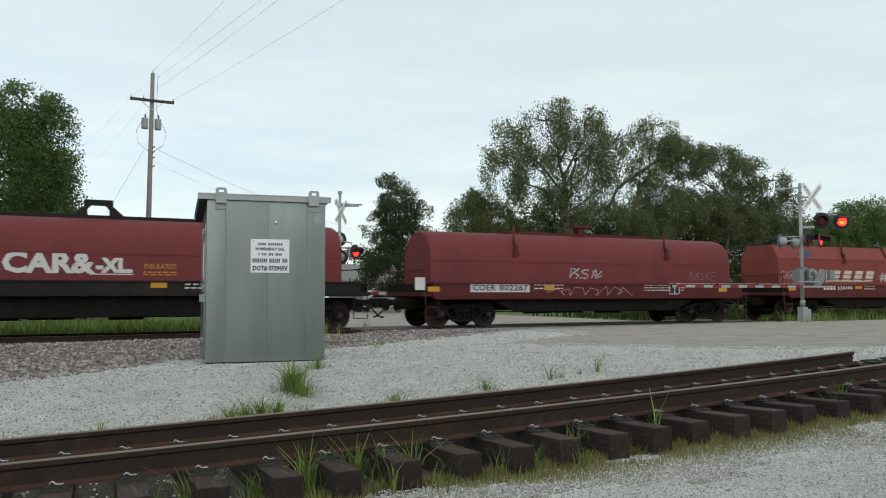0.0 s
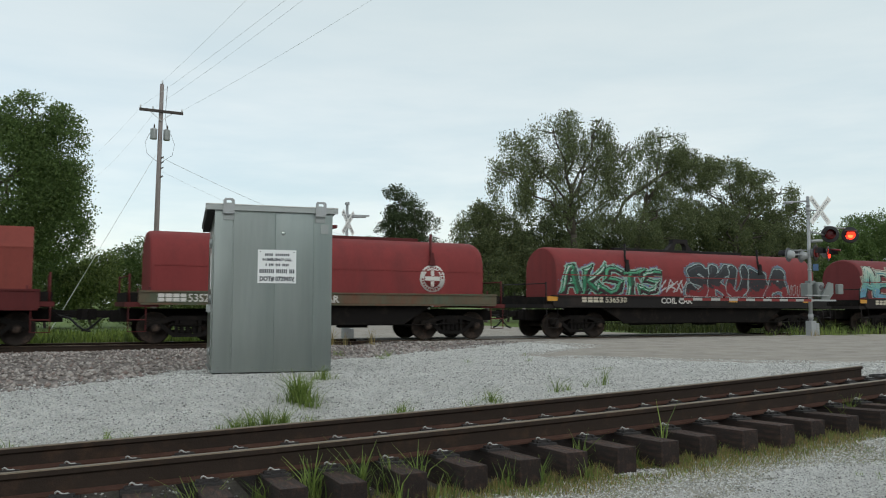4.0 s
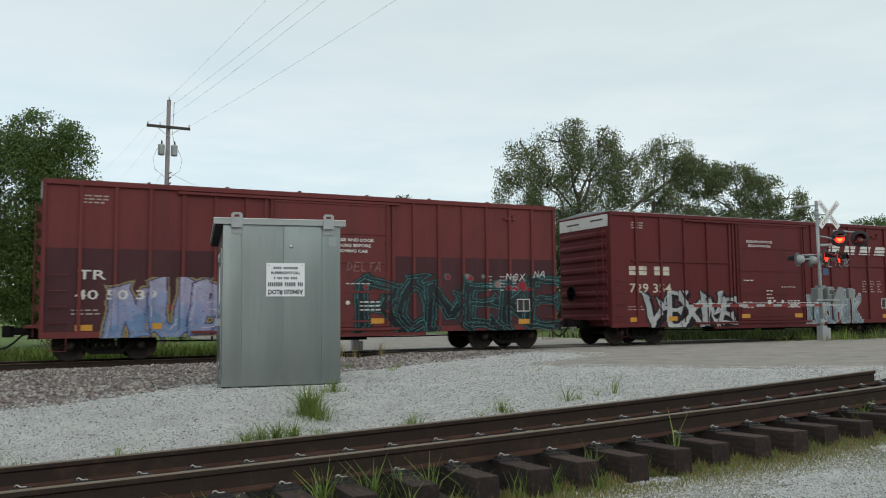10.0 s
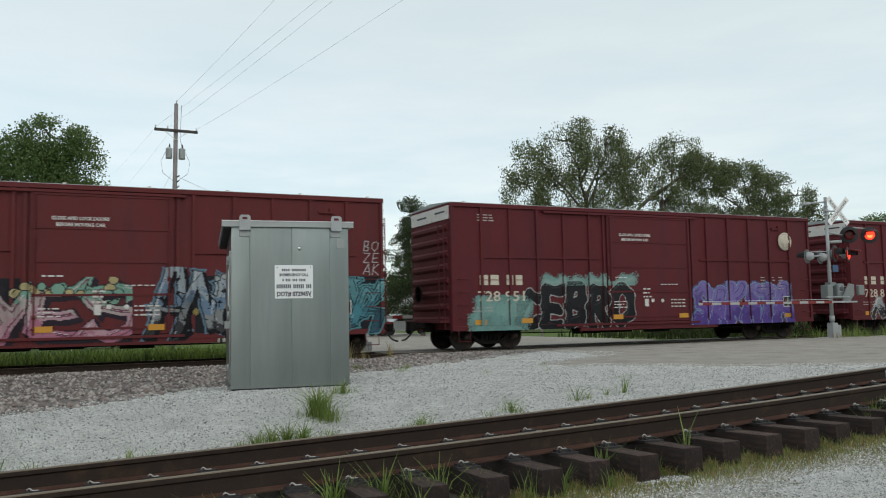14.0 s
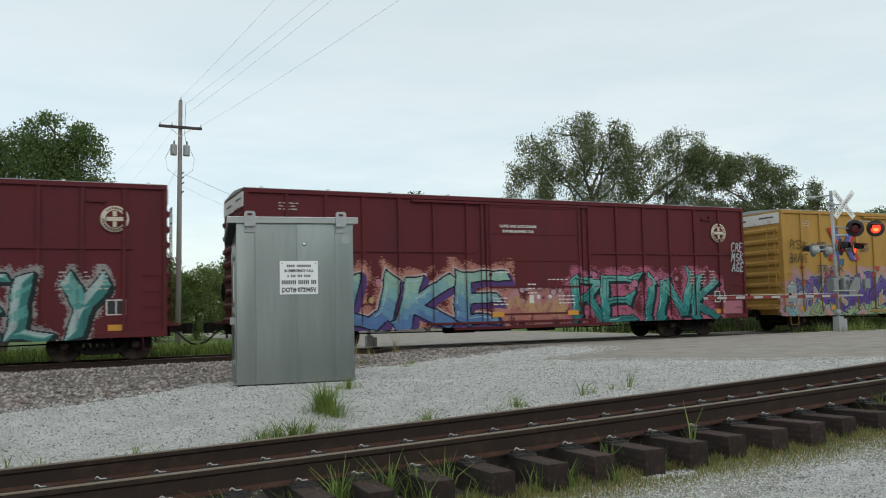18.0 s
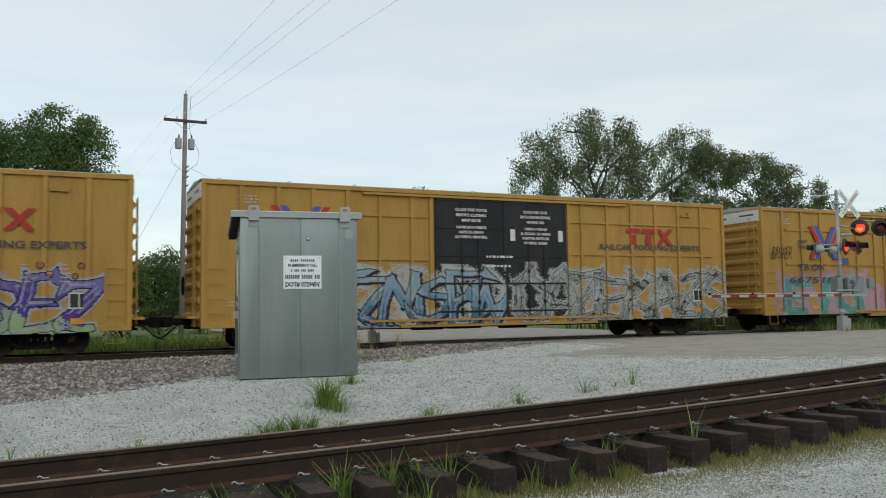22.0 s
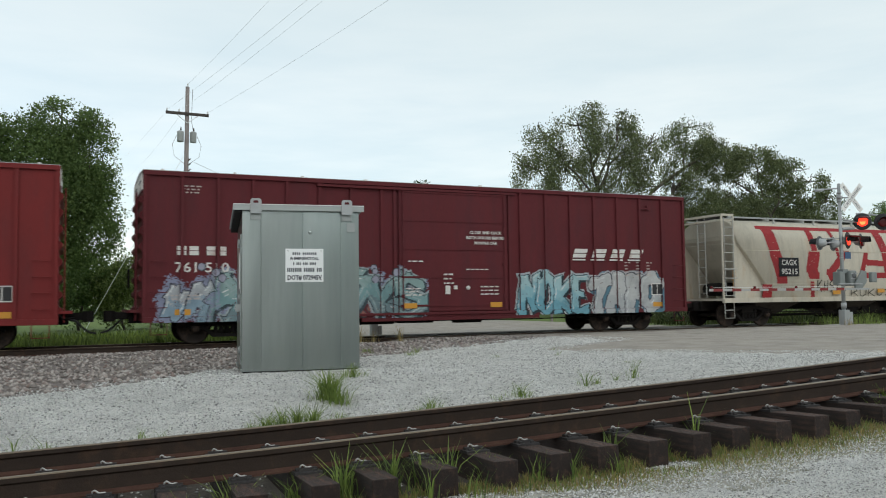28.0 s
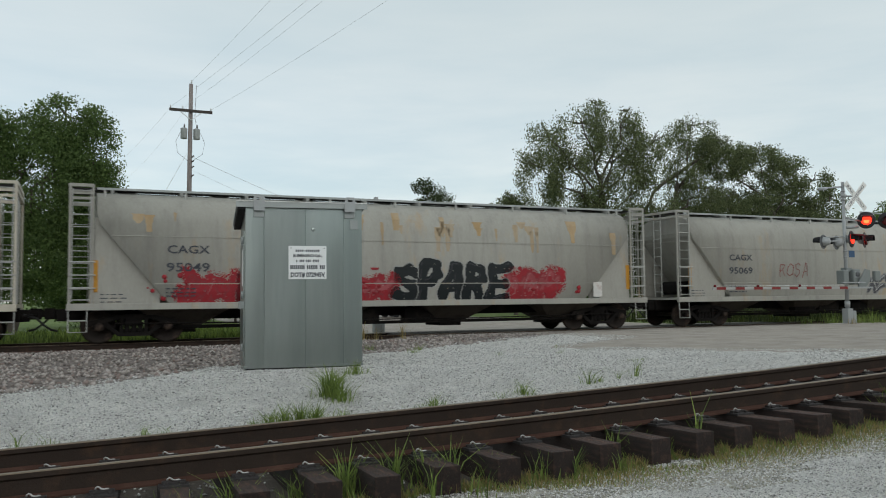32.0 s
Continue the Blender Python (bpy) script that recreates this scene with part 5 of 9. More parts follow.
# -- shared running gear --
def truck_meshes():
    bm = bmesh.new()
    for s in (-1,):
        y0, y1 = -1.10, -0.96
        # cast side frame: arched top, sloping lower arms, columns round the spring nest
        prism(bm, [(-1.16, 0.46), (-1.14, 0.63), (-0.8, 0.70), (-0.42, 0.80), (0.42, 0.80), (0.8, 0.70), (1.14, 0.63), (1.16, 0.46), (0.95, 0.56), (0.62, 0.60), (0.4, 0.67), (-0.4, 0.67), (-0.62, 0.60), (-0.95, 0.56)], "y", y0, y1)
        prism(bm, [(-0.74, 0.47), (-0.40, 0.20), (0.40, 0.20), (0.74, 0.47), (0.86, 0.58), (0.7, 0.6), (0.36, 0.30), (-0.36, 0.30), (-0.7, 0.6), (-0.86, 0.58)], "y", y0, y1)
        for x in (-0.36, 0.27):
            box(bm, x, x + 0.09, y0, y1, 0.28, 0.70)
        for x in (-0.89, 0.89):
            box(bm, x - 0.15, x + 0.15, y0 - 0.01, y1 + 0.01, 0.38, 0.60, 0.02)
    frame_mesh = mesh_of(bm, "side_frame", M_under)
    nest = mesh_of(made(lathe, [(0.07 + 0.015 * (k % 2), 0.026 * k) for k in range(11)], (0, 0, 0.31), (0, 0, 1), 10), "spring", M_under)
    cap = mesh_of(made(lathe, [(0.12, 0.0), (0.12, 0.07), (0.07, 0.09), (0.03, 0.095)], (0, 0, 0), (0, -1, 0), 14), "bearing_cap", M_wheel)
    bm = boxes((-0.22, 0.22, -1.08, 1.08, 0.48, 0.74), (-0.9, 0.9, -0.62, -0.56, 0.3, 0.36), (-0.9, 0.9, 0.56, 0.62, 0.3, 0.36))
    tube(bm, (-0.55, -0.9, 0.25), (-0.42, -1.12, 0.6), 0.03, 6)
    bol = mesh_of(bm, "bolster", M_under)
    bm = bmesh.new()
    tube(bm, (0, -1.05, 0), (0, 1.05, 0), 0.075, 10)
    for s in (-1, 1):
        lathe(bm, [(0.10, -0.07), (0.12, -0.05), (0.3, 0.0), (0.37, -0.02), (0.40, -0.045), (0.457, -0.045), (0.457, 0.05), (0.40, 0.055), (0.36, 0.03), (0.15, 0.06), (0.10, 0.09)], (0, s * 0.755, 0), (0, s, 0), 30)
        for a in range(6):
            c, d = math.cos(a * 1.0472), math.sin(a * 1.0472)
            tube(bm, (0.24 * c, s * 0.75, 0.24 * d), (0.24 * c, s * 0.785, 0.24 * d), 0.03, 6)
    ws = mesh_of(bm, "wheelset", M_wheel)
    return frame_mesh, nest, cap, bol, ws


T_FRAME, T_SPRING, T_CAP, T_BOLSTER, T_WHEEL = truck_meshes()


def truck(car, xc):
    tr = shared("truck", T_BOLSTER, car, (xc, 0, 0))
    for x in (-0.17, 0.0, 0.17):
        shared("spring", T_SPRING, tr, (x, -1.03, 0))
    for x in (-0.89, 0.89):
        shared("bearing_cap", T_CAP, tr, (x, -1.09, 0.457))
    for turn in (0, 3.14159):
        shared("side_frame", T_FRAME, tr, (0, 0, 0), (0, 0, turn))
    for x in (-0.89, 0.89):
        w = shared("wheelset", T_WHEEL, tr, (x, 0, 0.457))
        WHEELS.append((w, x))


def coupler_meshes():
    bm = bmesh.new()
    box(bm, -0.9, 0.25, -0.2, 0.2, 0.62, 0.95, 0.02)
    box(bm, 0.2, 0.62, -0.09, 0.09, 0.74, 0.94, 0.02)
    prism(bm, [(0.60, -0.1), (0.72, -0.20), (0.86, -0.18), (0.90, -0.02), (0.84, 0.10), (0.70, 0.19), (0.60, 0.12)], "z", 0.68, 0.98)
    cp = mesh_of(bm, "coupler", M_under)
    bm = bmesh.new()
    pipe(bm, [(0.1, -0.45, 0.82), (0.42, -0.45, 0.72), (0.62, -0.42, 0.52), (0.78, -0.36, 0.40), (0.95, -0.3, 0.36)], 0.03, 8)
    hs = mesh_of(bm, "air_hose", M_hose)
    bm = bmesh.new()
    pipe(bm, [(-0.02, -1.42, 0.95), (0.14, -1.42, 0.78), (0.16, -0.9, 0.80), (0.4, -0.15, 0.82)], 0.016, 6)
    lv = mesh_of(bm, "uncoupling_lever", M_under)
    return cp, hs, lv


C_COUPLER, C_HOSE, C_LEVER = coupler_meshes()


def running_gear(car, half, inset, brake=True):
    """Trucks, couplers, hoses, centre sill and brake rigging under a car."""
    for s in (-1, 1):
        truck(car, s * (half - inset))
        for nm, me in (("coupler", C_COUPLER), ("air_hose", C_HOSE), ("uncoupling_lever", C_LEVER)):
            shared(nm, me, car, (s * half, 0, 0), (0, 0, 0 if s > 0 else 3.14159))
    part("centre_sill", boxes((-half, half, -0.32, 0.32, 0.62, 1.0)), M_under, car)
    bm = boxes((-1.6, -0.5, -1.0, -0.45, 0.45, 0.85), (0.4, 1.3, -0.9, -0.5, 0.42, 0.82))
    tube(bm, (-2.9, -0.8, 0.6), (-1.8, -0.8, 0.6), 0.17, 12)
    pipe(bm, [(-half + 1.2, -1.2, 0.55), (-2.5, -1.15, 0.50), (0, -1.15, 0.52), (2.8, -1.15, 0.50), (half - 1.2, -1.2, 0.55)], 0.02, 5)
    part("brake_gear", bm, M_under, car)


# -- painted things on the sides --
STROKES = {
    "S": [[(0.9, 0.85), (0.55, 1.0), (0.15, 0.85), (0.2, 0.6), (0.8, 0.42), (0.85, 0.15), (0.45, 0.0), (0.08, 0.15)]],
    "P": [[(0.2, 0.0), (0.2, 1.0), (0.7, 0.95), (0.85, 0.7), (0.65, 0.48), (0.2, 0.45)]],
    "A": [[(0.05, 0.0), (0.45, 1.0), (0.6, 1.0), (0.95, 0.0)], [(0.25, 0.35), (0.75, 0.35)]],
    "R": [[(0.15, 0.0), (0.15, 1.0), (0.7, 0.95), (0.8, 0.7), (0.55, 0.5), (0.15, 0.47)], [(0.45, 0.5), (0.92, 0.0)]],
    "E": [[(0.9, 1.0), (0.15, 1.0), (0.15, 0.0), (0.9, 0.0)], [(0.15, 0.5), (0.75, 0.5)]],
    "K": [[(0.15, 0.0), (0.15, 1.0)], [(0.9, 1.0), (0.2, 0.45), (0.95, 0.0)]],
    "O": [[(0.5, 1.0), (0.12, 0.8), (0.1, 0.25), (0.5, 0.0), (0.9, 0.25), (0.88, 0.8), (0.5, 1.0)]],
    "U": [[(0.12, 1.0), (0.15, 0.2), (0.5, 0.0), (0.85, 0.2), (0.88, 1.0)]],
    "N": [[(0.1, 0.0), (0.12, 1.0), (0.85, 0.05), (0.9, 1.0)]],
    "B": [[(0.15, 0.0), (0.15, 1.0), (0.7, 0.92), (0.72, 0.6), (0.2, 0.5), (0.85, 0.38), (0.8, 0.05), (0.15, 0.0)]],
    "M": [[(0.08, 0.0), (0.12, 1.0), (0.5, 0.35), (0.88, 1.0), (0.92, 0.0)]],
    "C": [[(0.9, 0.85), (0.5, 1.0), (0.12, 0.7), (0.15, 0.2), (0.5, 0.0), (0.9, 0.15)]],
    "Z": [[(0.1, 0.95), (0.9, 1.0), (0.1, 0.05), (0.95, 0.0)]],
    "H": [[(0.15, 0.0), (0.15, 1.0)], [(0.85, 0.0), (0.85, 1.0)], [(0.15, 0.5), (0.85, 0.5)]],
    "I": [[(0.5, 0.0), (0.5, 1.0)]],
    "T": [[(0.05, 0.95), (0.95, 1.0)], [(0.5, 1.0), (0.48, 0.0)]],
    "D": [[(0.15, 0.0), (0.15, 1.0), (0.7, 0.85), (0.9, 0.5), (0.7, 0.1), (0.15, 0.0)]],
    "L": [[(0.15, 1.0), (0.15, 0.05), (0.9, 0.0)]],
    "W": [[(0.05, 1.0), (0.25, 0.0), (0.5, 0.75), (0.75, 0.0), (0.95, 1.0)]],
    "G": [[(0.9, 0.85), (0.5, 1.0), (0.12, 0.7), (0.15, 0.2), (0.5, 0.0), (0.88, 0.15), (0.88, 0.45), (0.55, 0.45)]],
    "F": [[(0.9, 1.0), (0.15, 1.0), (0.15, 0.0)], [(0.15, 0.52), (0.7, 0.52)]],
    "Y": [[(0.08, 1.0), (0.5, 0.5), (0.92, 1.0)], [(0.5, 0.5), (0.45, 0.0)]],
    "V": [[(0.05, 1.0), (0.45, 0.0), (0.95, 1.0)]],
    "X": [[(0.05, 1.0), (0.95, 0.0)], [(0.95, 1.0), (0.05, 0.0)]],
    "Q": [[(0.5, 0.95), (0.12, 0.7), (0.12, 0.3), (0.5, 0.05), (0.88, 0.3), (0.85, 0.75), (0.5, 0.95)], [(0.55, 0.35), (1.0, -0.05)]],
    "3": [[(0.1, 0.95), (0.75, 0.95), (0.4, 0.55), (0.85, 0.35), (0.6, 0.02), (0.05, 0.1)]],
    "w": [[(0.0, 0.9), (0.3, 0.1), (0.5, 0.8), (0.75, 0.05), (1.0, 1.0)], [(0.1, 0.2), (0.9, 0.55)]],
    "x": [[(0.0, 0.1), (0.4, 0.9), (0.6, 0.3), (1.0, 0.8)], [(0.1, 0.7), (0.5, 0.05), (1.05, 0.3)]],
    "a": [[(0.05, 0.1), (0.3, 1.0), (0.7, 0.75), (0.35, 0.5), (0.9, 0.35), (0.75, 0.0)], [(0.2, 0.3), (1.0, 0.95)]],
}


def glyph_field(X, Z, lines, r, sharp, rng, flick, h):
    """Signed distance to one letter: slab strokes with slanted ends and pointed flicks, or round strokes."""
    d = np.full(X.shape, 9.0)
    for pts in lines:
        for i, ((ax, az), (bx, bz)) in enumerate(zip(pts, pts[1:])):
            vx, vz = bx - ax, bz - az
            L = math.hypot(vx, vz) + 1e-6
            ux, uz = vx / L, vz / L
            along, across = (X - ax) * ux + (Z - az) * uz, (X - ax) * uz - (Z - az) * ux
            if sharp:
                w = r * (0.62 + 0.55 * abs(uz))
                tilt = along + 0.45 * across * (1 if i % 2 else -1)
                d = np.minimum(d, np.maximum(np.abs(across) - w, np.maximum(-tilt - 0.5 * w, tilt - L - 0.5 * w)))
            else:
                t = np.clip(along / L, 0, 1)
                d = np.minimum(d, np.hypot(across, along - t * L) * (1.0 + 0.18 * np.sin(3.14 * t)) - r)
        if sharp and flick:
            for (ax, az), (bx, bz) in ((pts[0], pts[1]), (pts[-1], pts[-2])):
                if rng.uniform() > flick:
                    continue
                a = math.atan2(az - bz, ax - bx) + rng.choice((-0.8, -0.5, 0.5, 0.8))
                L = h * rng.uniform(0.22, 0.5)
                ux, uz = math.cos(a), math.sin(a)
                along, across = (X - ax) * ux + (Z - az) * uz, (X - ax) * uz - (Z - az) * ux
                d = np.minimum(d, np.maximum(np.abs(across) - 1.15 * r * (1 - along / L), np.maximum(-along - r, along - L)))
    return d


def graffiti(car, x0, x1, z0, z1, word, fills, edge, halo, depth, seed, fat=0.13, rim=0.045, cloud=0.16, slant=0.1, cell=0.026, shine=None, wild=0.14, block=0,
             cuts=0.0, outer=None, lines=None, sharp=False, flick=0.0, over=1.05, deep=None, facet=False, dots=(), inner=None, spread=0.0, name="graffiti", label=""):
    """Sprayed letter forms on a side: blended fill, outline, block shadow and a soft cloud behind, laid out on a fine grid of flat cells."""
    rng = np.random.RandomState(seed)
    mats = [paint(*f) for f in fills] + [paint(*edge), paint(*halo) if halo else paint(*edge), paint(*(shine or (0.62, 0.64, 0.64))), paint(*(outer or edge)), paint(*(deep or edge)), paint(*(inner or edge))]
    nf = len(fills)
    pad = (rim + (cloud if halo else 0.0) + 0.14) if rim > 0 else 0.0
    gx0, gx1, gz1 = x0 - pad, x1 + pad, z1 + pad
    nx, nz = int((gx1 - gx0) / cell), int((gz1 - z0) / cell)
    gx = gx0 + (np.arange(nx) + 0.5) * cell
    gz = z0 + (np.arange(nz) + 0.5) * cell
    X, Z = np.meshgrid(gx, gz)
    wob = 0.035 if rim > 0 else 0.0
    if sharp:
        wob *= 0.5
    WX = X + wob * np.sin(Z * 5.1 + X * 1.7 + seed) + 0.6 * wob * np.sin(Z * 11 - X * 6.3)
    WZ = Z + wob * np.sin(X * 4.3 + seed * 1.3) + 0.6 * wob * np.sin(X * 9.1 + Z * 3.7)
    lab = np.full((nz, nx), -1)
    h = (z1 - z0) * 0.86
    zb = z0 + (z1 - z0) * 0.08
    lw = (x1 - x0) / max(1, len(word))
    r = fat * min(h, lw * 1.25) * (0.64 if sharp else 1.0)
    grain = rng.uniform(-0.5, 0.5, (nz, nx))
    near_all = np.full((nz, nx), 9.0)
    bands = (Z - z0) / (z1 - z0) + 0.10 * np.sin(X * 2.1 + seed) + 0.07 * np.sin(X * 5.3 - Z * 4) + 0.05 * np.sin(X * 13 + Z * 17)
    bands = bands + spread * np.sin(X * 1.1 + seed) + 0.3 / nf * grain
    band = (np.clip(bands, 0, 0.999) * nf).astype(int)
    for i, ch in enumerate(word):
        if ch == " ":
            continue
        lx = x0 + lw * i
        lift, tall, wide = rng.uniform(-0.05, 0.06) * h, rng.uniform(0.86, 1.08), over * rng.uniform(0.92, 1.08)
        strokes = [[(lx + lw * wide * (0.06 + 0.86 * u + wild * rng.uniform(-0.5, 0.5)) + slant * (v - 0.5) * h, zb + lift + h * tall * (v + wild * rng.uniform(-0.35, 0.35))) for u, v in line] for line in STROKES[ch]]
        d = glyph_field(WX, WZ, strokes, r, sharp, rng, flick, h)
        near_all = np.minimum(near_all, d)
        if outer:
            lab[(d < rim + 0.05) & (lab < 0)] = nf + 3
        for q in range(1, block + 1):
            cast = np.zeros((nz, nx), bool)
            cast[:-q, q:] = (d < rim)[q:, :-q]
            lab[cast] = nf + 4 if q > 1 or deep else nf
        lab[d < rim] = nf
        gz_, gx_ = np.gradient(d, cell)
        if facet:
            lit = np.clip(0.5 + 0.5 * (gz_ * 0.8 - gx_ * 0.45), 0, 0.999)
            pick = (lit * nf).astype(int)
        else:
            pick = band
        lab = np.where(d < 0, pick, lab)
        spark = (d < -r * 0.35) & (d > -r * 0.35 - 0.032) & (gz_ * 0.8 - gx_ * 0.6 > 0.55) & (np.sin(X * 3.1 + i * 2.1 + Z * 2.3) > -0.2)
        if rim > 0:
            lab[spark] = nf + 2
        if inner:
            lab[(np.abs(d + r * 0.55) < 0.016) & (np.sin(X * 4.3 + Z * 3.1 + i) > -0.5)] = nf + 5
        if cuts:
            swirl = np.sin(X * 6.5 + 3.2 * np.sin(Z * 4.1 + i) + seed) + np.sin(Z * 7.7 + 2.5 * np.sin(X * 3.3 + i * 1.7))
            lab[(d < 0) & (np.abs(swirl) < cuts)] = nf
    for pts, rad in lines or ():
        for (ax, az), (bx, bz) in zip(pts, pts[1:]):
            vx, vz = bx - ax, bz - az
            t = np.clip(((X - ax) * vx + (Z - az) * vz) / (vx * vx + vz * vz + 1e-9), 0, 1)
            lab[(np.abs(X - ax - t * vx) < rad) & (np.abs(Z - az - t * vz) < 0.12)] = 0
    if halo:
        edge_noise = 0.09 * np.sin(X * 3.7 + seed) + 0.07 * np.sin(X * 8.3 + Z * 5) + 0.05 * np.sin(Z * 11 + X * 4)
        lab[(near_all < rim + cloud * (0.6 + edge_noise * 3.2 + 0.9 * grain)) & (lab < 0)] = nf + 1
    for k, (color, n, lo, hi, za, zc) in enumerate(dots):
        mats.append(paint(*color))
        for _ in range(n):
            cx, cz, rr = rng.uniform(x0, x1), rng.uniform(za, zc), rng.uniform(lo, hi)
            free = (lab < 0) | (Z > z1 - 0.3)
            lab[(np.hypot(X - cx, Z - cz) < rr + 0.025) & free] = nf
            lab[(np.hypot(X - cx, Z - cz) < rr) & free] = nf + 6 + k
    # worn patches where the paint has flaked
    lab[(np.sin(X * 17 + 5 * np.sin(Z * 9)) * np.sin(Z * 23 + 4 * np.sin(X * 7)) > 0.985)] = -1
    fn, breaks, zkey = depth
    cache = {}

    def row_y(z):
        key = zkey(z)
        if key not in cache:
            cache[key] = np.array([fn(x, z) for x in gx]) if breaks else np.full(nx, fn(0.0, z))
        return cache[key]
    ylo = np.array([row_y(z0 + j * cell if not breaks else gz[j]) for j in range(nz)])
    yhi = np.array([row_y(z0 + (j + 1) * cell if not breaks else gz[j]) for j in range(nz)])
    key = lab * 100 + np.round(ylo * -20).astype(int) % 100 if breaks else lab
    change = np.ones((nz, nx), bool)
    change[:, 1:] = key[:, 1:] != key[:, :-1]
    idx = np.flatnonzero(change)
    end = np.append(idx[1:], nz * nx)
    keep = lab.ravel()[idx] >= 0
    idx, end = idx[keep], end[keep]
    if not len(idx):
        return
    j, a = idx // nx, idx % nx
    e = end - j * nx
    xa, xb, za, zc = gx0 + a * cell, gx0 + e * cell, z0 + j * cell, z0 + (j + 1) * cell
    ya, yc = ylo[j, a] - 0.004, yhi[j, a] - 0.004
    V = np.stack([np.c_[xa, ya, za], np.c_[xb, ya, za], np.c_[xb, yc, zc], np.c_[xa, yc, zc]], axis=1).reshape(-1, 3)
    ob = quads(name, V, np.arange(len(V)).reshape(-1, 4), mats[0], car, label or "sprayed graffiti lettering")
    for m in mats[1:]:
        ob.data.materials.append(m)
    ob.data.polygons.foreach_set("material_index", lab.ravel()[idx].astype(np.int32))
    ob.data.update()


def tag_lines(car, x0, x1, z0, z1, color, y, word, seed, r=0.014, slant=0.15):
    """A thin hand-written tag: the letters' strokes as narrow flat ribbons."""
    rng = random.Random(seed)
    bm = bmesh.new()
    lw = (x1 - x0) / len(word)
    k = 0
    for i, ch in enumerate(word):
        for line in STROKES.get(ch, ()):
            pts = [Vector((x0 + lw * (i + 0.08 + 0.84 * u + rng.uniform(-0.08, 0.08)) + slant * (v - 0.5) * (z1 - z0), y - 0.006, z0 + (z1 - z0) * (v + rng.uniform(-0.08, 0.08)))) for u, v in line]
            for a, b in zip(pts, pts[1:]):
                dv = b - a
                if dv.length < 1e-4:
                    continue
                nrm = Vector((-dv.z, 0, dv.x)).normalized() * r
                u = dv.normalized() * r * 0.6
                lift = Vector((0, -0.0006 * (k % 7), 0))
                k += 1
                bm.faces.new([bm.verts.new(p + lift) for p in (a - u - nrm, b + u - nrm, b + u + nrm, a - u + nrm)])
    part("tag", bm, paint(*color), car, "thin sprayed tag")


def scrawl(car, x0, x1, z0, z1, color, y, seed, r=0.022, n=7):
    """A quick one-line tag."""
    r *= 0.6
    rng = random.Random(seed)
    bm = bmesh.new()
    pts = []
    for i in range(n * 3):
        u = i / (n * 3 - 1)
        pts.append((x0 + (x1 - x0) * (u + 0.06 * rng.uniform(-1, 1)), y - 0.005, z0 + (z1 - z0) * (0.5 + 0.5 * math.sin(i * 2.2 + rng.uniform(-0.7, 0.7)))))
    for a, b in zip(pts, pts[1:]):
        d = (Vector(b) - Vector(a))
        if d.length < 1e-4:
            continue
        nrm = Vector((-d.z, 0, d.x)).normalized() * r
        v = [bm.verts.new(Vector(p) + q + Vector((0, -0.0012 * (len(bm.verts) % 40) / 4, 0))) for p, q in ((a, -nrm), (b, -nrm), (b, nrm), (a, nrm))]
        bm.faces.new(v)
    part("tag", bm, paint(*color), car, "thin sprayed tag")


def stencil_rows(car, x0, x1, z1, rows, pitch, y, material, seed, size=0.05):
    """Small lettering that cannot be read: rows of short bars."""
    rng = random.Random(seed)
    bm = bmesh.new()
    for k in range(rows):
        x = x0
        while x < x1 - 0.08:
            w = rng.uniform(0.05, 0.20)
            if x + w > x1:
                w = x1 - x
            box(bm, x, x + w, y - 0.004, y, z1 - k * pitch - size * 0.8, z1 - k * pitch)
            x += w + 0.05
    tagged(part("stencil", bm, material, car), kind="stuff")


def bars4(car, x0, x1, z0, z1, y, material, slant=0.25, underline=True):
    """A wordmark drawn as four leaning blocks, each split by a gap."""
    w = (x1 - x0) / 4
    hgt = z1 - z0
    for k in range(4):
        a = x0 + k * w
        b = a + w * 0.66
        bm = bmesh.new()
        for u0, u1, v0, v1 in ((0, 1, 0, 0.44), (0, 1, 0.54, 1.0)):
            prism(bm, [(a + (b - a) * u + slant * hgt * v * 1.6, z0 + hgt * v) for u, v in ((u0, v0), (u1, v0), (u1, v1), (u0, v1))], "y", y - 0.005, y)
        part("wordmark_block", bm, material, car, "pale block of a faded wordmark")
        if underline:
            part("wordmark_line", boxes((a - 0.05, b, y - 0.005, y, z0 - 0.10, z0 - 0.05)), material, car)


def roundel(car, x, z, r, y, material, inner):
    bm = bmesh.new()
    lathe(bm, [(r, 0.0), (r, 0.004), (0.01, 0.0045)], (x, y, z), (0, -1, 0), 28)
    disc = part("round_emblem", bm, material, car, "pale round emblem with a cross")
    part("emblem_field", made(lathe, [(0.66 * r, 0.0), (0.66 * r, 0.003), (0.01, 0.0035)], (x, y - 0.0045, z), (0, -1, 0), 24), inner, disc)
    bm = boxes((x - 0.60 * r, x + 0.60 * r, y - 0.0125, y - 0.0085, z - 0.15 * r, z + 0.15 * r))
    for q in (-1, 1):
        box(bm, x - 0.13 * r, x + 0.13 * r, y - 0.0125, y - 0.0085, min(q * 0.19 * r, q * 0.6 * r) + z, max(q * 0.19 * r, q * 0.6 * r) + z)
    part("emblem_cross", bm, material, disc)
    bm = bmesh.new()
    n = 26
    for k in range(n):
        if k % 13 > 9:
            continue
        a, b = 6.28318 * k / n, 6.28318 * (k + 0.6) / n
        prism(bm, [(x + q * r * math.cos(t), z + q * r * math.sin(t)) for q, t in ((0.74, a), (0.88, a), (0.88, b), (0.74, b))], "y", y - 0.009, y - 0.0045)
    tagged(part("emblem_lettering", bm, inner, disc), kind="stuff")


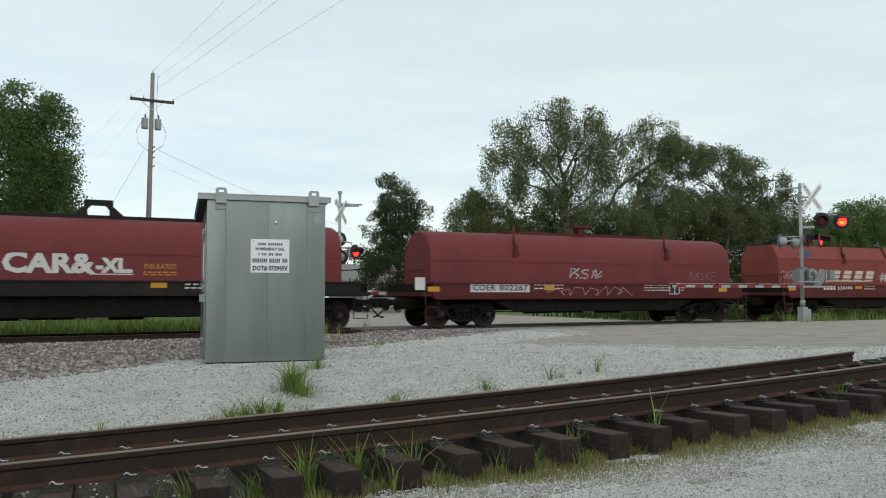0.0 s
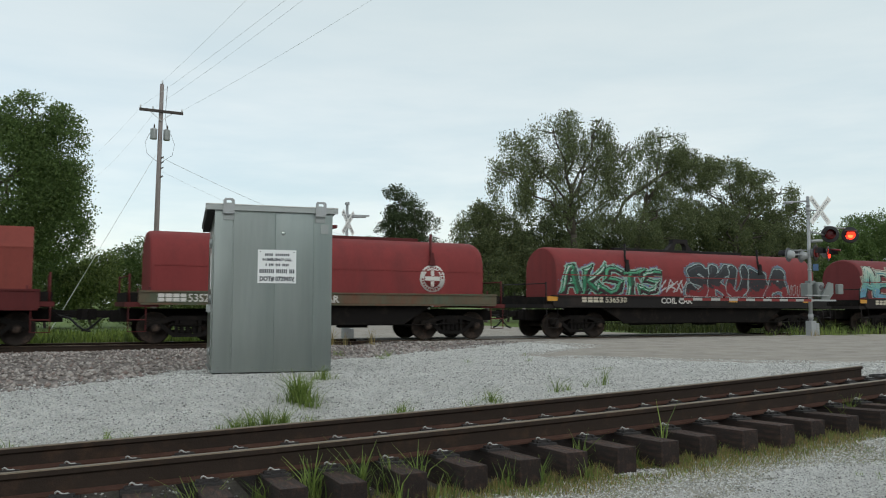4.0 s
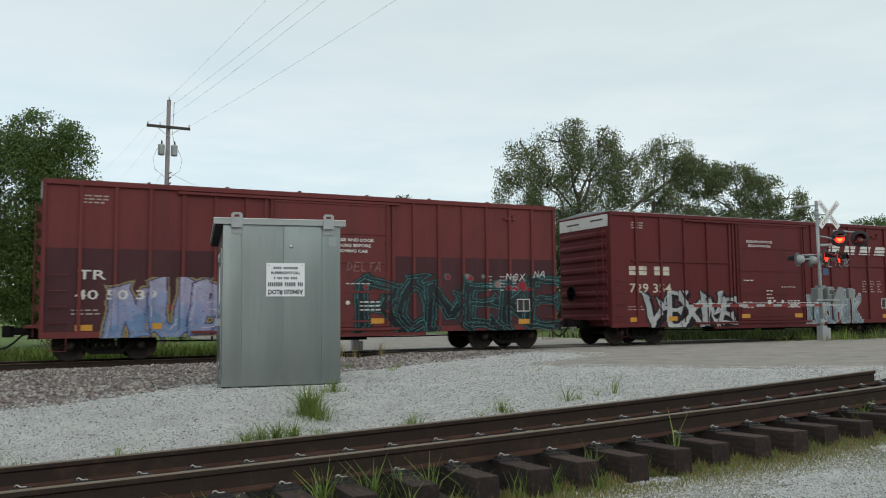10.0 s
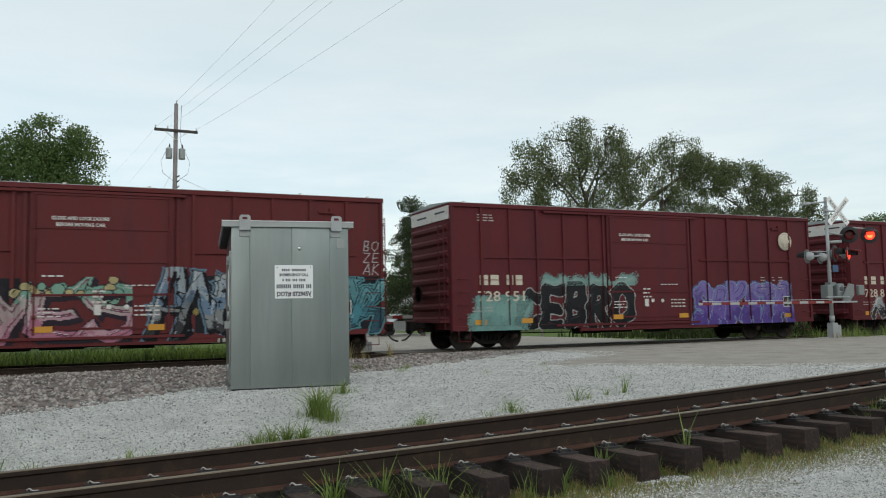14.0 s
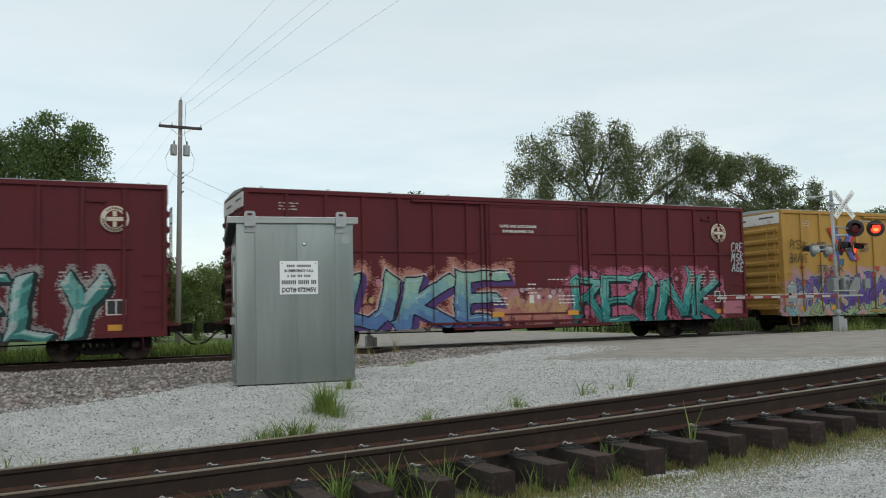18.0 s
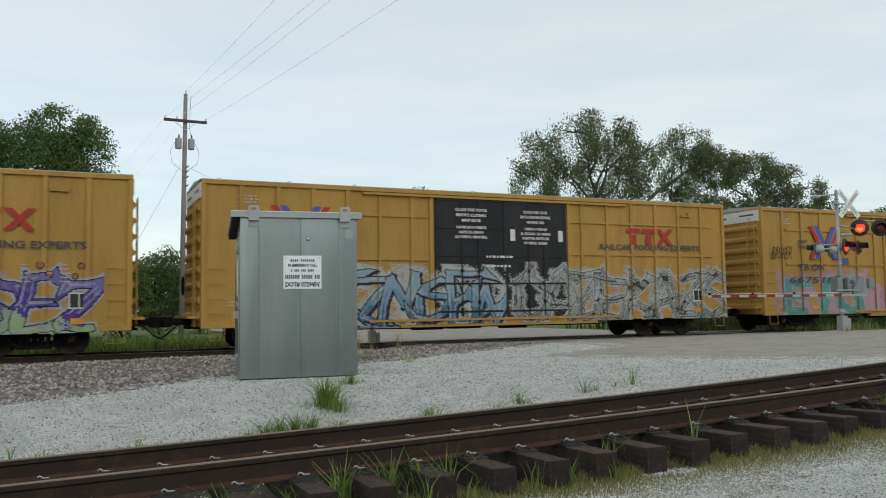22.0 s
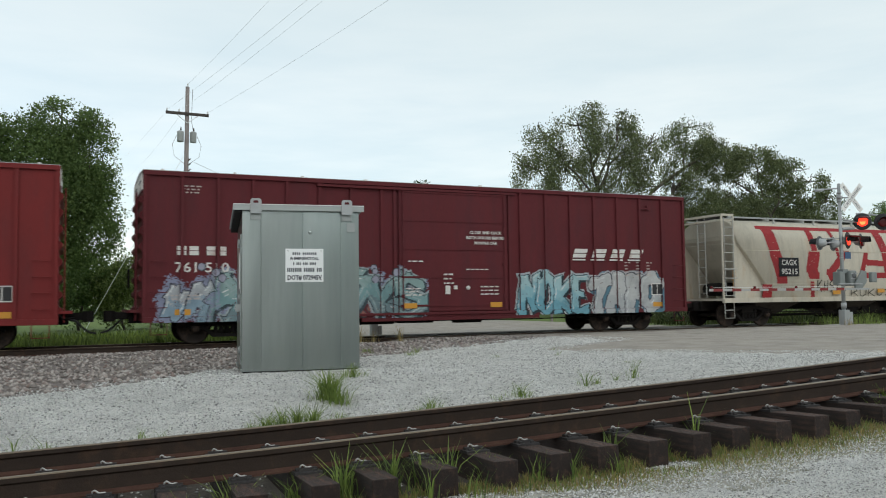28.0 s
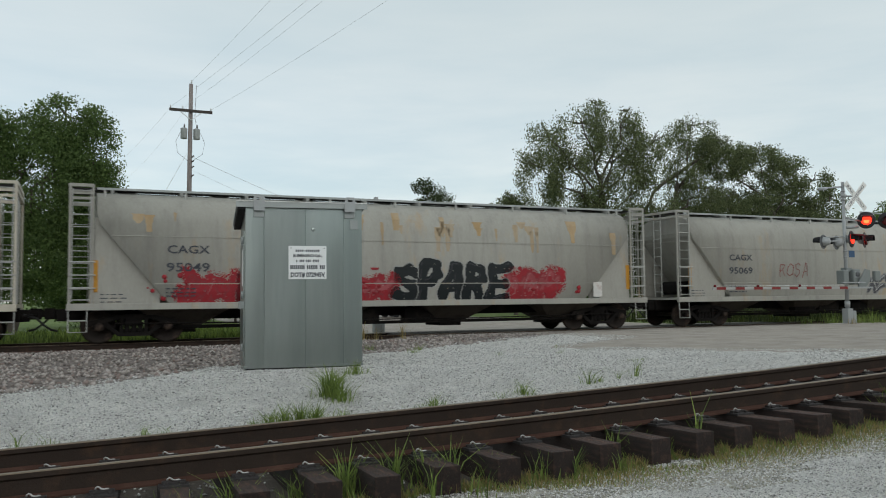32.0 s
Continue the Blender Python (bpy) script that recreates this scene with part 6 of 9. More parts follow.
def reporting(car, text, x0, x1, z0, z1, y, material, shear=0.0):
    """Car numbers, to a given width and height."""
    letters("car_number", text, (z1 - z0) / 0.70, x0, y - 0.006, z0, material, car, x1 - x0, shear=shear, fat=0.004)


def initials(car, groups, z0, z1, y, material):
    """Owner's initials as plain blocks."""
    for a, b in groups:
        h = (z1 - z0) * 0.46
        part("initial_block", boxes((a, b, y - 0.005, y, z0, z0 + h), (a, b, y - 0.005, y, z1 - h, z1)), material, car)


def ladder(bm, x0, x1, y, z0, z1, n, r=0.014):
    for k in range(n):
        z = z0 + (z1 - z0) * k / (n - 1)
        tube(bm, (x0, y, z), (x1, y, z), r, 5)
    for x in (x0, x1):
        tube(bm, (x, y, z0 - 0.05), (x, y, z1 + 0.05), r, 5)


# -- box cars --
def boxcar(s0, s1, h, paintwork, door, label, ribs, end_white=True, door_mat=None, double=False, rib_w=0.09, beams=(), inset=1.65, group="box cars"):
    half = (s1 - s0) / 2
    car = root("box_car", pose((s0 + s1) / 2, TRACK_Y, 0), label, "freight car", group)
    CARS.append((car, (s0 + s1) / 2))
    Y0, YR, YD = -1.55, -1.615, -1.63
    zb = 0.70
    dx0, dx1 = door
    for s, nm in ((-1, "side_wall"), (1, "side_wall")):
        bm = bmesh.new()
        ya, yb = (Y0, Y0 + 0.05) if s < 0 else (-Y0 - 0.05, -Y0)
        box(bm, -half, half, ya, yb, zb, h - 0.16)
        part(nm, bm, paintwork, car)
    xs = [x for x in np.linspace(-half + 0.06, half - 0.06, ribs) if not dx0 - 0.15 < x < dx1 + 0.15] + [dx0 - 0.12, dx1 + 0.12]
    for x in xs:
        part("side_post", boxes((x - rib_w / 2, x + rib_w / 2, YR, Y0, zb + 0.02, h - 0.16)), paintwork, car)
    for (bx0, bx1, bz) in beams:
        part("side_beam", boxes((bx0, bx1, YR + 0.012, Y0, bz - 0.035, bz + 0.035)), paintwork, car)
    for s in (-1, 1):
        y0, y1 = (YR - 0.01, Y0 + 0.05) if s < 0 else (-Y0 - 0.05, -YR + 0.01)
        part("top_chord", made(box, -half, half, y0, y1, h - 0.16, h - 0.03, 0.012), paintwork, car)
        part("side_sill", made(box, -half, half, y0 + 0.002, y1 - 0.002, zb - 0.05, zb + 0.10, 0.008), paintwork, car)
    part("sill_drop", boxes((dx0 - 1.2, dx1 + 1.2, YR, Y0 + 0.04, zb - 0.16, zb - 0.052)), paintwork, car)
    # ends with pressed horizontal ridges
    for s in (-1, 1):
        bm = bmesh.new()
        box(bm, min(s * half, s * (half - 0.05)), max(s * half, s * (half - 0.05)), -1.5, 1.5, zb, h - 0.02)
        e = part("end_wall", bm, paintwork, car)
        n = 8
        top = h - 0.72
        ridge = mesh_of(made(prism, [(0, -0.13), (s * 0.085, -0.04), (s * 0.085, 0.05), (0, 0.13)], "y", -1.42, 1.42), "end_ridge", paintwork)
        for k in range(n):
            shared("end_ridge", ridge, e, (s * half, 0, zb + 0.3 + (top - zb - 0.4) * k / (n - 1)))
        if end_white:
            part("end_plate", boxes((min(s * half, s * (half + 0.03)), max(s * half, s * (half + 0.03)), -1.5, 1.5, h - 0.55, h - 0.12)), M_letter, e, "white top plate with small lettering")
            bm = boxes((min(s * (half + 0.03), s * (half + 0.035)), max(s * (half + 0.03), s * (half + 0.035)), -1.25, -0.5, h - 0.32, h - 0.26),
                       (min(s * (half + 0.03), s * (half + 0.035)), max(s * (half + 0.03), s * (half + 0.035)), 0.2, 1.0, h - 0.36, h - 0.30))
            part("plate_lettering", bm, M_darkprint, e)
        bm = bmesh.new()
        xx = s * (half + 0.14)
        for k in range(9):
            z = zb + 0.15 + 0.42 * k
            if z < h - 0.5:
                tube(bm, (xx, -1.35, z), (xx, -0.95, z), 0.014, 5)
        for y in (-1.35, -0.95):
            tube(bm, (xx, y, zb), (xx, y, h - 0.6), 0.018, 5)
        box(bm, min(s * half, s * (half + 0.34)), max(s * half, s * (half + 0.34)), -1.45, 1.45, 0.93, 1.0)
        part("end_ladder", bm, paintwork, e)
    # brake wheel on the leading end
    bm = bmesh.new()
    lathe(bm, [(0.29, -0.02), (0.29, 0.02), (0.24, 0.02), (0.24, -0.02)], (-half - 0.22, 0.55, 1.9), (-1, 0, 0), 18)
    tube(bm, (-half - 0.22, 0.3, 1.9), (-half - 0.22, 0.8, 1.9), 0.02, 6)
    part("brake_wheel", bm, M_under, car)
    # roof: low ridge with panel seams
    bm = bmesh.new()
    prism(bm, [(-1.58, h - 0.05), (-1.58, h - 0.01), (0, h + 0.10), (1.58, h - 0.01), (1.58, h - 0.05)], "x", -half, half)
    roof = part("roof", bm, M_galv2 if end_white else paintwork, car)
    for x in np.linspace(-half + 0.5, half - 0.5, int(half * 1.1)):
        bm = bmesh.new()
        box(bm, x - 0.04, x + 0.04, -1.6, -1.5, h - 0.03, h + 0.025)
        prism(bm, [(-1.55, h), (0, h + 0.13), (1.55, h), (1.5, h - 0.02), (-1.5, h - 0.02)], "x", x - 0.03, x + 0.03)
        part("roof_seam", bm, M_letter if end_white else paintwork, roof)
    # doors
    dm = door_mat or paintwork
    leaves = [(dx0, dx1)] if not double else [(dx0, (dx0 + dx1) / 2 - 0.01), ((dx0 + dx1) / 2 + 0.01, dx1)]
    for a, b in leaves:
        d = part("door", made(box, a, b, YD, Y0, zb + 0.12, h - 0.24, 0.012), dm, car, "" if dm is paintwork else "black door with white lettering")
        nb = 5
        for k in range(nb):
            z = zb + 0.3 + (h - 0.6 - zb) * k / (nb - 1)
            part("door_beam", boxes((a + 0.05, b - 0.05, YD - 0.022, YD, z - 0.03, z + 0.03)), dm, d)
        for x in ((a + 0.12, b - 0.12) if not double else ((a + b) / 2 - 0.3, (a + b) / 2 + 0.3)):
            bm = bmesh.new()
            tube(bm, (x, YD - 0.035, zb + 0.15), (x, YD - 0.035, h - 0.3), 0.02, 6)
            for z in (1.3, 2.3, 3.4):
                box(bm, x - 0.05, x + 0.05, YD - 0.05, YD, z - 0.05, z + 0.05)
            part("lock_rod", bm, dm, d)
    part("door_track", boxes((dx0 - (2.6 if not double else 2.4), dx1 + 0.3 + (0 if not double else 2.2), YD - 0.05, Y0, h - 0.26, h - 0.19)), paintwork, car)
    part("door_track", boxes((dx0 - 2.2, dx1 + (0.3 if not double else 2.2), YD - 0.05, Y0, zb + 0.02, zb + 0.09)), paintwork, car)
    # grab irons and corner steps
    for x in (-half + 0.22, half - 0.62):
        for k in range(4):
            z = 1.05 + 0.42 * k
            part("grab_iron", made(pipe, [(x, YR, z), (x, YR - 0.05, z), (x + 0.42, YR - 0.05, z), (x + 0.42, YR, z)], 0.013, 5), paintwork, car)
        part("corner_step", made(pipe, [(x, YR, 0.68), (x, YR - 0.02, 0.32), (x + 0.42, YR - 0.02, 0.32), (x + 0.42, YR, 0.68)], 0.016, 5), paintwork, car)
    part("placard_board", boxes((half - 2.05, half - 1.6, YR - 0.01, Y0, h - 0.55, h - 0.48), (half - 1.72, half - 1.6, YR - 0.03, Y0, h - 0.56, h - 0.40)), paintwork, car)
    running_gear(car, half, inset)
    xs_r = sorted(xs)

    def dep(x, z):
        if dx0 < x < dx1:
            return YD - 0.001
        for q in xs_r:
            if abs(x - q) < rib_w / 2 + 0.02:
                return YR - 0.001
        return Y0
    return car, (lambda x, z: YR - 0.012 if z < zb + 0.10 else dep(x, z), True, lambda z: z < zb + 0.10), half


def data_panel(car, x, z, y):
    p = part("data_panel", boxes((x, x + 0.5, y - 0.006, y, z, z + 0.42)), M_letter, car, "framed black data stencil")
    part("panel_field", boxes((x + 0.03, x + 0.235, y - 0.010, y - 0.006, z + 0.03, z + 0.39), (x + 0.265, x + 0.47, y - 0.010, y - 0.006, z + 0.03, z + 0.39)), M_black, p)


def tabs(car, y, *places):
    for x, z in places:
        part("reflector", boxes((x, x + 0.42, y - 0.008, y, z, z + 0.16)), M_tab, car, "yellow reflective strip")


YL = -1.556
WHITE, BLACKP, TEALP = (0.62, 0.62, 0.62), (0.02, 0.02, 0.024), (0.06, 0.34, 0.33)


def small_print(car, half, seed, y=YL):
    stencil_rows(car, -half + 0.75, -half + 1.5, 1.40, 2, 0.10, y, M_faint, seed, 0.04)
    for q in (0.0, 0.5, 0.95):
        stencil_rows(car, half - 2.7 + q, half - 2.45 + q, 2.42, 5, 0.11, y, M_faint, seed + 1, 0.045)
    data_panel(car, half - 1.55, 1.25, y)
    stencil_rows(car, -half + 1.0, -half + 1.6, 4.45, 3, 0.09, y, M_faint, seed + 2, 0.045)
    tabs(car, y, (-half + 0.85, 0.84), (half - 1.5, 0.84), (-0.3, 0.82), (-half + 2.6, 0.86))


def notice(car, x, z, lines, size, y, width, pitch=1.35):
    """Door notice in white capitals, line under line, centred on x."""
    longest = max(len(t) for t in lines)
    for k, t in enumerate(lines):
        letters("notice_lettering", t, size, x, y - 0.004, z - k * size * pitch, M_letter, car, width * len(t) / longest, align="CENTER", fat=0.004)


def door_print(car, x0, x1, y=-1.655, lines=("CLOSE AND LOCK DOORS", "BEFORE MOVING CAR"), at=None):
    nx, nz = at or (x0 + 1.2, 3.86)
    notice(car, nx, nz, lines, 0.125, y, 1.4)
    stencil_rows(car, x0 + 1.5, x0 + 1.9, 2.0, 3, 0.14, y, M_letter, 12, 0.06)
    stencil_rows(car, x0 + 0.3, x0 + 0.9, 2.4, 1, 0.14, y, M_letter, 13, 0.05)
    stencil_rows(car, x1 - 1.0, x1 - 0.35, 1.6, 3, 0.12, y, M_letter, 14, 0.05)
    stencil_rows(car, x0 + 0.2, x0 + 0.75, 1.55, 3, 0.10, y, M_letter, 15, 0.045)
    stencil_rows(car, x0 + 2.3, x0 + 3.1, 2.15, 1, 0.10, y, M_letter, 16, 0.04)
    part("notice_card", boxes((x0 + 1.55, x0 + 1.72, y - 0.004, y, 1.35, 1.62), (x0 + 1.85, x0 + 1.97, y - 0.004, y, 1.5, 1.62)), M_letter, car, "small white paper card")
    bm = bmesh.new()
    lathe(bm, [(0.07, 0), (0.07, 0.004), (0.01, 0.005)], (x0 + 2.35, y, 1.55), (0, -1, 0), 12)
    part("round_stencil", bm, M_letter, car)
    tabs(car, y, (x0 + 0.15, 0.92), (x1 - 0.65, 0.92))


def red_boxes():
    # b1: patched panels, older paint
    c, dep, hf = boxcar(107.34, 123.2, 4.85, M_red1, (-1.95, 1.8), "weathered red box car with blue and teal graffiti", 19, False)
    part("paint_patch", boxes((-hf + 0.02, -2.15, -1.5528, -1.548, 0.82, 3.02)), M_patch, c, "darker repainted band")
    part("paint_patch", boxes((2.0, hf - 0.02, -1.5528, -1.548, 0.82, 3.0)), M_patch, c, "darker repainted band")
    part("end_plate", boxes((-hf - 0.03, -hf, -1.5, 1.5, 4.3, 4.75)), M_galv2, c, "grey steel end plate")
    reporting(c, "TR", -7.05, -6.35, 2.2, 2.45, YL - 0.004, M_letter)
    reporting(c, "40 50 39", -7.1, -5.05, 1.67, 1.92, YL - 0.004, M_letter)
    graffiti(c, -6.3, -2.15, 0.64, 2.12, "NUBS", [(0.17, 0.27, 0.44), (0.27, 0.31, 0.48), (0.36, 0.35, 0.47)], (0.09, 0.07, 0.15), None, dep, 3, fat=0.24, rim=0.035, sharp=True, flick=0.2, over=1.16, wild=0.12, outer=(0.30, 0.25, 0.12), inner=(0.34, 0.28, 0.40), shine=(0.48, 0.50, 0.56), dots=(((0.32, 0.03, 0.05), 3, 0.06, 0.12, 1.3, 1.8),))
    graffiti(c, 0.7, 8.0 - 0.15, 0.64, 2.25, "ROMEKE", [(0.02, 0.022, 0.026), (0.03, 0.036, 0.04)], (0.05, 0.165, 0.16), (0.03, 0.034, 0.036), dep, 4, fat=0.18, rim=0.026, cloud=0.07, sharp=True, flick=0.8, over=1.32, wild=0.26, inner=(0.045, 0.12, 0.12), shine=(0.08, 0.24, 0.24), dots=(((0.30, 0.025, 0.04), 9, 0.05, 0.16, 1.9, 2.4), ((0.30, 0.20, 0.20), 5, 0.05, 0.12, 2.0, 2.5)))
    tag_lines(c, 5.9, 6.7, 2.28, 2.5, WHITE, YL - 0.06, "NOX", 5)
    tag_lines(c, 0.35, 1.5, 2.52, 2.78, (0.28, 0.16, 0.15), -1.655, "DELTA", 6)
    tag_lines(c, 7.0, 7.5, 2.4, 2.6, WHITE, YL - 0.06, "NA", 7)
    small_print(c, hf, 21)
    door_print(c, -1.95, 1.8, lines=("CLOSE AND LOCK", "DOORS BEFORE", "MOVING CAR"), at=(0.55, 3.42))
    # b2
    bms = [(-7.0, -2.3, 3.05), (2.3, 7.0, 3.05)]
    c, dep, hf = boxcar(125.5, 141.4, 4.83, M_red2, (-1.95, 1.7), "dark red box car with black and white graffiti", 15, beams=bms)
    bars4(c, 3.2, 7.0, 3.62, 3.88, YL - 0.05, M_letter)
    initials(c, ((-7.1, -6.75), (-6.65, -6.3), (-5.95, -5.65), (-5.55, -5.25)), 2.53, 2.85, YL, M_cream)
    reporting(c, "729 354", -7.12, -5.2, 1.9, 2.22, YL, M_cream)
    graffiti(c, -6.55, -2.15, 0.62, 1.80, "VEXWE", [(0.48, 0.48, 0.48), (0.40, 0.41, 0.42)], (0.016, 0.016, 0.02), None, dep, 8, fat=0.155, rim=0.032, sharp=True, flick=0.95, over=1.5, wild=0.30, block=5, outer=(0.03, 0.026, 0.026), shine=(0.58, 0.58, 0.57))
    graffiti(c, 1.85, 5.0, 0.64, 1.95, "NUSHIK", [(0.26, 0.31, 0.35), (0.36, 0.41, 0.43), (0.42, 0.46, 0.46)], (0.05, 0.08, 0.10), None, dep, 9, fat=0.19, rim=0.026, sharp=True, flick=0.3, over=1.2, wild=0.16, outer=(0.44, 0.47, 0.46), inner=(0.12, 0.20, 0.27), shine=(0.54, 0.57, 0.57))
    tag_lines(c, 2.5, 4.4, 3.0, 3.45, (0.30, 0.38, 0.40), YL - 0.06, "WaLILx", 10)
    tag_lines(c, 7.0, 7.7, 2.75, 3.7, (0.42, 0.40, 0.39), YL - 0.06, "ULN", 12, 0.02)
    small_print(c, hf, 31)
    door_print(c, -1.95, 1.7)
    # b3: black field with large pieces
    c, dep, hf = boxcar(143.8, 159.6, 4.83, M_red2, (-1.85, 1.7), "dark red box car with large colourful graffiti mural", 15, beams=bms)
    part("black_field", boxes((-hf + 0.6, -2.05, -1.5528, -1.548, 0.80, 2.32)), paint(*BLACKP), c, "black painted lower field")
    part("black_field", boxes((1.9, hf - 0.02, -1.5528, -1.548, 0.80, 2.40)), paint(*BLACKP), c, "black painted lower field")
    bars4(c, 3.25, 7.0, 3.58, 3.85, YL - 0.05, M_letter)
    initials(c, ((-6.95, -6.6), (-6.5, -6.15), (-5.8, -5.5), (-5.4, -5.1)), 2.52, 2.84, YL, M_cream)
    reporting(c, "729 171", -6.98, -5.2, 1.93, 2.26, YL - 0.003, M_cream)
    graffiti(c, -6.1, -4.5, 0.64, 1.42, "aa", [(0.045, 0.055, 0.19), (0.07, 0.085, 0.25)], (0.02, 0.02, 0.05), (0.03, 0.035, 0.09), dep, 13, fat=0.34, rim=0.03, cloud=0.2, shine=(0.13, 0.15, 0.34), dots=(((0.45, 0.37, 0.18), 12, 0.05, 0.12, 0.9, 1.5),))
    graffiti(c, -6.15, -4.3, 1.5, 2.2, "O", [(0.13, 0.03, 0.04), (0.17, 0.04, 0.05)], (0.03, 0.02, 0.03), None, dep, 131, fat=0.3, rim=0.03, shine=(0.28, 0.22, 0.22), dots=(((0.45, 0.37, 0.18), 10, 0.04, 0.10, 1.5, 2.2),))
    graffiti(c, -4.25, 0.5, 0.62, 2.2, "EYES", [(0.42, 0.17, 0.24), (0.47, 0.29, 0.33), (0.43, 0.35, 0.34), (0.19, 0.36, 0.28)], (0.03, 0.022, 0.03), None, dep, 14, fat=0.20, rim=0.032, sharp=True, flick=0.6, over=1.42, wild=0.28, block=4, inner=(0.16, 0.06, 0.09), shine=(0.58, 0.52, 0.52), dots=(((0.46, 0.39, 0.20), 18, 0.07, 0.16, 1.85, 2.32), ((0.20, 0.36, 0.28), 10, 0.06, 0.16, 1.75, 2.15)))
    graffiti(c, 0.95, 5.4, 0.62, 2.5, "ANEZx", [(0.05, 0.05, 0.055), (0.24, 0.25, 0.25), (0.15, 0.22, 0.31), (0.32, 0.37, 0.40)], (0.012, 0.012, 0.015), None, dep, 15, fat=0.13, rim=0.03, sharp=True, flick=0.6, wild=0.36, over=1.45, cuts=0.10, block=3, outer=(0.13, 0.21, 0.28), shine=(0.46, 0.49, 0.50), dots=(((0.36, 0.40, 0.40), 14, 0.03, 0.08, 0.8, 2.4), ((0.30, 0.24, 0.08), 4, 0.06, 0.1, 1.0, 1.8)))
    graffiti(c, 5.3, 7.75, 0.64, 2.25, "EOa", [(0.04, 0.10, 0.14), (0.07, 0.22, 0.27), (0.12, 0.30, 0.33)], (0.012, 0.02, 0.022), None, dep, 151, fat=0.17, rim=0.03, sharp=True, flick=0.5, wild=0.26, over=1.3, outer=(0.10, 0.26, 0.29), inner=(0.03, 0.07, 0.09), shine=(0.28, 0.42, 0.44))
    graffiti(c, -7.8, -7.0, 2.45, 3.35, "O", [(0.16, 0.26, 0.52)], (0.16, 0.26, 0.52), (0.22, 0.36, 0.55), dep, 16, fat=0.3, rim=0.03, cloud=0.12, sharp=True, flick=1.0, shine=(0.30, 0.40, 0.60))
    for k, w in enumerate(("MOST", "FRESH")):
        tag_lines(c, -7.72, -7.08, 2.95 - 0.32 * k, 3.17 - 0.32 * k, (0.10, 0.05, 0.26), YL - 0.07, w, 160 + k, 0.018)
    [tag_lines(c, 7.2, 7.75, 2.45 + 0.36 * k, 2.75 + 0.36 * k, (0.42, 0.38, 0.38), YL - 0.06, w, 17 + k) for k, w in enumerate(("AK", "ZE", "BO"))]
    small_print(c, hf, 41)
    door_print(c, -1.85, 1.7)
    # b4
    c, dep, hf = boxcar(161.9, 178, 4.83, M_red3, (-1.95, 1.8), "dark red box car with black and purple graffiti", 16, beams=bms)
    roundel(c, 6.7, 3.83, 0.36, YL - 0.05, M_cream, M_cream)
    initials(c, ((-7.0, -6.7), (-6.6, -6.3), (-6.0, -5.75), (-5.65, -5.4)), 2.13, 2.46, YL, M_cream)
    reporting(c, "728 951", -7.1, -5.35, 1.6, 1.93, YL - 0.003, M_cream)
    graffiti(c, -7.1, -5.35, 0.64, 1.45, "aw", [(0.16, 0.30, 0.28), (0.20, 0.35, 0.32)], (0.17, 0.31, 0.29), (0.17, 0.32, 0.29), dep, 18, fat=0.42, cloud=0.2, shine=(0.20, 0.34, 0.32))
    graffiti(c, -4.5, -0.9, 2.1, 2.32, "www", [(0.17, 0.30, 0.28), (0.24, 0.36, 0.33)], (0.20, 0.32, 0.30), (0.18, 0.31, 0.29), dep, 181, fat=0.3, cloud=0.16, shine=(0.36, 0.42, 0.36))
    graffiti(c, -5.65, -0.95, 0.64, 2.08, "CEBRO", [(0.014, 0.014, 0.016), (0.02, 0.02, 0.022)], (0.38, 0.40, 0.39), None, dep, 19, fat=0.175, rim=0.034, over=1.05, wild=0.07, shine=(0.05, 0.05, 0.055))
    graffiti(c, 1.95, 6.8, 0.64, 2.05, "SAKATA", [(0.10, 0.06, 0.27), (0.15, 0.10, 0.34), (0.20, 0.16, 0.40)], (0.25, 0.33, 0.50), (0.10, 0.15, 0.30), dep, 20, fat=0.25, rim=0.032, cloud=0.06, wild=0.10, over=1.12, shine=(0.24, 0.22, 0.42), inner=(0.08, 0.05, 0.20))
    small_print(c, hf, 51)
    door_print(c, -1.95, 1.8)
    # b5
    c, dep, hf = boxcar(180.3, 196.1, 4.83, M_red3, (-1.9, 1.8), "dark red box car with white and black graffiti", 16, beams=bms)
    roundel(c, 6.55, 3.83, 0.36, YL - 0.05, M_cream, M_red3)
    initials(c, ((-7.0, -6.7), (-6.6, -6.3), (-6.0, -5.75), (-5.65, -5.4)), 2.13, 2.46, YL, M_cream)
    reporting(c, "728 826", -7.05, -5.3, 1.6, 1.93, YL - 0.003, M_cream)
    graffiti(c, -6.6, -1.95, 0.64, 1.8, "xEaWS", [(0.03, 0.03, 0.035), (0.30, 0.32, 0.32)], (0.40, 0.40, 0.39), (0.18, 0.16, 0.16), dep, 22, fat=0.18, rim=0.03, sharp=True, flick=0.6, over=1.3, wild=0.25, cloud=0.06)
    graffiti(c, 1.8, 6.25, 0.62, 2.3, "EELY", [(0.05, 0.19, 0.18), (0.10, 0.31, 0.29), (0.17, 0.38, 0.35), (0.36, 0.46, 0.45)], (0.02, 0.03, 0.03), (0.29, 0.26, 0.26), dep, 23, fat=0.20, rim=0.04, cloud=0.16, sharp=True, over=1.12, wild=0.10, slant=0.14, facet=True, block=3, shine=(0.44, 0.53, 0.52))
    small_print(c, hf, 61)
    door_print(c, -1.9, 1.8)
    # b6: long car, two big pieces in pink clouds
    c, dep, hf = boxcar(198.2, 217.2, 4.86, M_red3, (-1.7, 2.0), "long dark red box car with pink and teal graffiti", 17, beams=[(-8.6, -2.1, 3.05), (2.4, 8.9, 3.05)], inset=2.35)
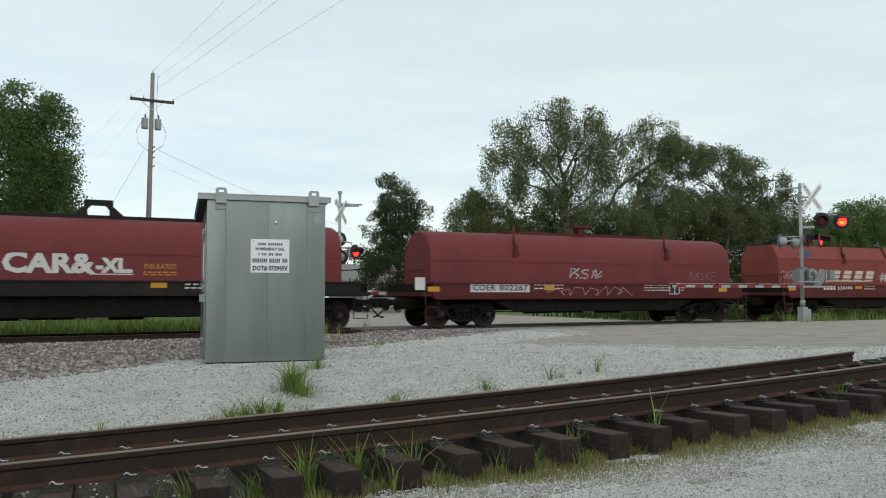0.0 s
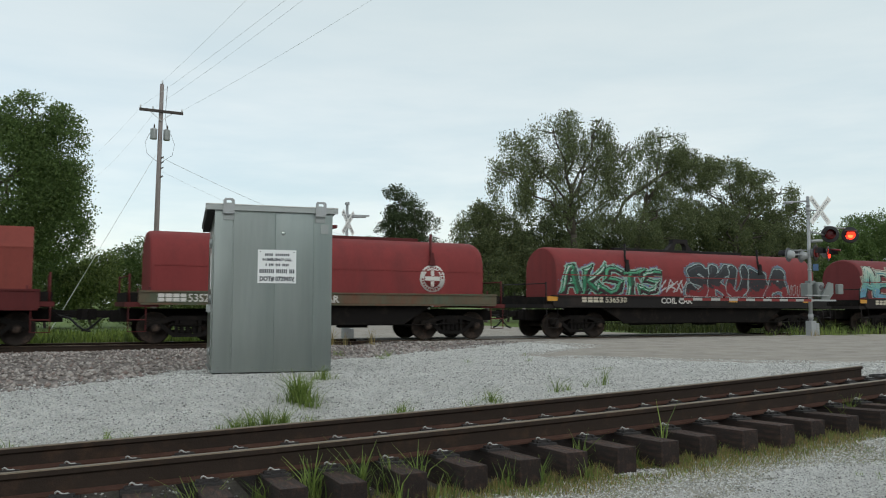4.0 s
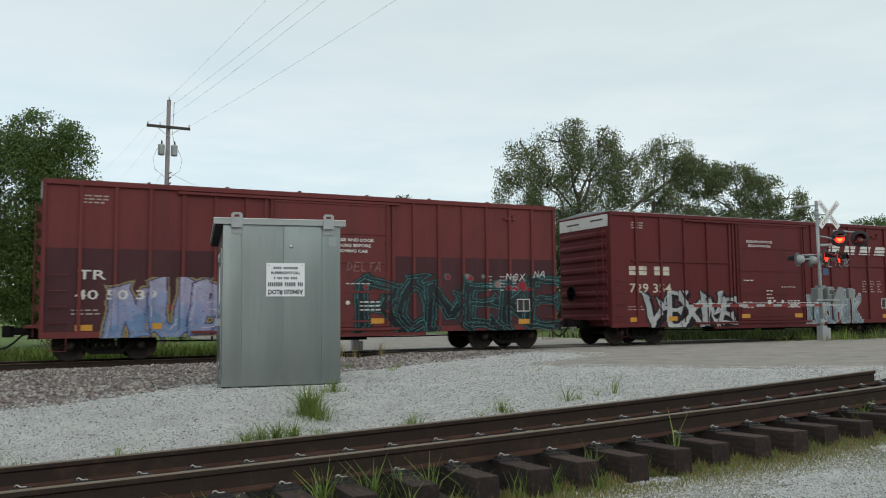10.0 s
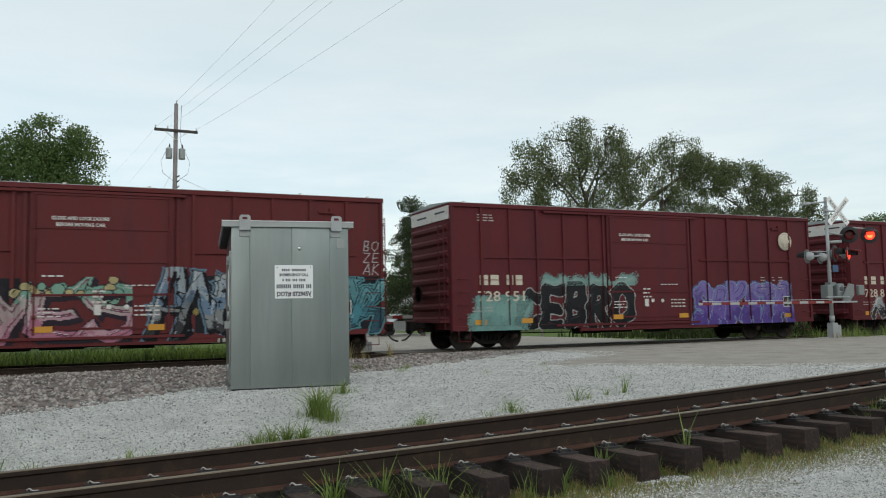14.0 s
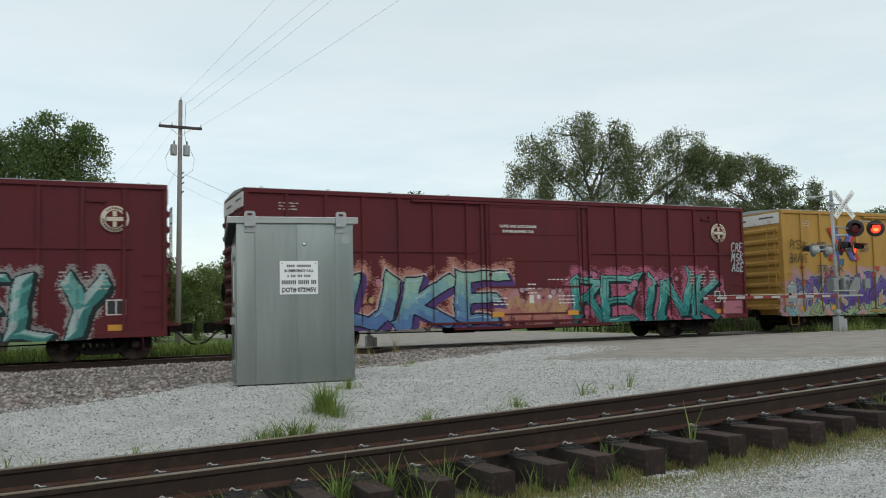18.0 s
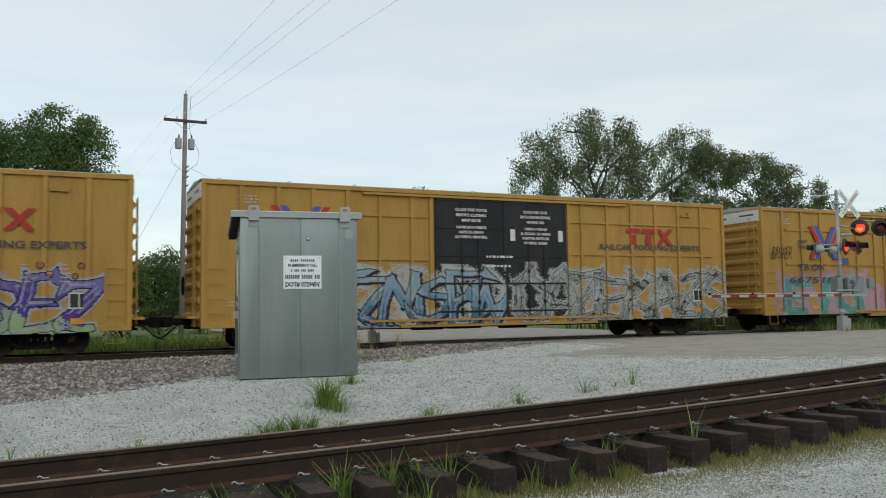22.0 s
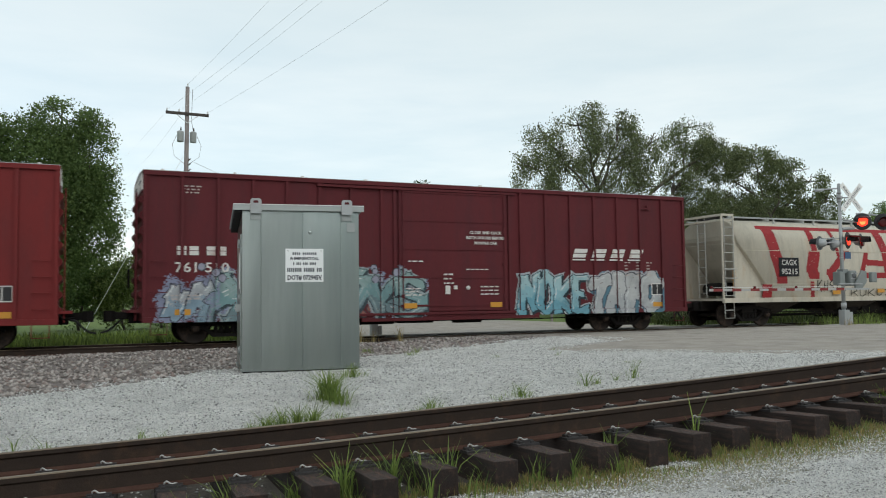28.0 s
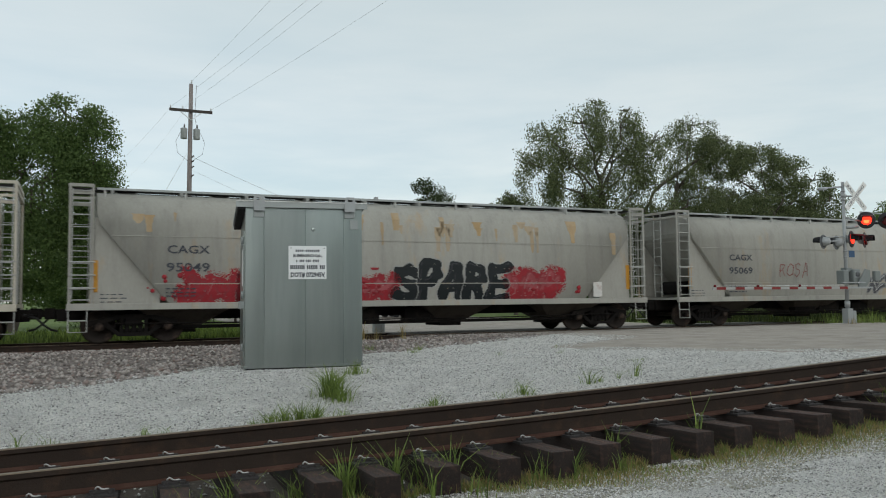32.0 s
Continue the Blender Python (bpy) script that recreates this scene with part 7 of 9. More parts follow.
    roundel(c, 8.23, 3.85, 0.36, YL - 0.05, M_cream, M_red3)
    initials(c, ((-8.3, -8.0), (-7.9, -7.6), (-7.3, -7.05), (-6.95, -6.7)), 2.17, 2.5, YL, M_cream)
    reporting(c, "760 832", -8.42, -6.7, 1.66, 1.98, YL - 0.003, M_cream)
    graffiti(c, -8.75, -1.15, 0.62, 2.40, "RUKE", [(0.10, 0.19, 0.38), (0.14, 0.28, 0.41), (0.21, 0.38, 0.39), (0.27, 0.43, 0.36)], (0.014, 0.014, 0.02), (0.44, 0.20, 0.16), dep, 24, fat=0.225, rim=0.05, cloud=0.30, sharp=True, flick=0.4, over=1.25, wild=0.14, block=6, deep=(0.09, 0.05, 0.17), outer=(0.46, 0.38, 0.38), shine=(0.36, 0.50, 0.48), dots=(((0.46, 0.18, 0.26), 14, 0.06, 0.18, 1.2, 2.6), ((0.46, 0.30, 0.12), 12, 0.06, 0.2, 0.7, 1.6)))
    graffiti(c, -1.1, 1.4, 0.64, 1.9, "xxx", [(0.40, 0.16, 0.13), (0.42, 0.26, 0.14), (0.42, 0.22, 0.24)], (0.05, 0.03, 0.03), (0.38, 0.16, 0.15), dep, 25, fat=0.12, rim=0.0, cloud=0.22, sharp=True, flick=0.5, over=1.3, dots=(((0.42, 0.30, 0.33), 12, 0.04, 0.12, 0.8, 2.3),))
    graffiti(c, 1.35, 7.95, 0.64, 2.15, "REINK", [(0.03, 0.19, 0.19), (0.055, 0.27, 0.26), (0.13, 0.36, 0.32)], (0.012, 0.025, 0.03), (0.38, 0.11, 0.18), dep, 26, fat=0.17, rim=0.034, cloud=0.30, sharp=True, flick=0.6, over=1.3, wild=0.20, block=3, inner=(0.02, 0.10, 0.10), shine=(0.30, 0.46, 0.42), dots=(((0.42, 0.16, 0.24), 12, 0.06, 0.16, 1.7, 2.4),))
    part("pink_wash", boxes((8.3, 9.3, -1.5528, -1.548, 0.82, 1.3)), paint(0.40, 0.16, 0.20), c, "pink sprayed patch")
    [tag_lines(c, -9.2, -8.5, 3.25 - 0.42 * k, 3.55 - 0.42 * k, WHITE, YL - 0.06, w, 27 + k, 0.022) for k, w in enumerate(("RIP", "TRESKE"))]
    [tag_lines(c, 8.8, 9.4, 2.4 + 0.38 * k, 2.72 + 0.38 * k, (0.44, 0.48, 0.50), YL - 0.06, w, 280 + k, 0.02) for k, w in enumerate(("AGE", "MSK", "CRE"))]
    small_print(c, hf, 71)
    door_print(c, -1.7, 2.0)
    # b7: bright red double-door car
    c, dep, hf = boxcar(281.65, 300.75, 4.85, M_red4, (-2.35, 2.5), "long bright red double-door box car with white graffiti", 21, double=True, inset=2.4)
    reporting(c, "TR", -8.5, -8.0, 1.97, 2.2, YL, M_letter)
    part("number_panel", boxes((-8.55, -7.15, YL - 0.003, YL + 0.003, 1.42, 1.78)), paint(*BLACKP), c, "black number panel")
    reporting(c, "193 88", -8.45, -7.25, 1.48, 1.74, YL - 0.005, M_letter)
    graffiti(c, -7.05, -2.45, 0.62, 2.2, "SAROE", [(0.34, 0.36, 0.36), (0.44, 0.46, 0.45), (0.46, 0.48, 0.46)], (0.03, 0.025, 0.03), None, dep, 29, fat=0.20, rim=0.03, sharp=True, flick=0.3, over=1.2, wild=0.12, block=4, deep=(0.14, 0.09, 0.24), outer=(0.30, 0.30, 0.10), inner=(0.16, 0.15, 0.16), dots=(((0.20, 0.14, 0.32), 12, 0.06, 0.2, 0.7, 1.9),))
    graffiti(c, -2.15, 2.0, 0.98, 2.15, "KONG ALE", [(0.32, 0.33, 0.33), (0.42, 0.43, 0.42)], (0.03, 0.025, 0.03), None, dep, 30, fat=0.19, rim=0.028, sharp=True, flick=0.3, over=1.2, wild=0.12, block=3, outer=(0.26, 0.25, 0.10), dots=(((0.18, 0.10, 0.26), 12, 0.06, 0.16, 0.9, 2.1),))
    graffiti(c, 2.1, 6.6, 0.64, 2.15, "IZSAL", [(0.36, 0.38, 0.38), (0.46, 0.47, 0.46)], (0.03, 0.025, 0.03), None, dep, 31, fat=0.20, rim=0.03, sharp=True, flick=0.3, over=1.2, wild=0.12, block=4, deep=(0.14, 0.09, 0.22), outer=(0.28, 0.28, 0.10), inner=(0.16, 0.15, 0.16))
    tag_lines(c, -8.5, -8.0, 2.5, 3.35, (0.45, 0.40, 0.40), YL - 0.06, "Q", 32, 0.02)
    small_print(c, hf, 81)
    notice(c, -1.15, 4.0, ("IMPORTANT", "CLOSE THIS DOOR", "BEFORE CLOSING", "MAIN DOOR"), 0.115, -1.69, 1.15)
    notice(c, 1.3, 4.0, ("CLOSE AND LOCK", "BOTH DOORS BEFORE", "MOVING CAR"), 0.115, -1.69, 1.2)
    # b8
    c, dep, hf = boxcar(302.8, 321.5, 4.85, M_red3, (-1.9, 1.9), "long dark red box car with pale blue graffiti", 20, inset=2.35)
    bars4(c, 4.45, 7.6, 2.56, 2.86, YL - 0.05, M_letter)
    initials(c, ((-8.45, -8.2), (-8.12, -7.87), (-7.65, -7.42), (-7.35, -7.12)), 2.5, 2.75, YL, M_letter)
    reporting(c, "761 510", -8.52, -7.05, 2.03, 2.3, YL, M_letter)
    graffiti(c, -8.75, -7.6, 0.64, 1.7, "xa", [(0.24, 0.34, 0.42), (0.40, 0.42, 0.44)], (0.06, 0.06, 0.08), (0.24, 0.26, 0.36), dep, 34, fat=0.2, rim=0.03, sharp=True, flick=0.5)
    graffiti(c, -7.8, -1.2, 0.64, 2.0, "aPUExS", [(0.17, 0.24, 0.26), (0.19, 0.32, 0.33), (0.25, 0.36, 0.35)], (0.05, 0.07, 0.08), (0.26, 0.30, 0.40), dep, 35, fat=0.20, rim=0.028, cloud=0.12, sharp=True, flick=0.6, over=1.38, wild=0.22, block=2, outer=(0.34, 0.40, 0.41), inner=(0.30, 0.38, 0.38), dots=(((0.30, 0.12, 0.10), 10, 0.06, 0.16, 0.7, 1.5), ((0.34, 0.34, 0.42), 14, 0.05, 0.12, 1.8, 2.2)))
    graffiti(c, 2.35, 5.1, 0.64, 1.98, "NOKE", [(0.16, 0.36, 0.44), (0.25, 0.44, 0.50), (0.34, 0.50, 0.53)], (0.03, 0.05, 0.06), None, dep, 36, fat=0.24, rim=0.03, sharp=True, flick=0.3, over=1.12, wild=0.1, outer=(0.42, 0.46, 0.48), block=2)
    graffiti(c, 5.2, 8.1, 0.64, 1.9, "TAPO", [(0.40, 0.42, 0.43), (0.47, 0.48, 0.48)], (0.05, 0.05, 0.07), (0.18, 0.32, 0.40), dep, 37, fat=0.24, rim=0.032, cloud=0.06, over=1.14, outer=(0.42, 0.43, 0.44), block=4, deep=(0.10, 0.20, 0.26))
    small_print(c, hf, 91)
    door_print(c, -1.9, 1.9, lines=("CLOSE AND LOCK", "BOTH DOORS BEFORE", "MOVING CAR"), at=(1.1, 3.28))


red_boxes()


def crossed_arrows(car, x0, x1, z0, z1, y):
    """Two bent arrows back to back: blue chevrons that meet in the middle, red ones nested outside them."""
    red, blue, pale = paint(0.50, 0.055, 0.04), paint(0.10, 0.12, 0.40), paint(0.42, 0.30, 0.36)
    cx, cz, hw, hh = (x0 + x1) / 2, (z0 + z1) / 2, (x1 - x0) / 2, (z1 - z0) / 2
    for sx in (-1, 1):
        for col, off, th, nm in ((blue, 0.02, 0.30, "blue_arrow"), (pale, 0.33, 0.06, "pale_line"), (red, 0.40, 0.28, "red_arrow")):
            bm = bmesh.new()
            for sz in (-1, 1):
                tip, top = cx + sx * off * hw, cx + sx * (off + 0.52) * hw
                prism(bm, [(tip, cz), (top, cz + sz * hh), (top + sx * th * hw, cz + sz * hh), (tip + sx * th * hw, cz)], "y", y - 0.006, y)
            part(nm, bm, col, car)


def yellow_boxes():
    for s0, s1, word, num, seed, label in ((219.2, 238.1, 1, "675295", 100, "yellow box car with black doors and purple graffiti"),
                                           (239.9, 259.0, 2, "638358", 120, "yellow box car with black doors and silver graffiti"),
                                           (260.9, 279.8, 3, "667518", 140, "yellow box car with black doors and teal graffiti")):
        bm_rows = [(-8.2, -2.6, 4.0), (-8.2, -2.6, 2.65)] if word != 1 else []
        c, dep, hf = boxcar(s0, s1, 4.88, M_yel, (-2.4, 2.5), label, 19, True, M_blk, True, rib_w=0.12, beams=bm_rows + ([(2.7, 8.9, 4.0), (2.7, 8.9, 2.9)] if word == 2 else []), inset=2.35, group="yellow box cars")
        lx = -6.78 if word != 2 else -7.47
        crossed_arrows(c, lx, lx + 1.5, 2.86, 4.18, YL - 0.064)
        dark = M_darkprint
        for i, (t, zz) in enumerate((("next", 3.48), ("load", 3.27))):
            letters("lettering", t, 0.26, lx - 0.82, YL - 0.072, zz, dark, c, 0.55, shear=0.2, fat=0.003)
        for i, (t, zz) in enumerate((("any", 3.46), ("road", 3.25))):
            letters("lettering", t, 0.26, lx + 1.72, YL - 0.072, zz, dark, c, 0.5, shear=0.2, fat=0.003)
        mx = lx - 0.85
        reporting(c, "TB OX", mx, mx + 1.48, 2.39, 2.66, YL - 0.072, dark, 0.15)
        reporting(c, num, mx - 0.1 if word != 3 else mx - 0.55, mx + 1.95, 1.9, 2.15, YL - 0.072, dark, 0.15)
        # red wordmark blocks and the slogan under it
        m = paint(0.42, 0.05, 0.035)
        for a, b in ((5.05, 5.62), (5.72, 6.29)):
            part("wordmark_block", boxes((a, b, YL - 0.062, YL - 0.055, 3.68, 3.85), (a + 0.17, b - 0.17, YL - 0.062, YL - 0.055, 3.27, 3.62)), m, c, "dark red wordmark block")
        bm = bmesh.new()
        for sg in (-1, 1):
            prism(bm, [(6.72 - sg * 0.38, 3.27), (6.72 - sg * 0.18, 3.27), (6.72 + sg * 0.38, 3.85), (6.72 + sg * 0.18, 3.85)], "y", YL - 0.062 - 0.003 * (sg + 1), YL - 0.055)
        part("wordmark_cross", bm, m, c)
        letters("lettering", "RAILCAR POOLING EXPERTS", 0.27, 3.85, YL - 0.06, 2.82 if word != 2 else 3.08, dark, c, 4.45, fat=0.006)
        notice(c, -1.15, 4.22, ("CLOSE THIS DOOR", "BEFORE CLOSING", "MAIN DOOR"), 0.125, -1.69, 1.15)
        notice(c, 1.25, 4.22, ("CLOSE AND LOCK", "BOTH DOORS BEFORE", "MOVING CAR"), 0.125, -1.69, 1.15)
        if word > 1:
            notice(c, -1.15, 3.66, ("CIERRE ESTA PUERTA", "ANTES DE CERRAR", "LA PUERTA PRINCIPAL"), 0.115, -1.69, 1.15)
            notice(c, 1.25, 3.66, ("CIERRE Y PONGA", "EL SEGURO EN AMBAS", "PUERTAS ANTES DE", "MOVER EL CARRO"), 0.115, -1.69, 1.15)
            for x in (0.3, 2.15):
                part("white_card", boxes((x, x + 0.18, -1.66, -1.655, 3.3, 3.68)), M_letter, c, "white paper card on the door")
        else:
            tag_lines(c, -1.6, -0.7, 2.65, 3.0, (0.45, 0.45, 0.45), -1.656, "KANR", 108, 0.014)
            tag_lines(c, -1.6, -0.7, 3.42, 3.68, (0.45, 0.45, 0.45), -1.656, "BRAVE", 109, 0.012)
        stencil_rows(c, -0.6, 0.4, 2.8, 2, 0.3, -1.656, M_letter, seed + 3, 0.09)
        small_print(c, hf, seed + 5)
        if word == 1:
            graffiti(c, -9.3, -8.2, 0.64, 1.9, "Sa", [(0.22, 0.36, 0.38), (0.30, 0.42, 0.42)], (0.10, 0.05, 0.08), (0.44, 0.24, 0.28), dep, 101, fat=0.26, cloud=0.3, rim=0.03, dots=(((0.45, 0.06, 0.07), 5, 0.07, 0.15, 0.9, 3.2),))
            graffiti(c, -8.7, -2.55, 0.62, 2.1, "TASNCE", [(0.28, 0.37, 0.19), (0.10, 0.058, 0.24), (0.12, 0.075, 0.28), (0.14, 0.095, 0.31)], (0.015, 0.012, 0.03), (0.44, 0.26, 0.29), dep, 102, fat=0.23, rim=0.03, cloud=0.36, sharp=True, flick=0.7, over=1.36, wild=0.24, shine=(0.22, 0.20, 0.40), outer=(0.22, 0.34, 0.30), inner=(0.05, 0.03, 0.13), dots=(((0.45, 0.07, 0.07), 12, 0.07, 0.16, 1.8, 2.6),))
            graffiti(c, -2.6, 0.3, 0.72, 1.75, "BEM", [(0.20, 0.34, 0.34), (0.28, 0.06, 0.09)], (0.03, 0.03, 0.03), (0.30, 0.05, 0.09), dep, 103, fat=0.12, rim=0.03, cloud=0.3, sharp=True, flick=0.4, dots=(((0.36, 0.28, 0.30), 8, 0.05, 0.14, 0.8, 1.7),))
            graffiti(c, 2.7, 8.5, 0.62, 2.2, "UMVSEZ", [(0.30, 0.40, 0.20), (0.09, 0.05, 0.25), (0.13, 0.085, 0.30), (0.19, 0.15, 0.36)], (0.015, 0.015, 0.03), (0.40, 0.30, 0.24), dep, 104, fat=0.18, rim=0.028, cloud=0.10, sharp=True, flick=0.8, over=1.4, wild=0.25, outer=(0.36, 0.39, 0.42), inner=(0.30, 0.30, 0.44), shine=(0.36, 0.36, 0.50), dots=(((0.35, 0.16, 0.06), 10, 0.06, 0.12, 2.0, 2.4),))
            [tag_lines(c, -9.1, -8.1, 2.75 + 0.55 * k, 3.1 + 0.55 * k, (0.10, 0.07, 0.03), YL - 0.065, w, 105 + k, 0.018) for k, w in enumerate(("BRAVE", "aSx"))]
        elif word == 2:
            graffiti(c, -7.1, -0.3, 0.62, 2.1, "aKZMSEw", [(0.09, 0.155, 0.23), (0.16, 0.27, 0.35), (0.25, 0.35, 0.41)], (0.014, 0.018, 0.032), (0.42, 0.42, 0.38), dep, 121, fat=0.15, rim=0.028, cloud=0.26, sharp=True, flick=1.0, over=1.6, wild=0.30, block=2, inner=(0.34, 0.41, 0.44), shine=(0.46, 0.51, 0.53), deep=(0.03, 0.03, 0.07))
            graffiti(c, 0.3, 9.2, 0.62, 2.3, "OAZEKAZS", [(0.28, 0.30, 0.28), (0.37, 0.38, 0.36), (0.32, 0.33, 0.31)], (0.05, 0.053, 0.05), (0.36, 0.36, 0.34), dep, 122, fat=0.16, rim=0.022, cloud=0.16, sharp=True, flick=0.8, over=1.5, wild=0.28, cuts=0.10, inner=(0.08, 0.085, 0.08), outer=(0.42, 0.42, 0.40), shine=(0.46, 0.46, 0.44))
        else:
            graffiti(c, -8.5, -4.0, 0.66, 2.02, "EIG", [(0.10, 0.30, 0.285), (0.15, 0.36, 0.34)], (0.32, 0.42, 0.40), (0.43, 0.28, 0.33), dep, 141, fat=0.27, rim=0.028, cloud=0.30, sharp=True, over=1.2, wild=0.12, flick=0.2, shine=(0.30, 0.44, 0.42))
            graffiti(c, -3.7, -2.6, 0.74, 1.6, "x", [(0.48, 0.28, 0.34)], (0.48, 0.28, 0.34), (0.48, 0.28, 0.34), dep, 145, fat=0.4, cloud=0.1, shine=(0.30, 0.18, 0.34))
            graffiti(c, 2.2, 7.75, 0.62, 1.98, "SPOMIL", [(0.018, 0.018, 0.02), (0.026, 0.026, 0.028)], (0.46, 0.45, 0.43), None, dep, 142, fat=0.33, rim=0.048, sharp=True, flick=0.3, over=1.42, wild=0.26, shine=(0.06, 0.05, 0.05), dots=(((0.24, 0.04, 0.04), 6, 0.06, 0.14, 0.9, 1.6),))
            tag_lines(c, 2.8, 3.5, 2.75, 3.6, (0.08, 0.06, 0.03), YL - 0.065, "QS", 143, 0.016)
            [tag_lines(c, 5.4, 5.9, 2.3 + 0.16 * k, 2.42 + 0.16 * k, (0.12, 0.08, 0.04), YL - 0.065, w, 144 + k, 0.01) for k, w in enumerate(("BECK", "ONER", "SAY"))]
            tag_lines(c, -9.0, -7.9, 2.85, 3.3, (0.08, 0.06, 0.03), YL - 0.065, "BASHER", 148, 0.018)


yellow_boxes()


# -- covered coil cars --
HOOD = 1.0      # half width of the coil hoods, set in from the side sills


def arc_section(top, side, join, n=14):
    """Hood outline in (y, z): upright sides to join, then a full round top."""
    pts = [(-side, 1.46), (-side, join)]
    for k in range(1, n):
        a = math.pi * (1 - k / n)
        pts.append((side * math.cos(a), join + (top - join) * math.sin(a) ** 0.75))
    return pts + [(side, join), (side, 1.46)]


def round_face(x, z):
    """Where the near face of a round hood lies at height z."""
    if z <= 2.25:
        return -HOOD - 0.002
    sa = min(1.0, ((z - 2.25) / 1.02) ** (1 / 0.75))
    return -HOOD * math.sqrt(1 - sa * sa) - 0.002


def angled_face(x, z):
    return -HOOD - 0.002 if z <= 2.62 else -HOOD + 0.34 * (z - 2.62) / 0.56 - 0.002


def hood(bm, x0, x1, section, taper=0.25, crisp=False):
    """A long cover; round ones have slightly softened ends, angular ones are cut square."""
    rows = []
    n = len(section)
    cz = 1.46
    steps = ((x0, 1.0), (x1, 1.0)) if crisp else ((x0, 0.965), (x0 + taper * 0.3, 0.992), (x0 + taper, 1.0), (x1 - taper, 1.0), (x1 - taper * 0.3, 0.992), (x1, 0.965))
    for x, k in steps:
        rows.append([bm.verts.new((x, y * (0.5 + 0.5 * k), cz + (z - cz) * k)) for y, z in section])
    for a, b in zip(rows, rows[1:]):
        for i in range(n - 1):
            bm.faces.new((a[i], a[i + 1], b[i + 1], b[i])).smooth = not crisp
    bm.faces.new(rows[0][::-1])
    bm.faces.new(rows[-1])


def coilcar(s0, s1, label, paintwork, sill, hood_s, chamfer=False, loop=False, sill_z=(0.95, 1.5), plan=0.0):
    """hood_s: where the hood begins and ends along the train; plan: the point from which the lettering is laid out."""
    half = (s1 - s0) / 2
    mid_s = (s0 + s1) / 2
    car = root("coil_car", pose(mid_s, TRACK_Y, 0), label, "freight car", "coil cars")
    CARS.append((car, mid_s))
    z0, z1 = sill_z
    dx = plan - mid_s
    h0, h1 = hood_s[0] - mid_s, hood_s[1] - mid_s
    for s in (1, -1):
        y0, y1 = (-1.56, -1.42) if s < 0 else (1.42, 1.56)
        near_sill = part("side_sill", made(box, -half + 0.35 - dx, half - 0.35 - dx, y0, y1, z0 + 0.18, z1, 0.012), sill, car)
        near_sill.location.x = dx
        part("sill_flange", boxes((-half + 0.35, half - 0.35, y0 - 0.04, y1 + 0.04, z1 - 0.05, z1), (-half + 0.4, half - 0.4, y0 - 0.03, y1 + 0.03, z0 + 0.13, z0 + 0.18)), sill, car)
    part("deck", boxes((-half + 0.05, half - 0.05, -1.42, 1.42, z0 + 0.2, z1 - 0.06)), M_under, car)
    bm = bmesh.new()
    prism(bm, [(-half + 2.6, z0 + 0.14), (-half + 3.6, 0.52), (half - 3.6, 0.52), (half - 2.6, z0 + 0.14)], "y", -1.3, -1.2)
    prism(bm, [(-half + 2.6, z0 + 0.14), (-half + 3.6, 0.52), (half - 3.6, 0.52), (half - 2.6, z0 + 0.14)], "y", 1.2, 1.3)
    part("trough_side", bm, M_under, car, "dark belly of the coil trough")
    mid = (h0 + h1) / 2
    gap = 0.35 + dx
    spans = [(h0, h1)] if not chamfer else [(gap + 0.09, h1), (h0, gap - 0.09)]
    hx = dx + 0.3
    for a, b in spans:
        bm = bmesh.new()
        if chamfer:
            hood(bm, a - hx, b - hx, [(-HOOD, 1.46), (-HOOD, 2.62), (-HOOD + 0.34, 3.18), (HOOD - 0.34, 3.18), (HOOD, 2.62), (HOOD, 1.46)], crisp=True)
        else:
            hood(bm, a - hx, b - hx, arc_section(3.27, HOOD, 2.25))
        hd = part("hood", bm, paintwork, car)
        hd.location.x = hx
        zj = 2.60 if chamfer else 2.24
        part("hood_seam", boxes((a - hx + 0.1, b - hx - 0.1, -HOOD - 0.014, -HOOD + 0.01, zj - 0.018, zj + 0.018)), paintwork, hd)
        part("hood_rim", boxes((a - hx + 0.05, b - hx - 0.05, -HOOD - 0.03, -HOOD + 0.02, 1.46, 1.55), (a - hx + 0.05, b - hx - 0.05, HOOD - 0.02, HOOD + 0.03, 1.46, 1.55)), paintwork, hd)
    # lifting gear on the hood
    dk = M_sillk if sill is M_sillk else M_sillred
    for x in (mid - 3.4, mid + 3.4):
        bm = bmesh.new()
        for s in (-1, 1):
            pipe(bm, [(x, s * (HOOD - 0.02), 2.5 if not chamfer else 2.66), (x, s * (HOOD - 0.12), 2.98), (x + 0.05, s * (HOOD - 0.2), 3.45)], 0.045, 6)
            prism(bm, [(x - 0.12, 2.42), (x + 0.12, 2.42), (x + 0.04, 2.85), (x - 0.04, 2.85)], "y", s * (HOOD + 0.02) - 0.03, s * (HOOD + 0.02) + 0.03)
        part("stacking_bracket", bm, dk, car)
    if not chamfer:
        part("ridge_beam", made(box, mid - 3.3, mid + 3.3, -0.12, 0.12, 3.24, 3.36, 0.01), dk, car)
        bm = bmesh.new()
        if loop:
            prism(bm, [(mid - 0.75, 3.28), (mid - 0.38, 3.62), (mid - 0.38, 3.80), (mid + 0.38, 3.80), (mid + 0.38, 3.62), (mid + 0.75, 3.28), (mid + 0.30, 3.28), (mid + 0.29, 3.54), (mid + 0.18, 3.65), (mid - 0.18, 3.65), (mid - 0.29, 3.54), (mid - 0.30, 3.28)], "y", -0.12, 0.12)
        else:
            box(bm, mid - 0.12, mid + 0.12, -0.16, 0.16, 3.3, 3.58)
            box(bm, mid - 0.35, mid + 0.4, -0.25, 0.25, 3.58, 3.68)
        part("lifting_saddle", bm, dk, car)
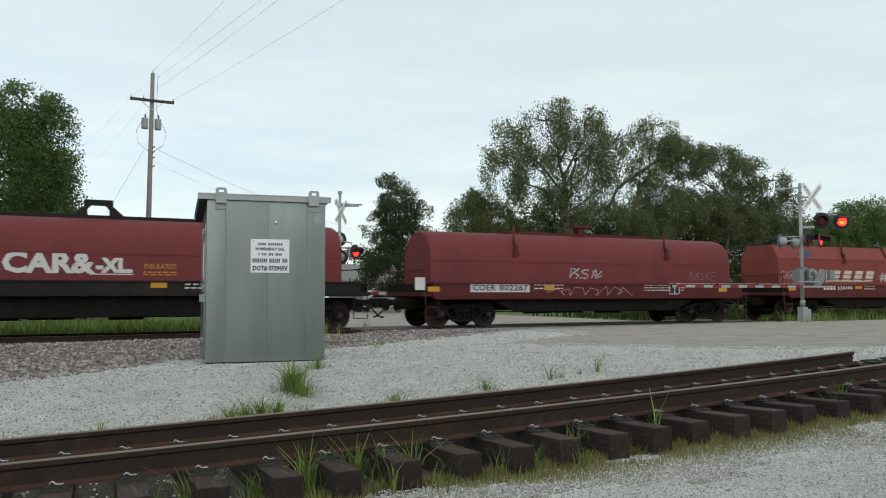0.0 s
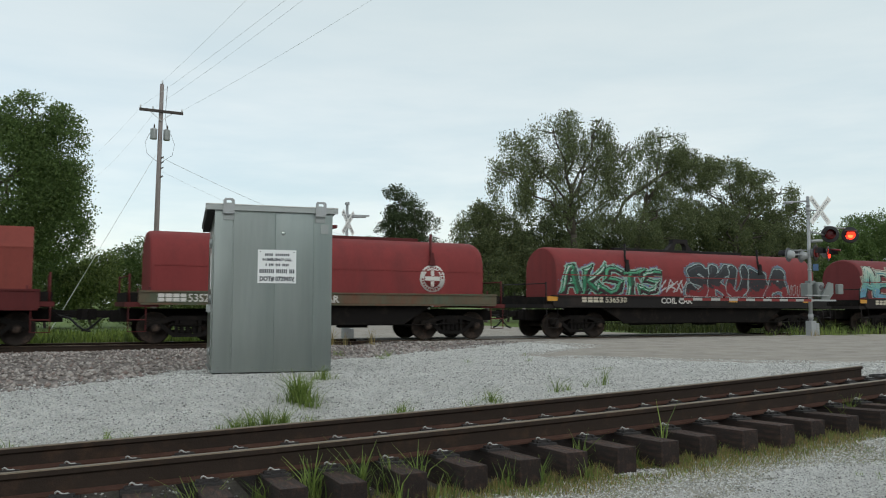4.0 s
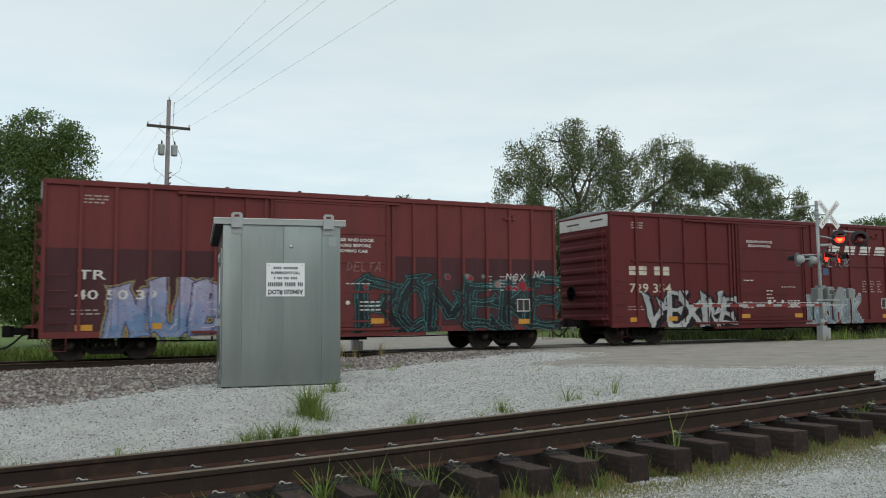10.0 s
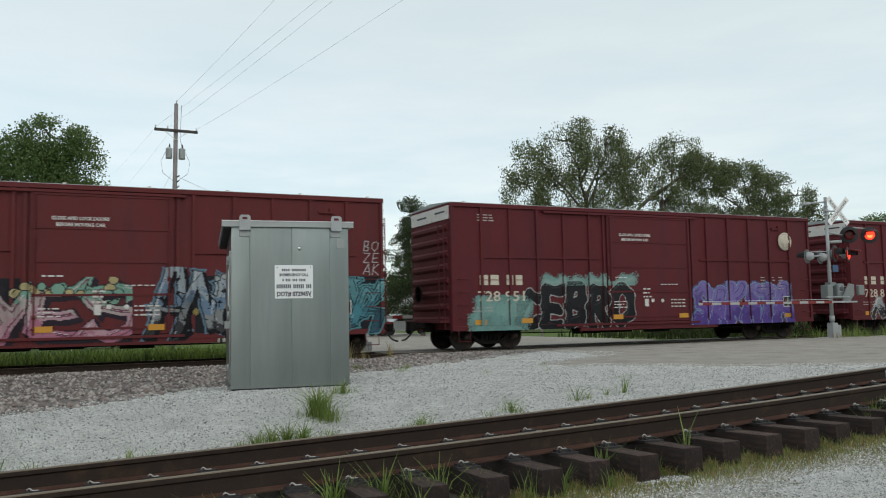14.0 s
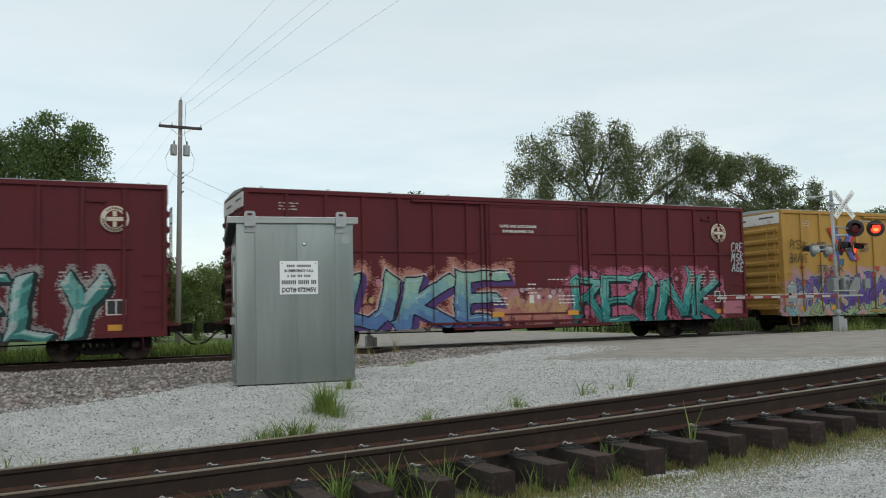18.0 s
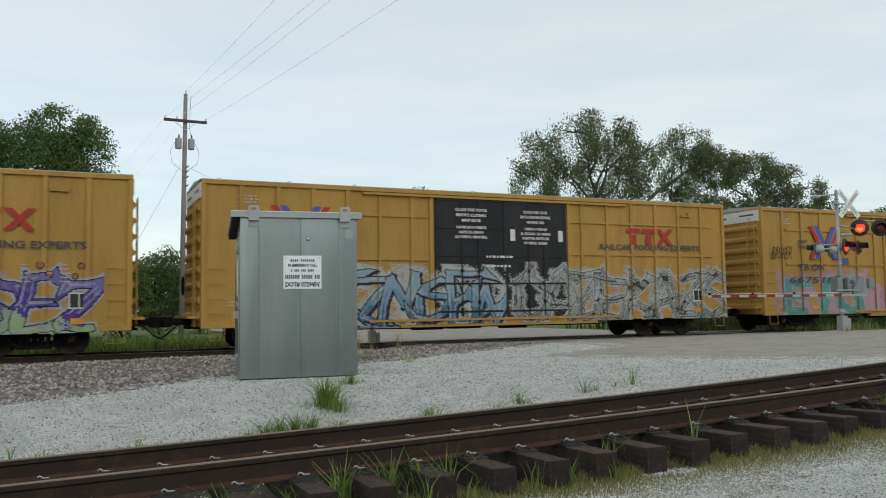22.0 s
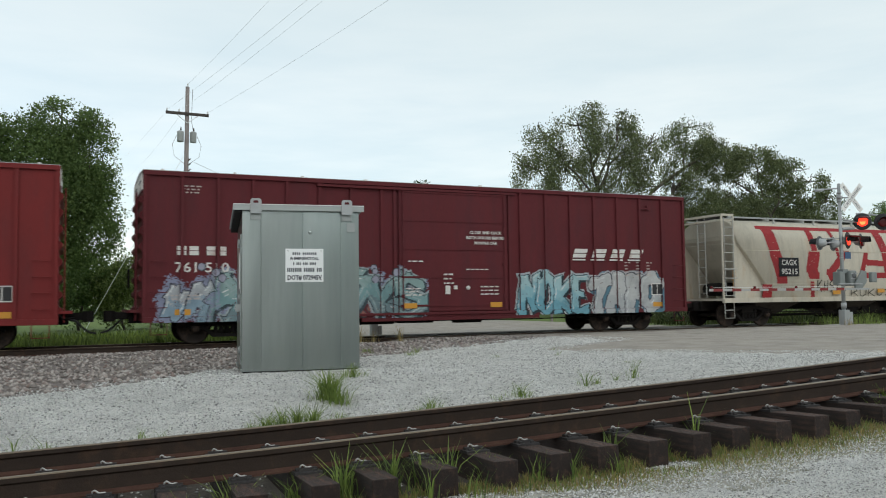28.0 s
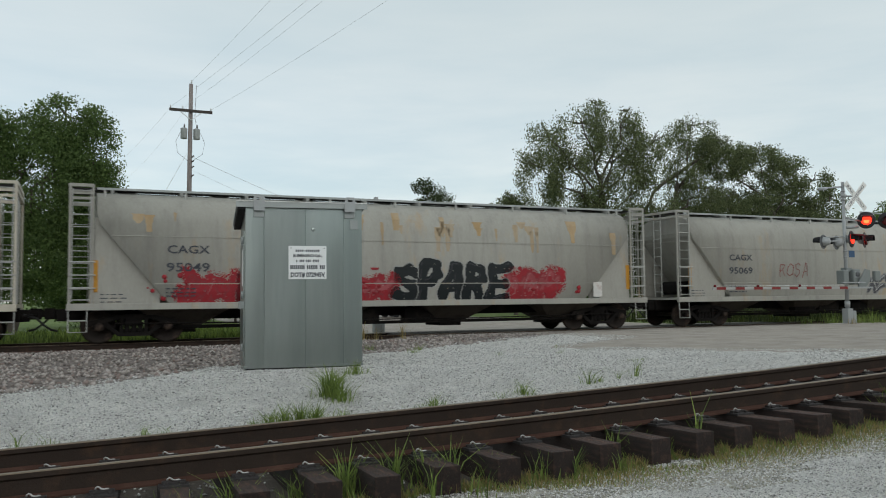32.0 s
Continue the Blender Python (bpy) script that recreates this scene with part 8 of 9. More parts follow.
    # end platforms with handrails and steps
    for s in (-1, 1):
        bm = bmesh.new()
        box(bm, min(s * half, s * (half - 0.9)), max(s * half, s * (half - 0.9)), -1.5, 1.5, 1.05, 1.18)
        for y in (-1.45, 1.45):
            pipe(bm, [(s * (half - 0.12), y, 1.15), (s * (half - 0.12), y, 1.95)], 0.03, 5)
            pipe(bm, [(s * (half - 0.65), y, 1.15), (s * (half - 0.65), y, 1.6)], 0.025, 5)
        pipe(bm, [(s * (half - 0.12), -1.45, 1.9), (s * (half - 0.12), 1.45, 1.9)], 0.02, 5)
        pipe(bm, [(s * (half - 0.1), -1.52, 1.05), (s * (half - 0.1), -1.54, 0.38), (s * (half - 0.55), -1.54, 0.38), (s * (half - 0.55), -1.52, 1.05)], 0.02, 5)
        pipe(bm, [(s * (half - 0.1), -1.54, 0.7), (s * (half - 0.55), -1.54, 0.7)], 0.02, 5)
        part("end_platform", bm, dk, car)
    running_gear(car, half, 1.75)
    return hd, near_sill, (angled_face if chamfer else round_face, False, lambda z: z)


YS_ = -1.565
YH = -HOOD - 0.003


def coil_cars():
    hd, sl, dep = coilcar(-6.2, 9.45, "red covered coil car with large white lettering", M_hood1, M_sillk, (-5.2, 8.7), loop=True, plan=1.3)
    letters("lettering", "COIL", 0.74, -4.6, YH - 0.004, 1.72, M_letter, hd, 1.9, fat=0.03)
    letters("lettering", "CAR&", 0.74, -2.22, YH - 0.004, 1.72, M_letter, hd, 2.25, fat=0.03)
    letters("lettering", "-XL.", 0.52, 0.05, YH - 0.004, 1.74, M_letter, hd, 0.95, fat=0.03)
    part("underline", boxes((-0.1, 1.0, YH - 0.006, YH, 1.66, 1.69)), M_letter, hd)
    letters("lettering", "INSULATED", 0.2, 1.28, YH - 0.004, 1.84, M_tab, hd, 0.85)
    stencil_rows(hd, 1.28, 2.15, 1.76, 2, 0.07, YH, M_tab, 201, 0.04)
    tabs(sl, YS_, (1.7, 1.3), (-4.0, 1.3), (5.5, 1.3))
    stencil_rows(sl, 2.6, 4.6, 1.42, 2, 0.1, YS_, M_letter, 202, 0.05)
    roundel(hd, 5.1, 2.0, 0.42, YH, M_letter, M_hood1)
    hd, sl, dep = coilcar(11.25, 25.55, "dark red covered coil car with framed white number", M_hood1, M_sillred, (11.75, 25.15), sill_z=(0.82, 1.5), plan=18.05)
    f = part("number_frame", boxes((-5.1, -2.8, YS_ - 0.004, YS_, 1.18, 1.49)), M_letter, sl, "white number frame")
    part("frame_field", boxes((-5.07, -4.1, YS_ - 0.007, YS_ - 0.004, 1.21, 1.46), (-4.05, -2.83, YS_ - 0.007, YS_ - 0.004, 1.21, 1.46)), M_cardwhite, f)
    reporting(sl, "COER", -5.02, -4.15, 1.24, 1.43, YS_ - 0.006, M_darkprint)
    reporting(sl, "802267", -4.0, -2.88, 1.24, 1.43, YS_ - 0.006, M_darkprint)
    stencil_rows(sl, -2.6, -1.4, 1.45, 2, 0.12, YS_, M_letter, 203)
    stencil_rows(sl, 2.2, 4.2, 1.45, 3, 0.09, YS_, M_letter, 204, 0.04)
    graffiti(hd, -1.1, 0.4, 1.62, 2.05, "aSx", [(0.5, 0.5, 0.5)], (0.45, 0.45, 0.45), None, dep, 205, fat=0.06, rim=0.0, cell=0.03)
    scrawl(sl, -1.9, 1.7, 1.05, 1.4, (0.4, 0.28, 0.26), YS_, 206, 0.02)
    tag_lines(hd, 4.6, 6.0, 1.65, 1.95, (0.30, 0.20, 0.20), YH, "RaSKE", 207, 0.01)
    tabs(sl, YS_, (-6.65, 1.2), (5.9, 1.2), (-2.2, 1.25))
    data_panel(sl, 3.4, 1.1, YS_)
    part("white_card", boxes((-7.1, -6.75, YS_ - 0.005, YS_, 1.25, 1.65)), M_letter, sl)
    hd, sl, dep = coilcar(27.5, 43.45, "orange-red coil car with two angular hoods and graffiti", M_hood2, M_sillred, (27.9, 42.9), chamfer=True, sill_z=(0.82, 1.5), plan=34.625)
    bars4(hd, -3.8, -0.8, 1.78, 2.12, YH, M_cream)
    part("swoosh", boxes((-4.1, -1.2, YH - 0.005, YH, 1.64, 1.69)), M_cream, hd)
    letters("lettering", "#1", 0.55, -0.55, YH - 0.004, 1.7, M_letter, hd, 0.8)
    tag_lines(hd, -6.9, -5.4, 1.72, 2.05, (0.42, 0.40, 0.40), YH, "SaRPEx", 208, 0.014)
    letters("lettering", "PIAN B", 0.42, -5.25, YH - 0.004, 1.84, M_letter, hd, 1.3)
    letters("lettering", "SAYS", 0.3, -4.9, YH - 0.004, 1.6, M_letter, hd, 0.85)
    initials(sl, ((-4.7, -4.55), (-4.5, -4.35), (-4.3, -4.15), (-4.1, -3.98)), 1.28, 1.46, YS_, M_letter)
    reporting(sl, "534144", -3.85, -2.9, 1.28, 1.46, YS_, M_letter)
    graffiti(hd, 0.65, 5.9, 1.56, 2.62, "CHRSO", [(0.22, 0.04, 0.03)], (0.58, 0.56, 0.55), None, dep, 209, fat=0.16, rim=0.045, slant=0.0, shine=(0.22, 0.04, 0.03))
    graffiti(hd, 5.95, 7.2, 1.62, 2.0, "xxa", [(0.55, 0.53, 0.52)], (0.5, 0.48, 0.48), None, dep, 210, fat=0.07, rim=0.0, cell=0.03)
    roundel(hd, 6.75, 2.38, 0.28, YH, M_letter, M_hood2)
    stencil_rows(sl, -2.1, -1.3, 1.46, 2, 0.12, YS_, M_letter, 211)
    tabs(sl, YS_, (-2.7, 1.32), (0.1, 1.32), (4.0, 1.32), (-6.8, 1.25), (6.6, 1.3))
    data_panel(sl, 5.0, 1.05, YS_)
    hd, sl, dep = coilcar(45.15, 57.05, "short red coil car with green-grey sill and round emblem", M_hood3, M_sillg, (45.85, 56.5), sill_z=(0.98, 1.5), plan=50.1)
    roundel(hd, 4.2, 2.0, 0.45, YH, M_letter, M_hood3)
    initials(sl, ((-4.1, -3.93), (-3.9, -3.73), (-3.7, -3.53), (-3.5, -3.35)), 1.2, 1.42, YS_, M_letter)
    reporting(sl, "535242", -3.3, -2.45, 1.2, 1.42, YS_, M_letter)
    letters("lettering", "COIL CAR", 0.3, -0.3, YS_ - 0.006, 1.2, M_letter, sl, 1.4, fat=0.006)
    stencil_rows(sl, -2.0, -1.0, 1.42, 2, 0.1, YS_, M_letter, 212)
    hd, sl, dep = coilcar(58.6, 72.95, "red covered coil car with green and black graffiti", M_hood3, M_sillk, (59.45, 72.55), loop=True, plan=64.9)
    graffiti(hd, -5.6, -1.2, 1.53, 2.55, "AKSTS", [(0.06, 0.03, 0.035), (0.05, 0.10, 0.07), (0.05, 0.24, 0.13), (0.12, 0.36, 0.22)], (0.025, 0.03, 0.03), (0.14, 0.20, 0.36), dep, 213, fat=0.19, rim=0.03, cloud=0.10, sharp=True, flick=0.6, over=1.3, wild=0.22, facet=True, outer=(0.30, 0.46, 0.38))
    graffiti(hd, 0.3, 5.6, 1.53, 2.6, "SKUBA", [(0.24, 0.04, 0.045), (0.05, 0.045, 0.05), (0.045, 0.05, 0.055)], (0.36, 0.42, 0.42), (0.16, 0.22, 0.30), dep, 214, fat=0.23, rim=0.035, cloud=0.10, over=1.15, wild=0.08, shine=(0.09, 0.10, 0.11), outer=(0.10, 0.14, 0.15))
    tag_lines(hd, 5.75, 6.8, 1.6, 2.05, (0.42, 0.38, 0.38), YH, "MOUS", 215, 0.014)
    graffiti(hd, -1.3, 0.3, 1.6, 2.2, "xax", [(0.5, 0.5, 0.5)], (0.5, 0.5, 0.5), None, dep, 216, fat=0.06, rim=0.0, cell=0.03)
    initials(sl, ((-4.75, -4.55), (-4.5, -4.3), (-4.25, -4.05), (-4.0, -3.85)), 1.26, 1.45, YS_, M_cream)
    reporting(sl, "536530", -3.75, -2.8, 1.26, 1.45, YS_, M_cream)
    letters("lettering", "COIL CAR", 0.3, -1.2, YS_ - 0.006, 1.24, M_letter, sl, 1.5, fat=0.006)
    tabs(sl, YS_, (2.2, 1.3), (6.3, 1.3), (-6.2, 1.3))
    hd, sl, dep = coilcar(74.7, 89.3, "dark red coil car with large aqua graffiti", M_hood1, M_sillk, (75.55, 88.8), loop=True, plan=81.3)
    graffiti(hd, -6.05, -1.5, 1.53, 2.8, "AESOL", [(0.15, 0.33, 0.44), (0.19, 0.42, 0.38), (0.34, 0.47, 0.38), (0.44, 0.50, 0.42)], (0.025, 0.04, 0.04), None, dep, 217, fat=0.21, rim=0.026, sharp=True, flick=0.35, over=1.24, block=2, outer=(0.44, 0.38, 0.32), inner=(0.10, 0.24, 0.25), shine=(0.50, 0.56, 0.48))
    graffiti(hd, -1.4, -0.4, 1.65, 2.6, "x", [(0.45, 0.2, 0.12)], (0.4, 0.3, 0.25), None, dep, 218, fat=0.08, rim=0.02)
    graffiti(hd, -0.95, 4.1, 1.53, 2.88, "PHORO", [(0.08, 0.38, 0.20), (0.16, 0.42, 0.36), (0.28, 0.44, 0.18), (0.22, 0.47, 0.43)], (0.02, 0.03, 0.035), (0.40, 0.36, 0.33), dep, 219, fat=0.24, rim=0.028, outer=(0.40, 0.44, 0.42), cloud=0.05, sharp=True, flick=0.25, over=1.22, block=3, spread=0.2, inner=(0.06, 0.22, 0.18), shine=(0.46, 0.52, 0.46))
    part("black_patch", boxes((3.6, 4.4, YH - 0.001, YH + 0.003, 1.58, 2.1)), paint(*BLACKP), hd)
    roundel(hd, 5.22, 2.12, 0.46, YH - 0.002, M_letter, M_hood1)
    letters("lettering", "G8", 0.5, 6.0, YH - 0.004, 1.65, M_cream, hd, 0.7)
    letters("lettering", "SOB", 0.3, 4.4, YH - 0.006, 1.56, M_letter, hd, 0.6)
    initials(sl, ((-5.6, -5.4), (-5.35, -5.15), (-5.1, -4.9), (-4.85, -4.7)), 1.24, 1.43, YS_, M_cream)
    reporting(sl, "536509", -4.6, -3.7, 1.24, 1.43, YS_, M_cream)
    letters("lettering", "COIL CAR", 0.3, -0.85, YS_ - 0.006, 1.22, M_letter, sl, 1.55, fat=0.006)
    tabs(sl, YS_, (2.0, 1.3), (6.2, 1.3), (-6.6, 1.3))
    hd, sl, dep = coilcar(91.2, 105.35, "black covered coil car with yellow reflector strips", M_hoodk, M_sillk, (91.9, 104.5), loop=True, plan=97.4)
    reporting(sl, "LW", -4.95, -4.45, 1.26, 1.49, YS_, M_letter)
    reporting(sl, "495435", -3.95, -2.65, 1.26, 1.49, YS_, M_letter)
    stencil_rows(sl, -2.2, -1.0, 1.48, 2, 0.13, YS_, M_letter, 221)
    stencil_rows(hd, 3.0, 3.8, 1.9, 2, 0.1, YH, M_letter, 222, 0.05)
    for x in (-5.6, -1.3, 2.2, 6.0):
        part("reflector", boxes((x, x + 0.8, YH - 0.03, YH, 1.56, 1.68)), M_tab, hd, "yellow reflective strip")
    tabs(sl, YS_, (0.2, 1.3), (-6.4, 1.3), (3.1, 1.3))
    tag_lines(hd, 6.0, 6.8, 2.0, 2.5, (0.34, 0.34, 0.34), YH, "aZ", 223)


coil_cars()


# -- covered hoppers --
def hopper_side(z):
    """Half width of the rounded body at height z."""
    pts = ((1.05, 1.47), (1.4, 1.55), (2.2, 1.60), (3.0, 1.58), (3.6, 1.47), (3.95, 1.25), (4.12, 0.9))
    for (a, u), (b, v) in zip(pts, pts[1:]):
        if z <= b:
            return u + (v - u) * (z - a) / (b - a)
    return pts[-1][1]


def hopper(s0, s1, label, paintwork, bays):
    half = (s1 - s0) / 2
    car = root("covered_hopper", pose((s0 + s1) / 2, TRACK_Y, 0), label, "freight car", "hopper cars")
    CARS.append((car, (s0 + s1) / 2))
    body = half - 0.72
    zs = [1.05, 1.3, 1.6, 2.0, 2.4, 2.8, 3.2, 3.5, 3.75, 3.95, 4.12]
    bm = bmesh.new()
    for s in (-1, 1):
        rows = []
        for z in zs:
            # ends slope inwards from the eaves to the hopper mouth
            e = body if z > 3.3 else body - 1.75 * (3.3 - z) / 2.1
            rows.append([bm.verts.new((x, s * hopper_side(z), z)) for x in (-e, -e * 0.5, 0, e * 0.5, e)])
        for a, b in zip(rows, rows[1:]):
            for i in range(4):
                bm.faces.new((a[i], a[i + 1], b[i + 1], b[i])).smooth = True
    bm.verts.ensure_lookup_table()
    n = len(zs) * 5
    for k in (0, 4):
        for i in range(len(zs) - 1):
            a, b = i * 5 + k, (i + 1) * 5 + k
            bm.faces.new((bm.verts[a], bm.verts[b], bm.verts[n + b], bm.verts[n + a]))
    top = (len(zs) - 1) * 5
    for i in range(4):
        bm.faces.new((bm.verts[top + i], bm.verts[top + i + 1], bm.verts[n + top + i + 1], bm.verts[n + top + i]))
    part("body", bm, paintwork, car)
    for x in (-body * 0.33, body * 0.33):
        for z0, z1 in ((1.1, 2.2), (2.2, 3.5)):
            part("weld_seam", made(prism, [(-hopper_side(z0) - 0.006, z0), (-hopper_side(z0) + 0.02, z0), (-hopper_side(z1) + 0.02, z1), (-hopper_side(z1) - 0.006, z1)], "x", x - 0.012, x + 0.012), paintwork, car)
    for s in (-1, 1):
        y0, y1 = (-1.60, -1.48) if s < 0 else (1.48, 1.60)
        part("side_sill", made(box, -half, half, y0, y1, 0.92, 1.10, 0.01), paintwork, car)
        # corner gusset plates under the sloping ends
        for e in (-1, 1):
            bm = bmesh.new()
            prism(bm, [(e * (body + 0.05), 1.1), (e * (body + 0.05), 3.4), (e * (body - 0.06), 3.4), (e * (body - 1.62), 1.75), (e * (body - 1.62), 1.1)], "y", -1.41 if s < 0 else 1.36, -1.36 if s < 0 else 1.41)
            part("end_gusset", bm, paintwork, car)
    # running board on brackets
    part("slide_pipe", made(tube, (-half + 2.4, -0.95, 0.42), (half - 2.4, -0.95, 0.42), 0.05, 8), M_under, car)
    part("running_board", boxes((-half + 0.1, half - 0.1, -0.75, -0.2, 4.24, 4.28), (-half + 0.1, half - 0.1, 0.2, 0.75, 4.24, 4.28)), M_sillk, car)
    for x in np.linspace(-body + 0.4, body - 0.4, 10):
        part("board_bracket", boxes((x - 0.04, x + 0.04, -0.95, 0.95, 4.05, 4.24)), M_rail_grey, car)
    part("eave_rail", boxes((-body, body, -1.16, -1.10, 4.19, 4.25), (-body, body, 1.10, 1.16, 4.19, 4.25)), M_galv2, car)
    for x in np.linspace(-body + 0.2, body - 0.2, 9):
        part("eave_post", boxes((x - 0.03, x + 0.03, -1.15, -1.09, 3.98, 4.19)), M_rail_grey, car)
    for z in (1.62, 2.92):
        e = body if z > 3.3 else body - 1.75 * (3.3 - z) / 2.1
        part("weld_seam", made(prism, [(-hopper_side(z - 0.012) - 0.008, z - 0.012), (-hopper_side(z) + 0.02, z), (-hopper_side(z + 0.012) - 0.008, z + 0.012)], "x", -e + 0.05, e - 0.05), paintwork, car)
    for x in np.linspace(-body + 0.8, body - 0.8, 7):
        bm = bmesh.new()
        tube(bm, (x, 0, 4.1), (x, 0, 4.3), 0.3, 16)
        part("hatch", bm, paintwork, car)
    # end cages: posts, rails and ladders
    for s in (-1, 1):
        bm = bmesh.new()
        xe, xi = s * (half - 0.06), s * (half - 0.62)
        for x in (xe, xi):
            for y in (-1.5, 1.5):
                box(bm, x - 0.03, x + 0.03, y - 0.03, y + 0.03, 1.1, 4.28)
        for z in (4.25, 4.05):
            for y in (-1.5, 1.5):
                box(bm, min(xe, xi), max(xe, xi), y - 0.04, y + 0.04, z - 0.04, z + 0.04)
            box(bm, xe - 0.04, xe + 0.04, -1.5, 1.5, z - 0.04, z + 0.04)
        box(bm, min(xe, s * (half - 1.6)), max(xe, s * (half - 1.6)), -1.5, 1.5, 1.0, 1.08)
        part("end_frame", bm, paintwork, car)
        bm = bmesh.new()
        for y in (-1.56, 1.56):
            ladder(bm, min(xe, xi) + 0.06, max(xe, xi) - 0.06, y, 1.2, 4.1, 10)
        for z in (1.5, 1.85, 2.2):
            tube(bm, (s * (half - 0.7), -1.57, z), (s * (half - 0.05), -1.57, z), 0.018, 5)
        for y in (-0.6, -0.2):
            tube(bm, (xe, y, 1.1), (xe, y, 4.2), 0.02, 5)
        for k in range(9):
            tube(bm, (xe, -0.6, 1.3 + 0.33 * k), (xe, -0.2, 1.3 + 0.33 * k), 0.015, 5)
        part("end_ladder", bm, M_rail_grey, car)
        bm = bmesh.new()
        pipe(bm, [(s * (half - 0.05), -1.55, 0.95), (s * (half - 0.05), -1.57, 0.35), (s * (half - 0.5), -1.57, 0.35), (s * (half - 0.5), -1.55, 0.95)], 0.02, 5)
        pipe(bm, [(s * (half - 0.05), -1.57, 0.65), (s * (half - 0.5), -1.57, 0.65)], 0.02, 5)
        part("corner_step", bm, M_rail_grey, car)
        # sloped floor sheet behind the cage
        bm = bmesh.new()
        prism(bm, [(s * (body + 0.02), 3.35), (s * (body - 1.7), 1.2), (s * (body - 1.78), 1.2), (s * (body - 0.06), 3.35)], "y", -1.42, 1.42)
        part("slope_sheet", bm, paintwork, car)
        part("reservoir", made(tube, (s * (half - 1.3), -0.7, 1.45), (s * (half - 1.3), 0.7, 1.45), 0.26, 14), M_under, car)
        part("yellow_mark", boxes((s * (body + 0.02) - 0.08, s * (body + 0.02) + 0.06, -1.425, -1.41, 1.4, 2.25)), M_tab, car, "yellow upright mark")
    # discharge bays
    for k in range(bays):
        x = -body + 2.3 + (2 * body - 4.6) * k / (bays - 1)
        bm = bmesh.new()
        a = [bm.verts.new((x + u * 1.25, v * 1.35, 0.95)) for u, v in ((-1, -1), (1, -1), (1, 1), (-1, 1))]
        b = [bm.verts.new((x + u * 0.35, v * 0.5, 0.34)) for u, v in ((-1, -1), (1, -1), (1, 1), (-1, 1))]
        for i in range(4):
            bm.faces.new((a[i], a[(i + 1) % 4], b[(i + 1) % 4], b[i]))
        bm.faces.new(b)
        bm.faces.new(a[::-1])
        bay = part("discharge_bay", bm, M_bay, car, "grimy brown discharge hopper")
        part("outlet_gate", boxes((x - 0.38, x + 0.38, -0.6, 0.6, 0.26, 0.36)), M_under, bay)
    running_gear(car, half, 1.7)
    return car, ((lambda x, z: -hopper_side(z) - 0.002), False, lambda z: z), half


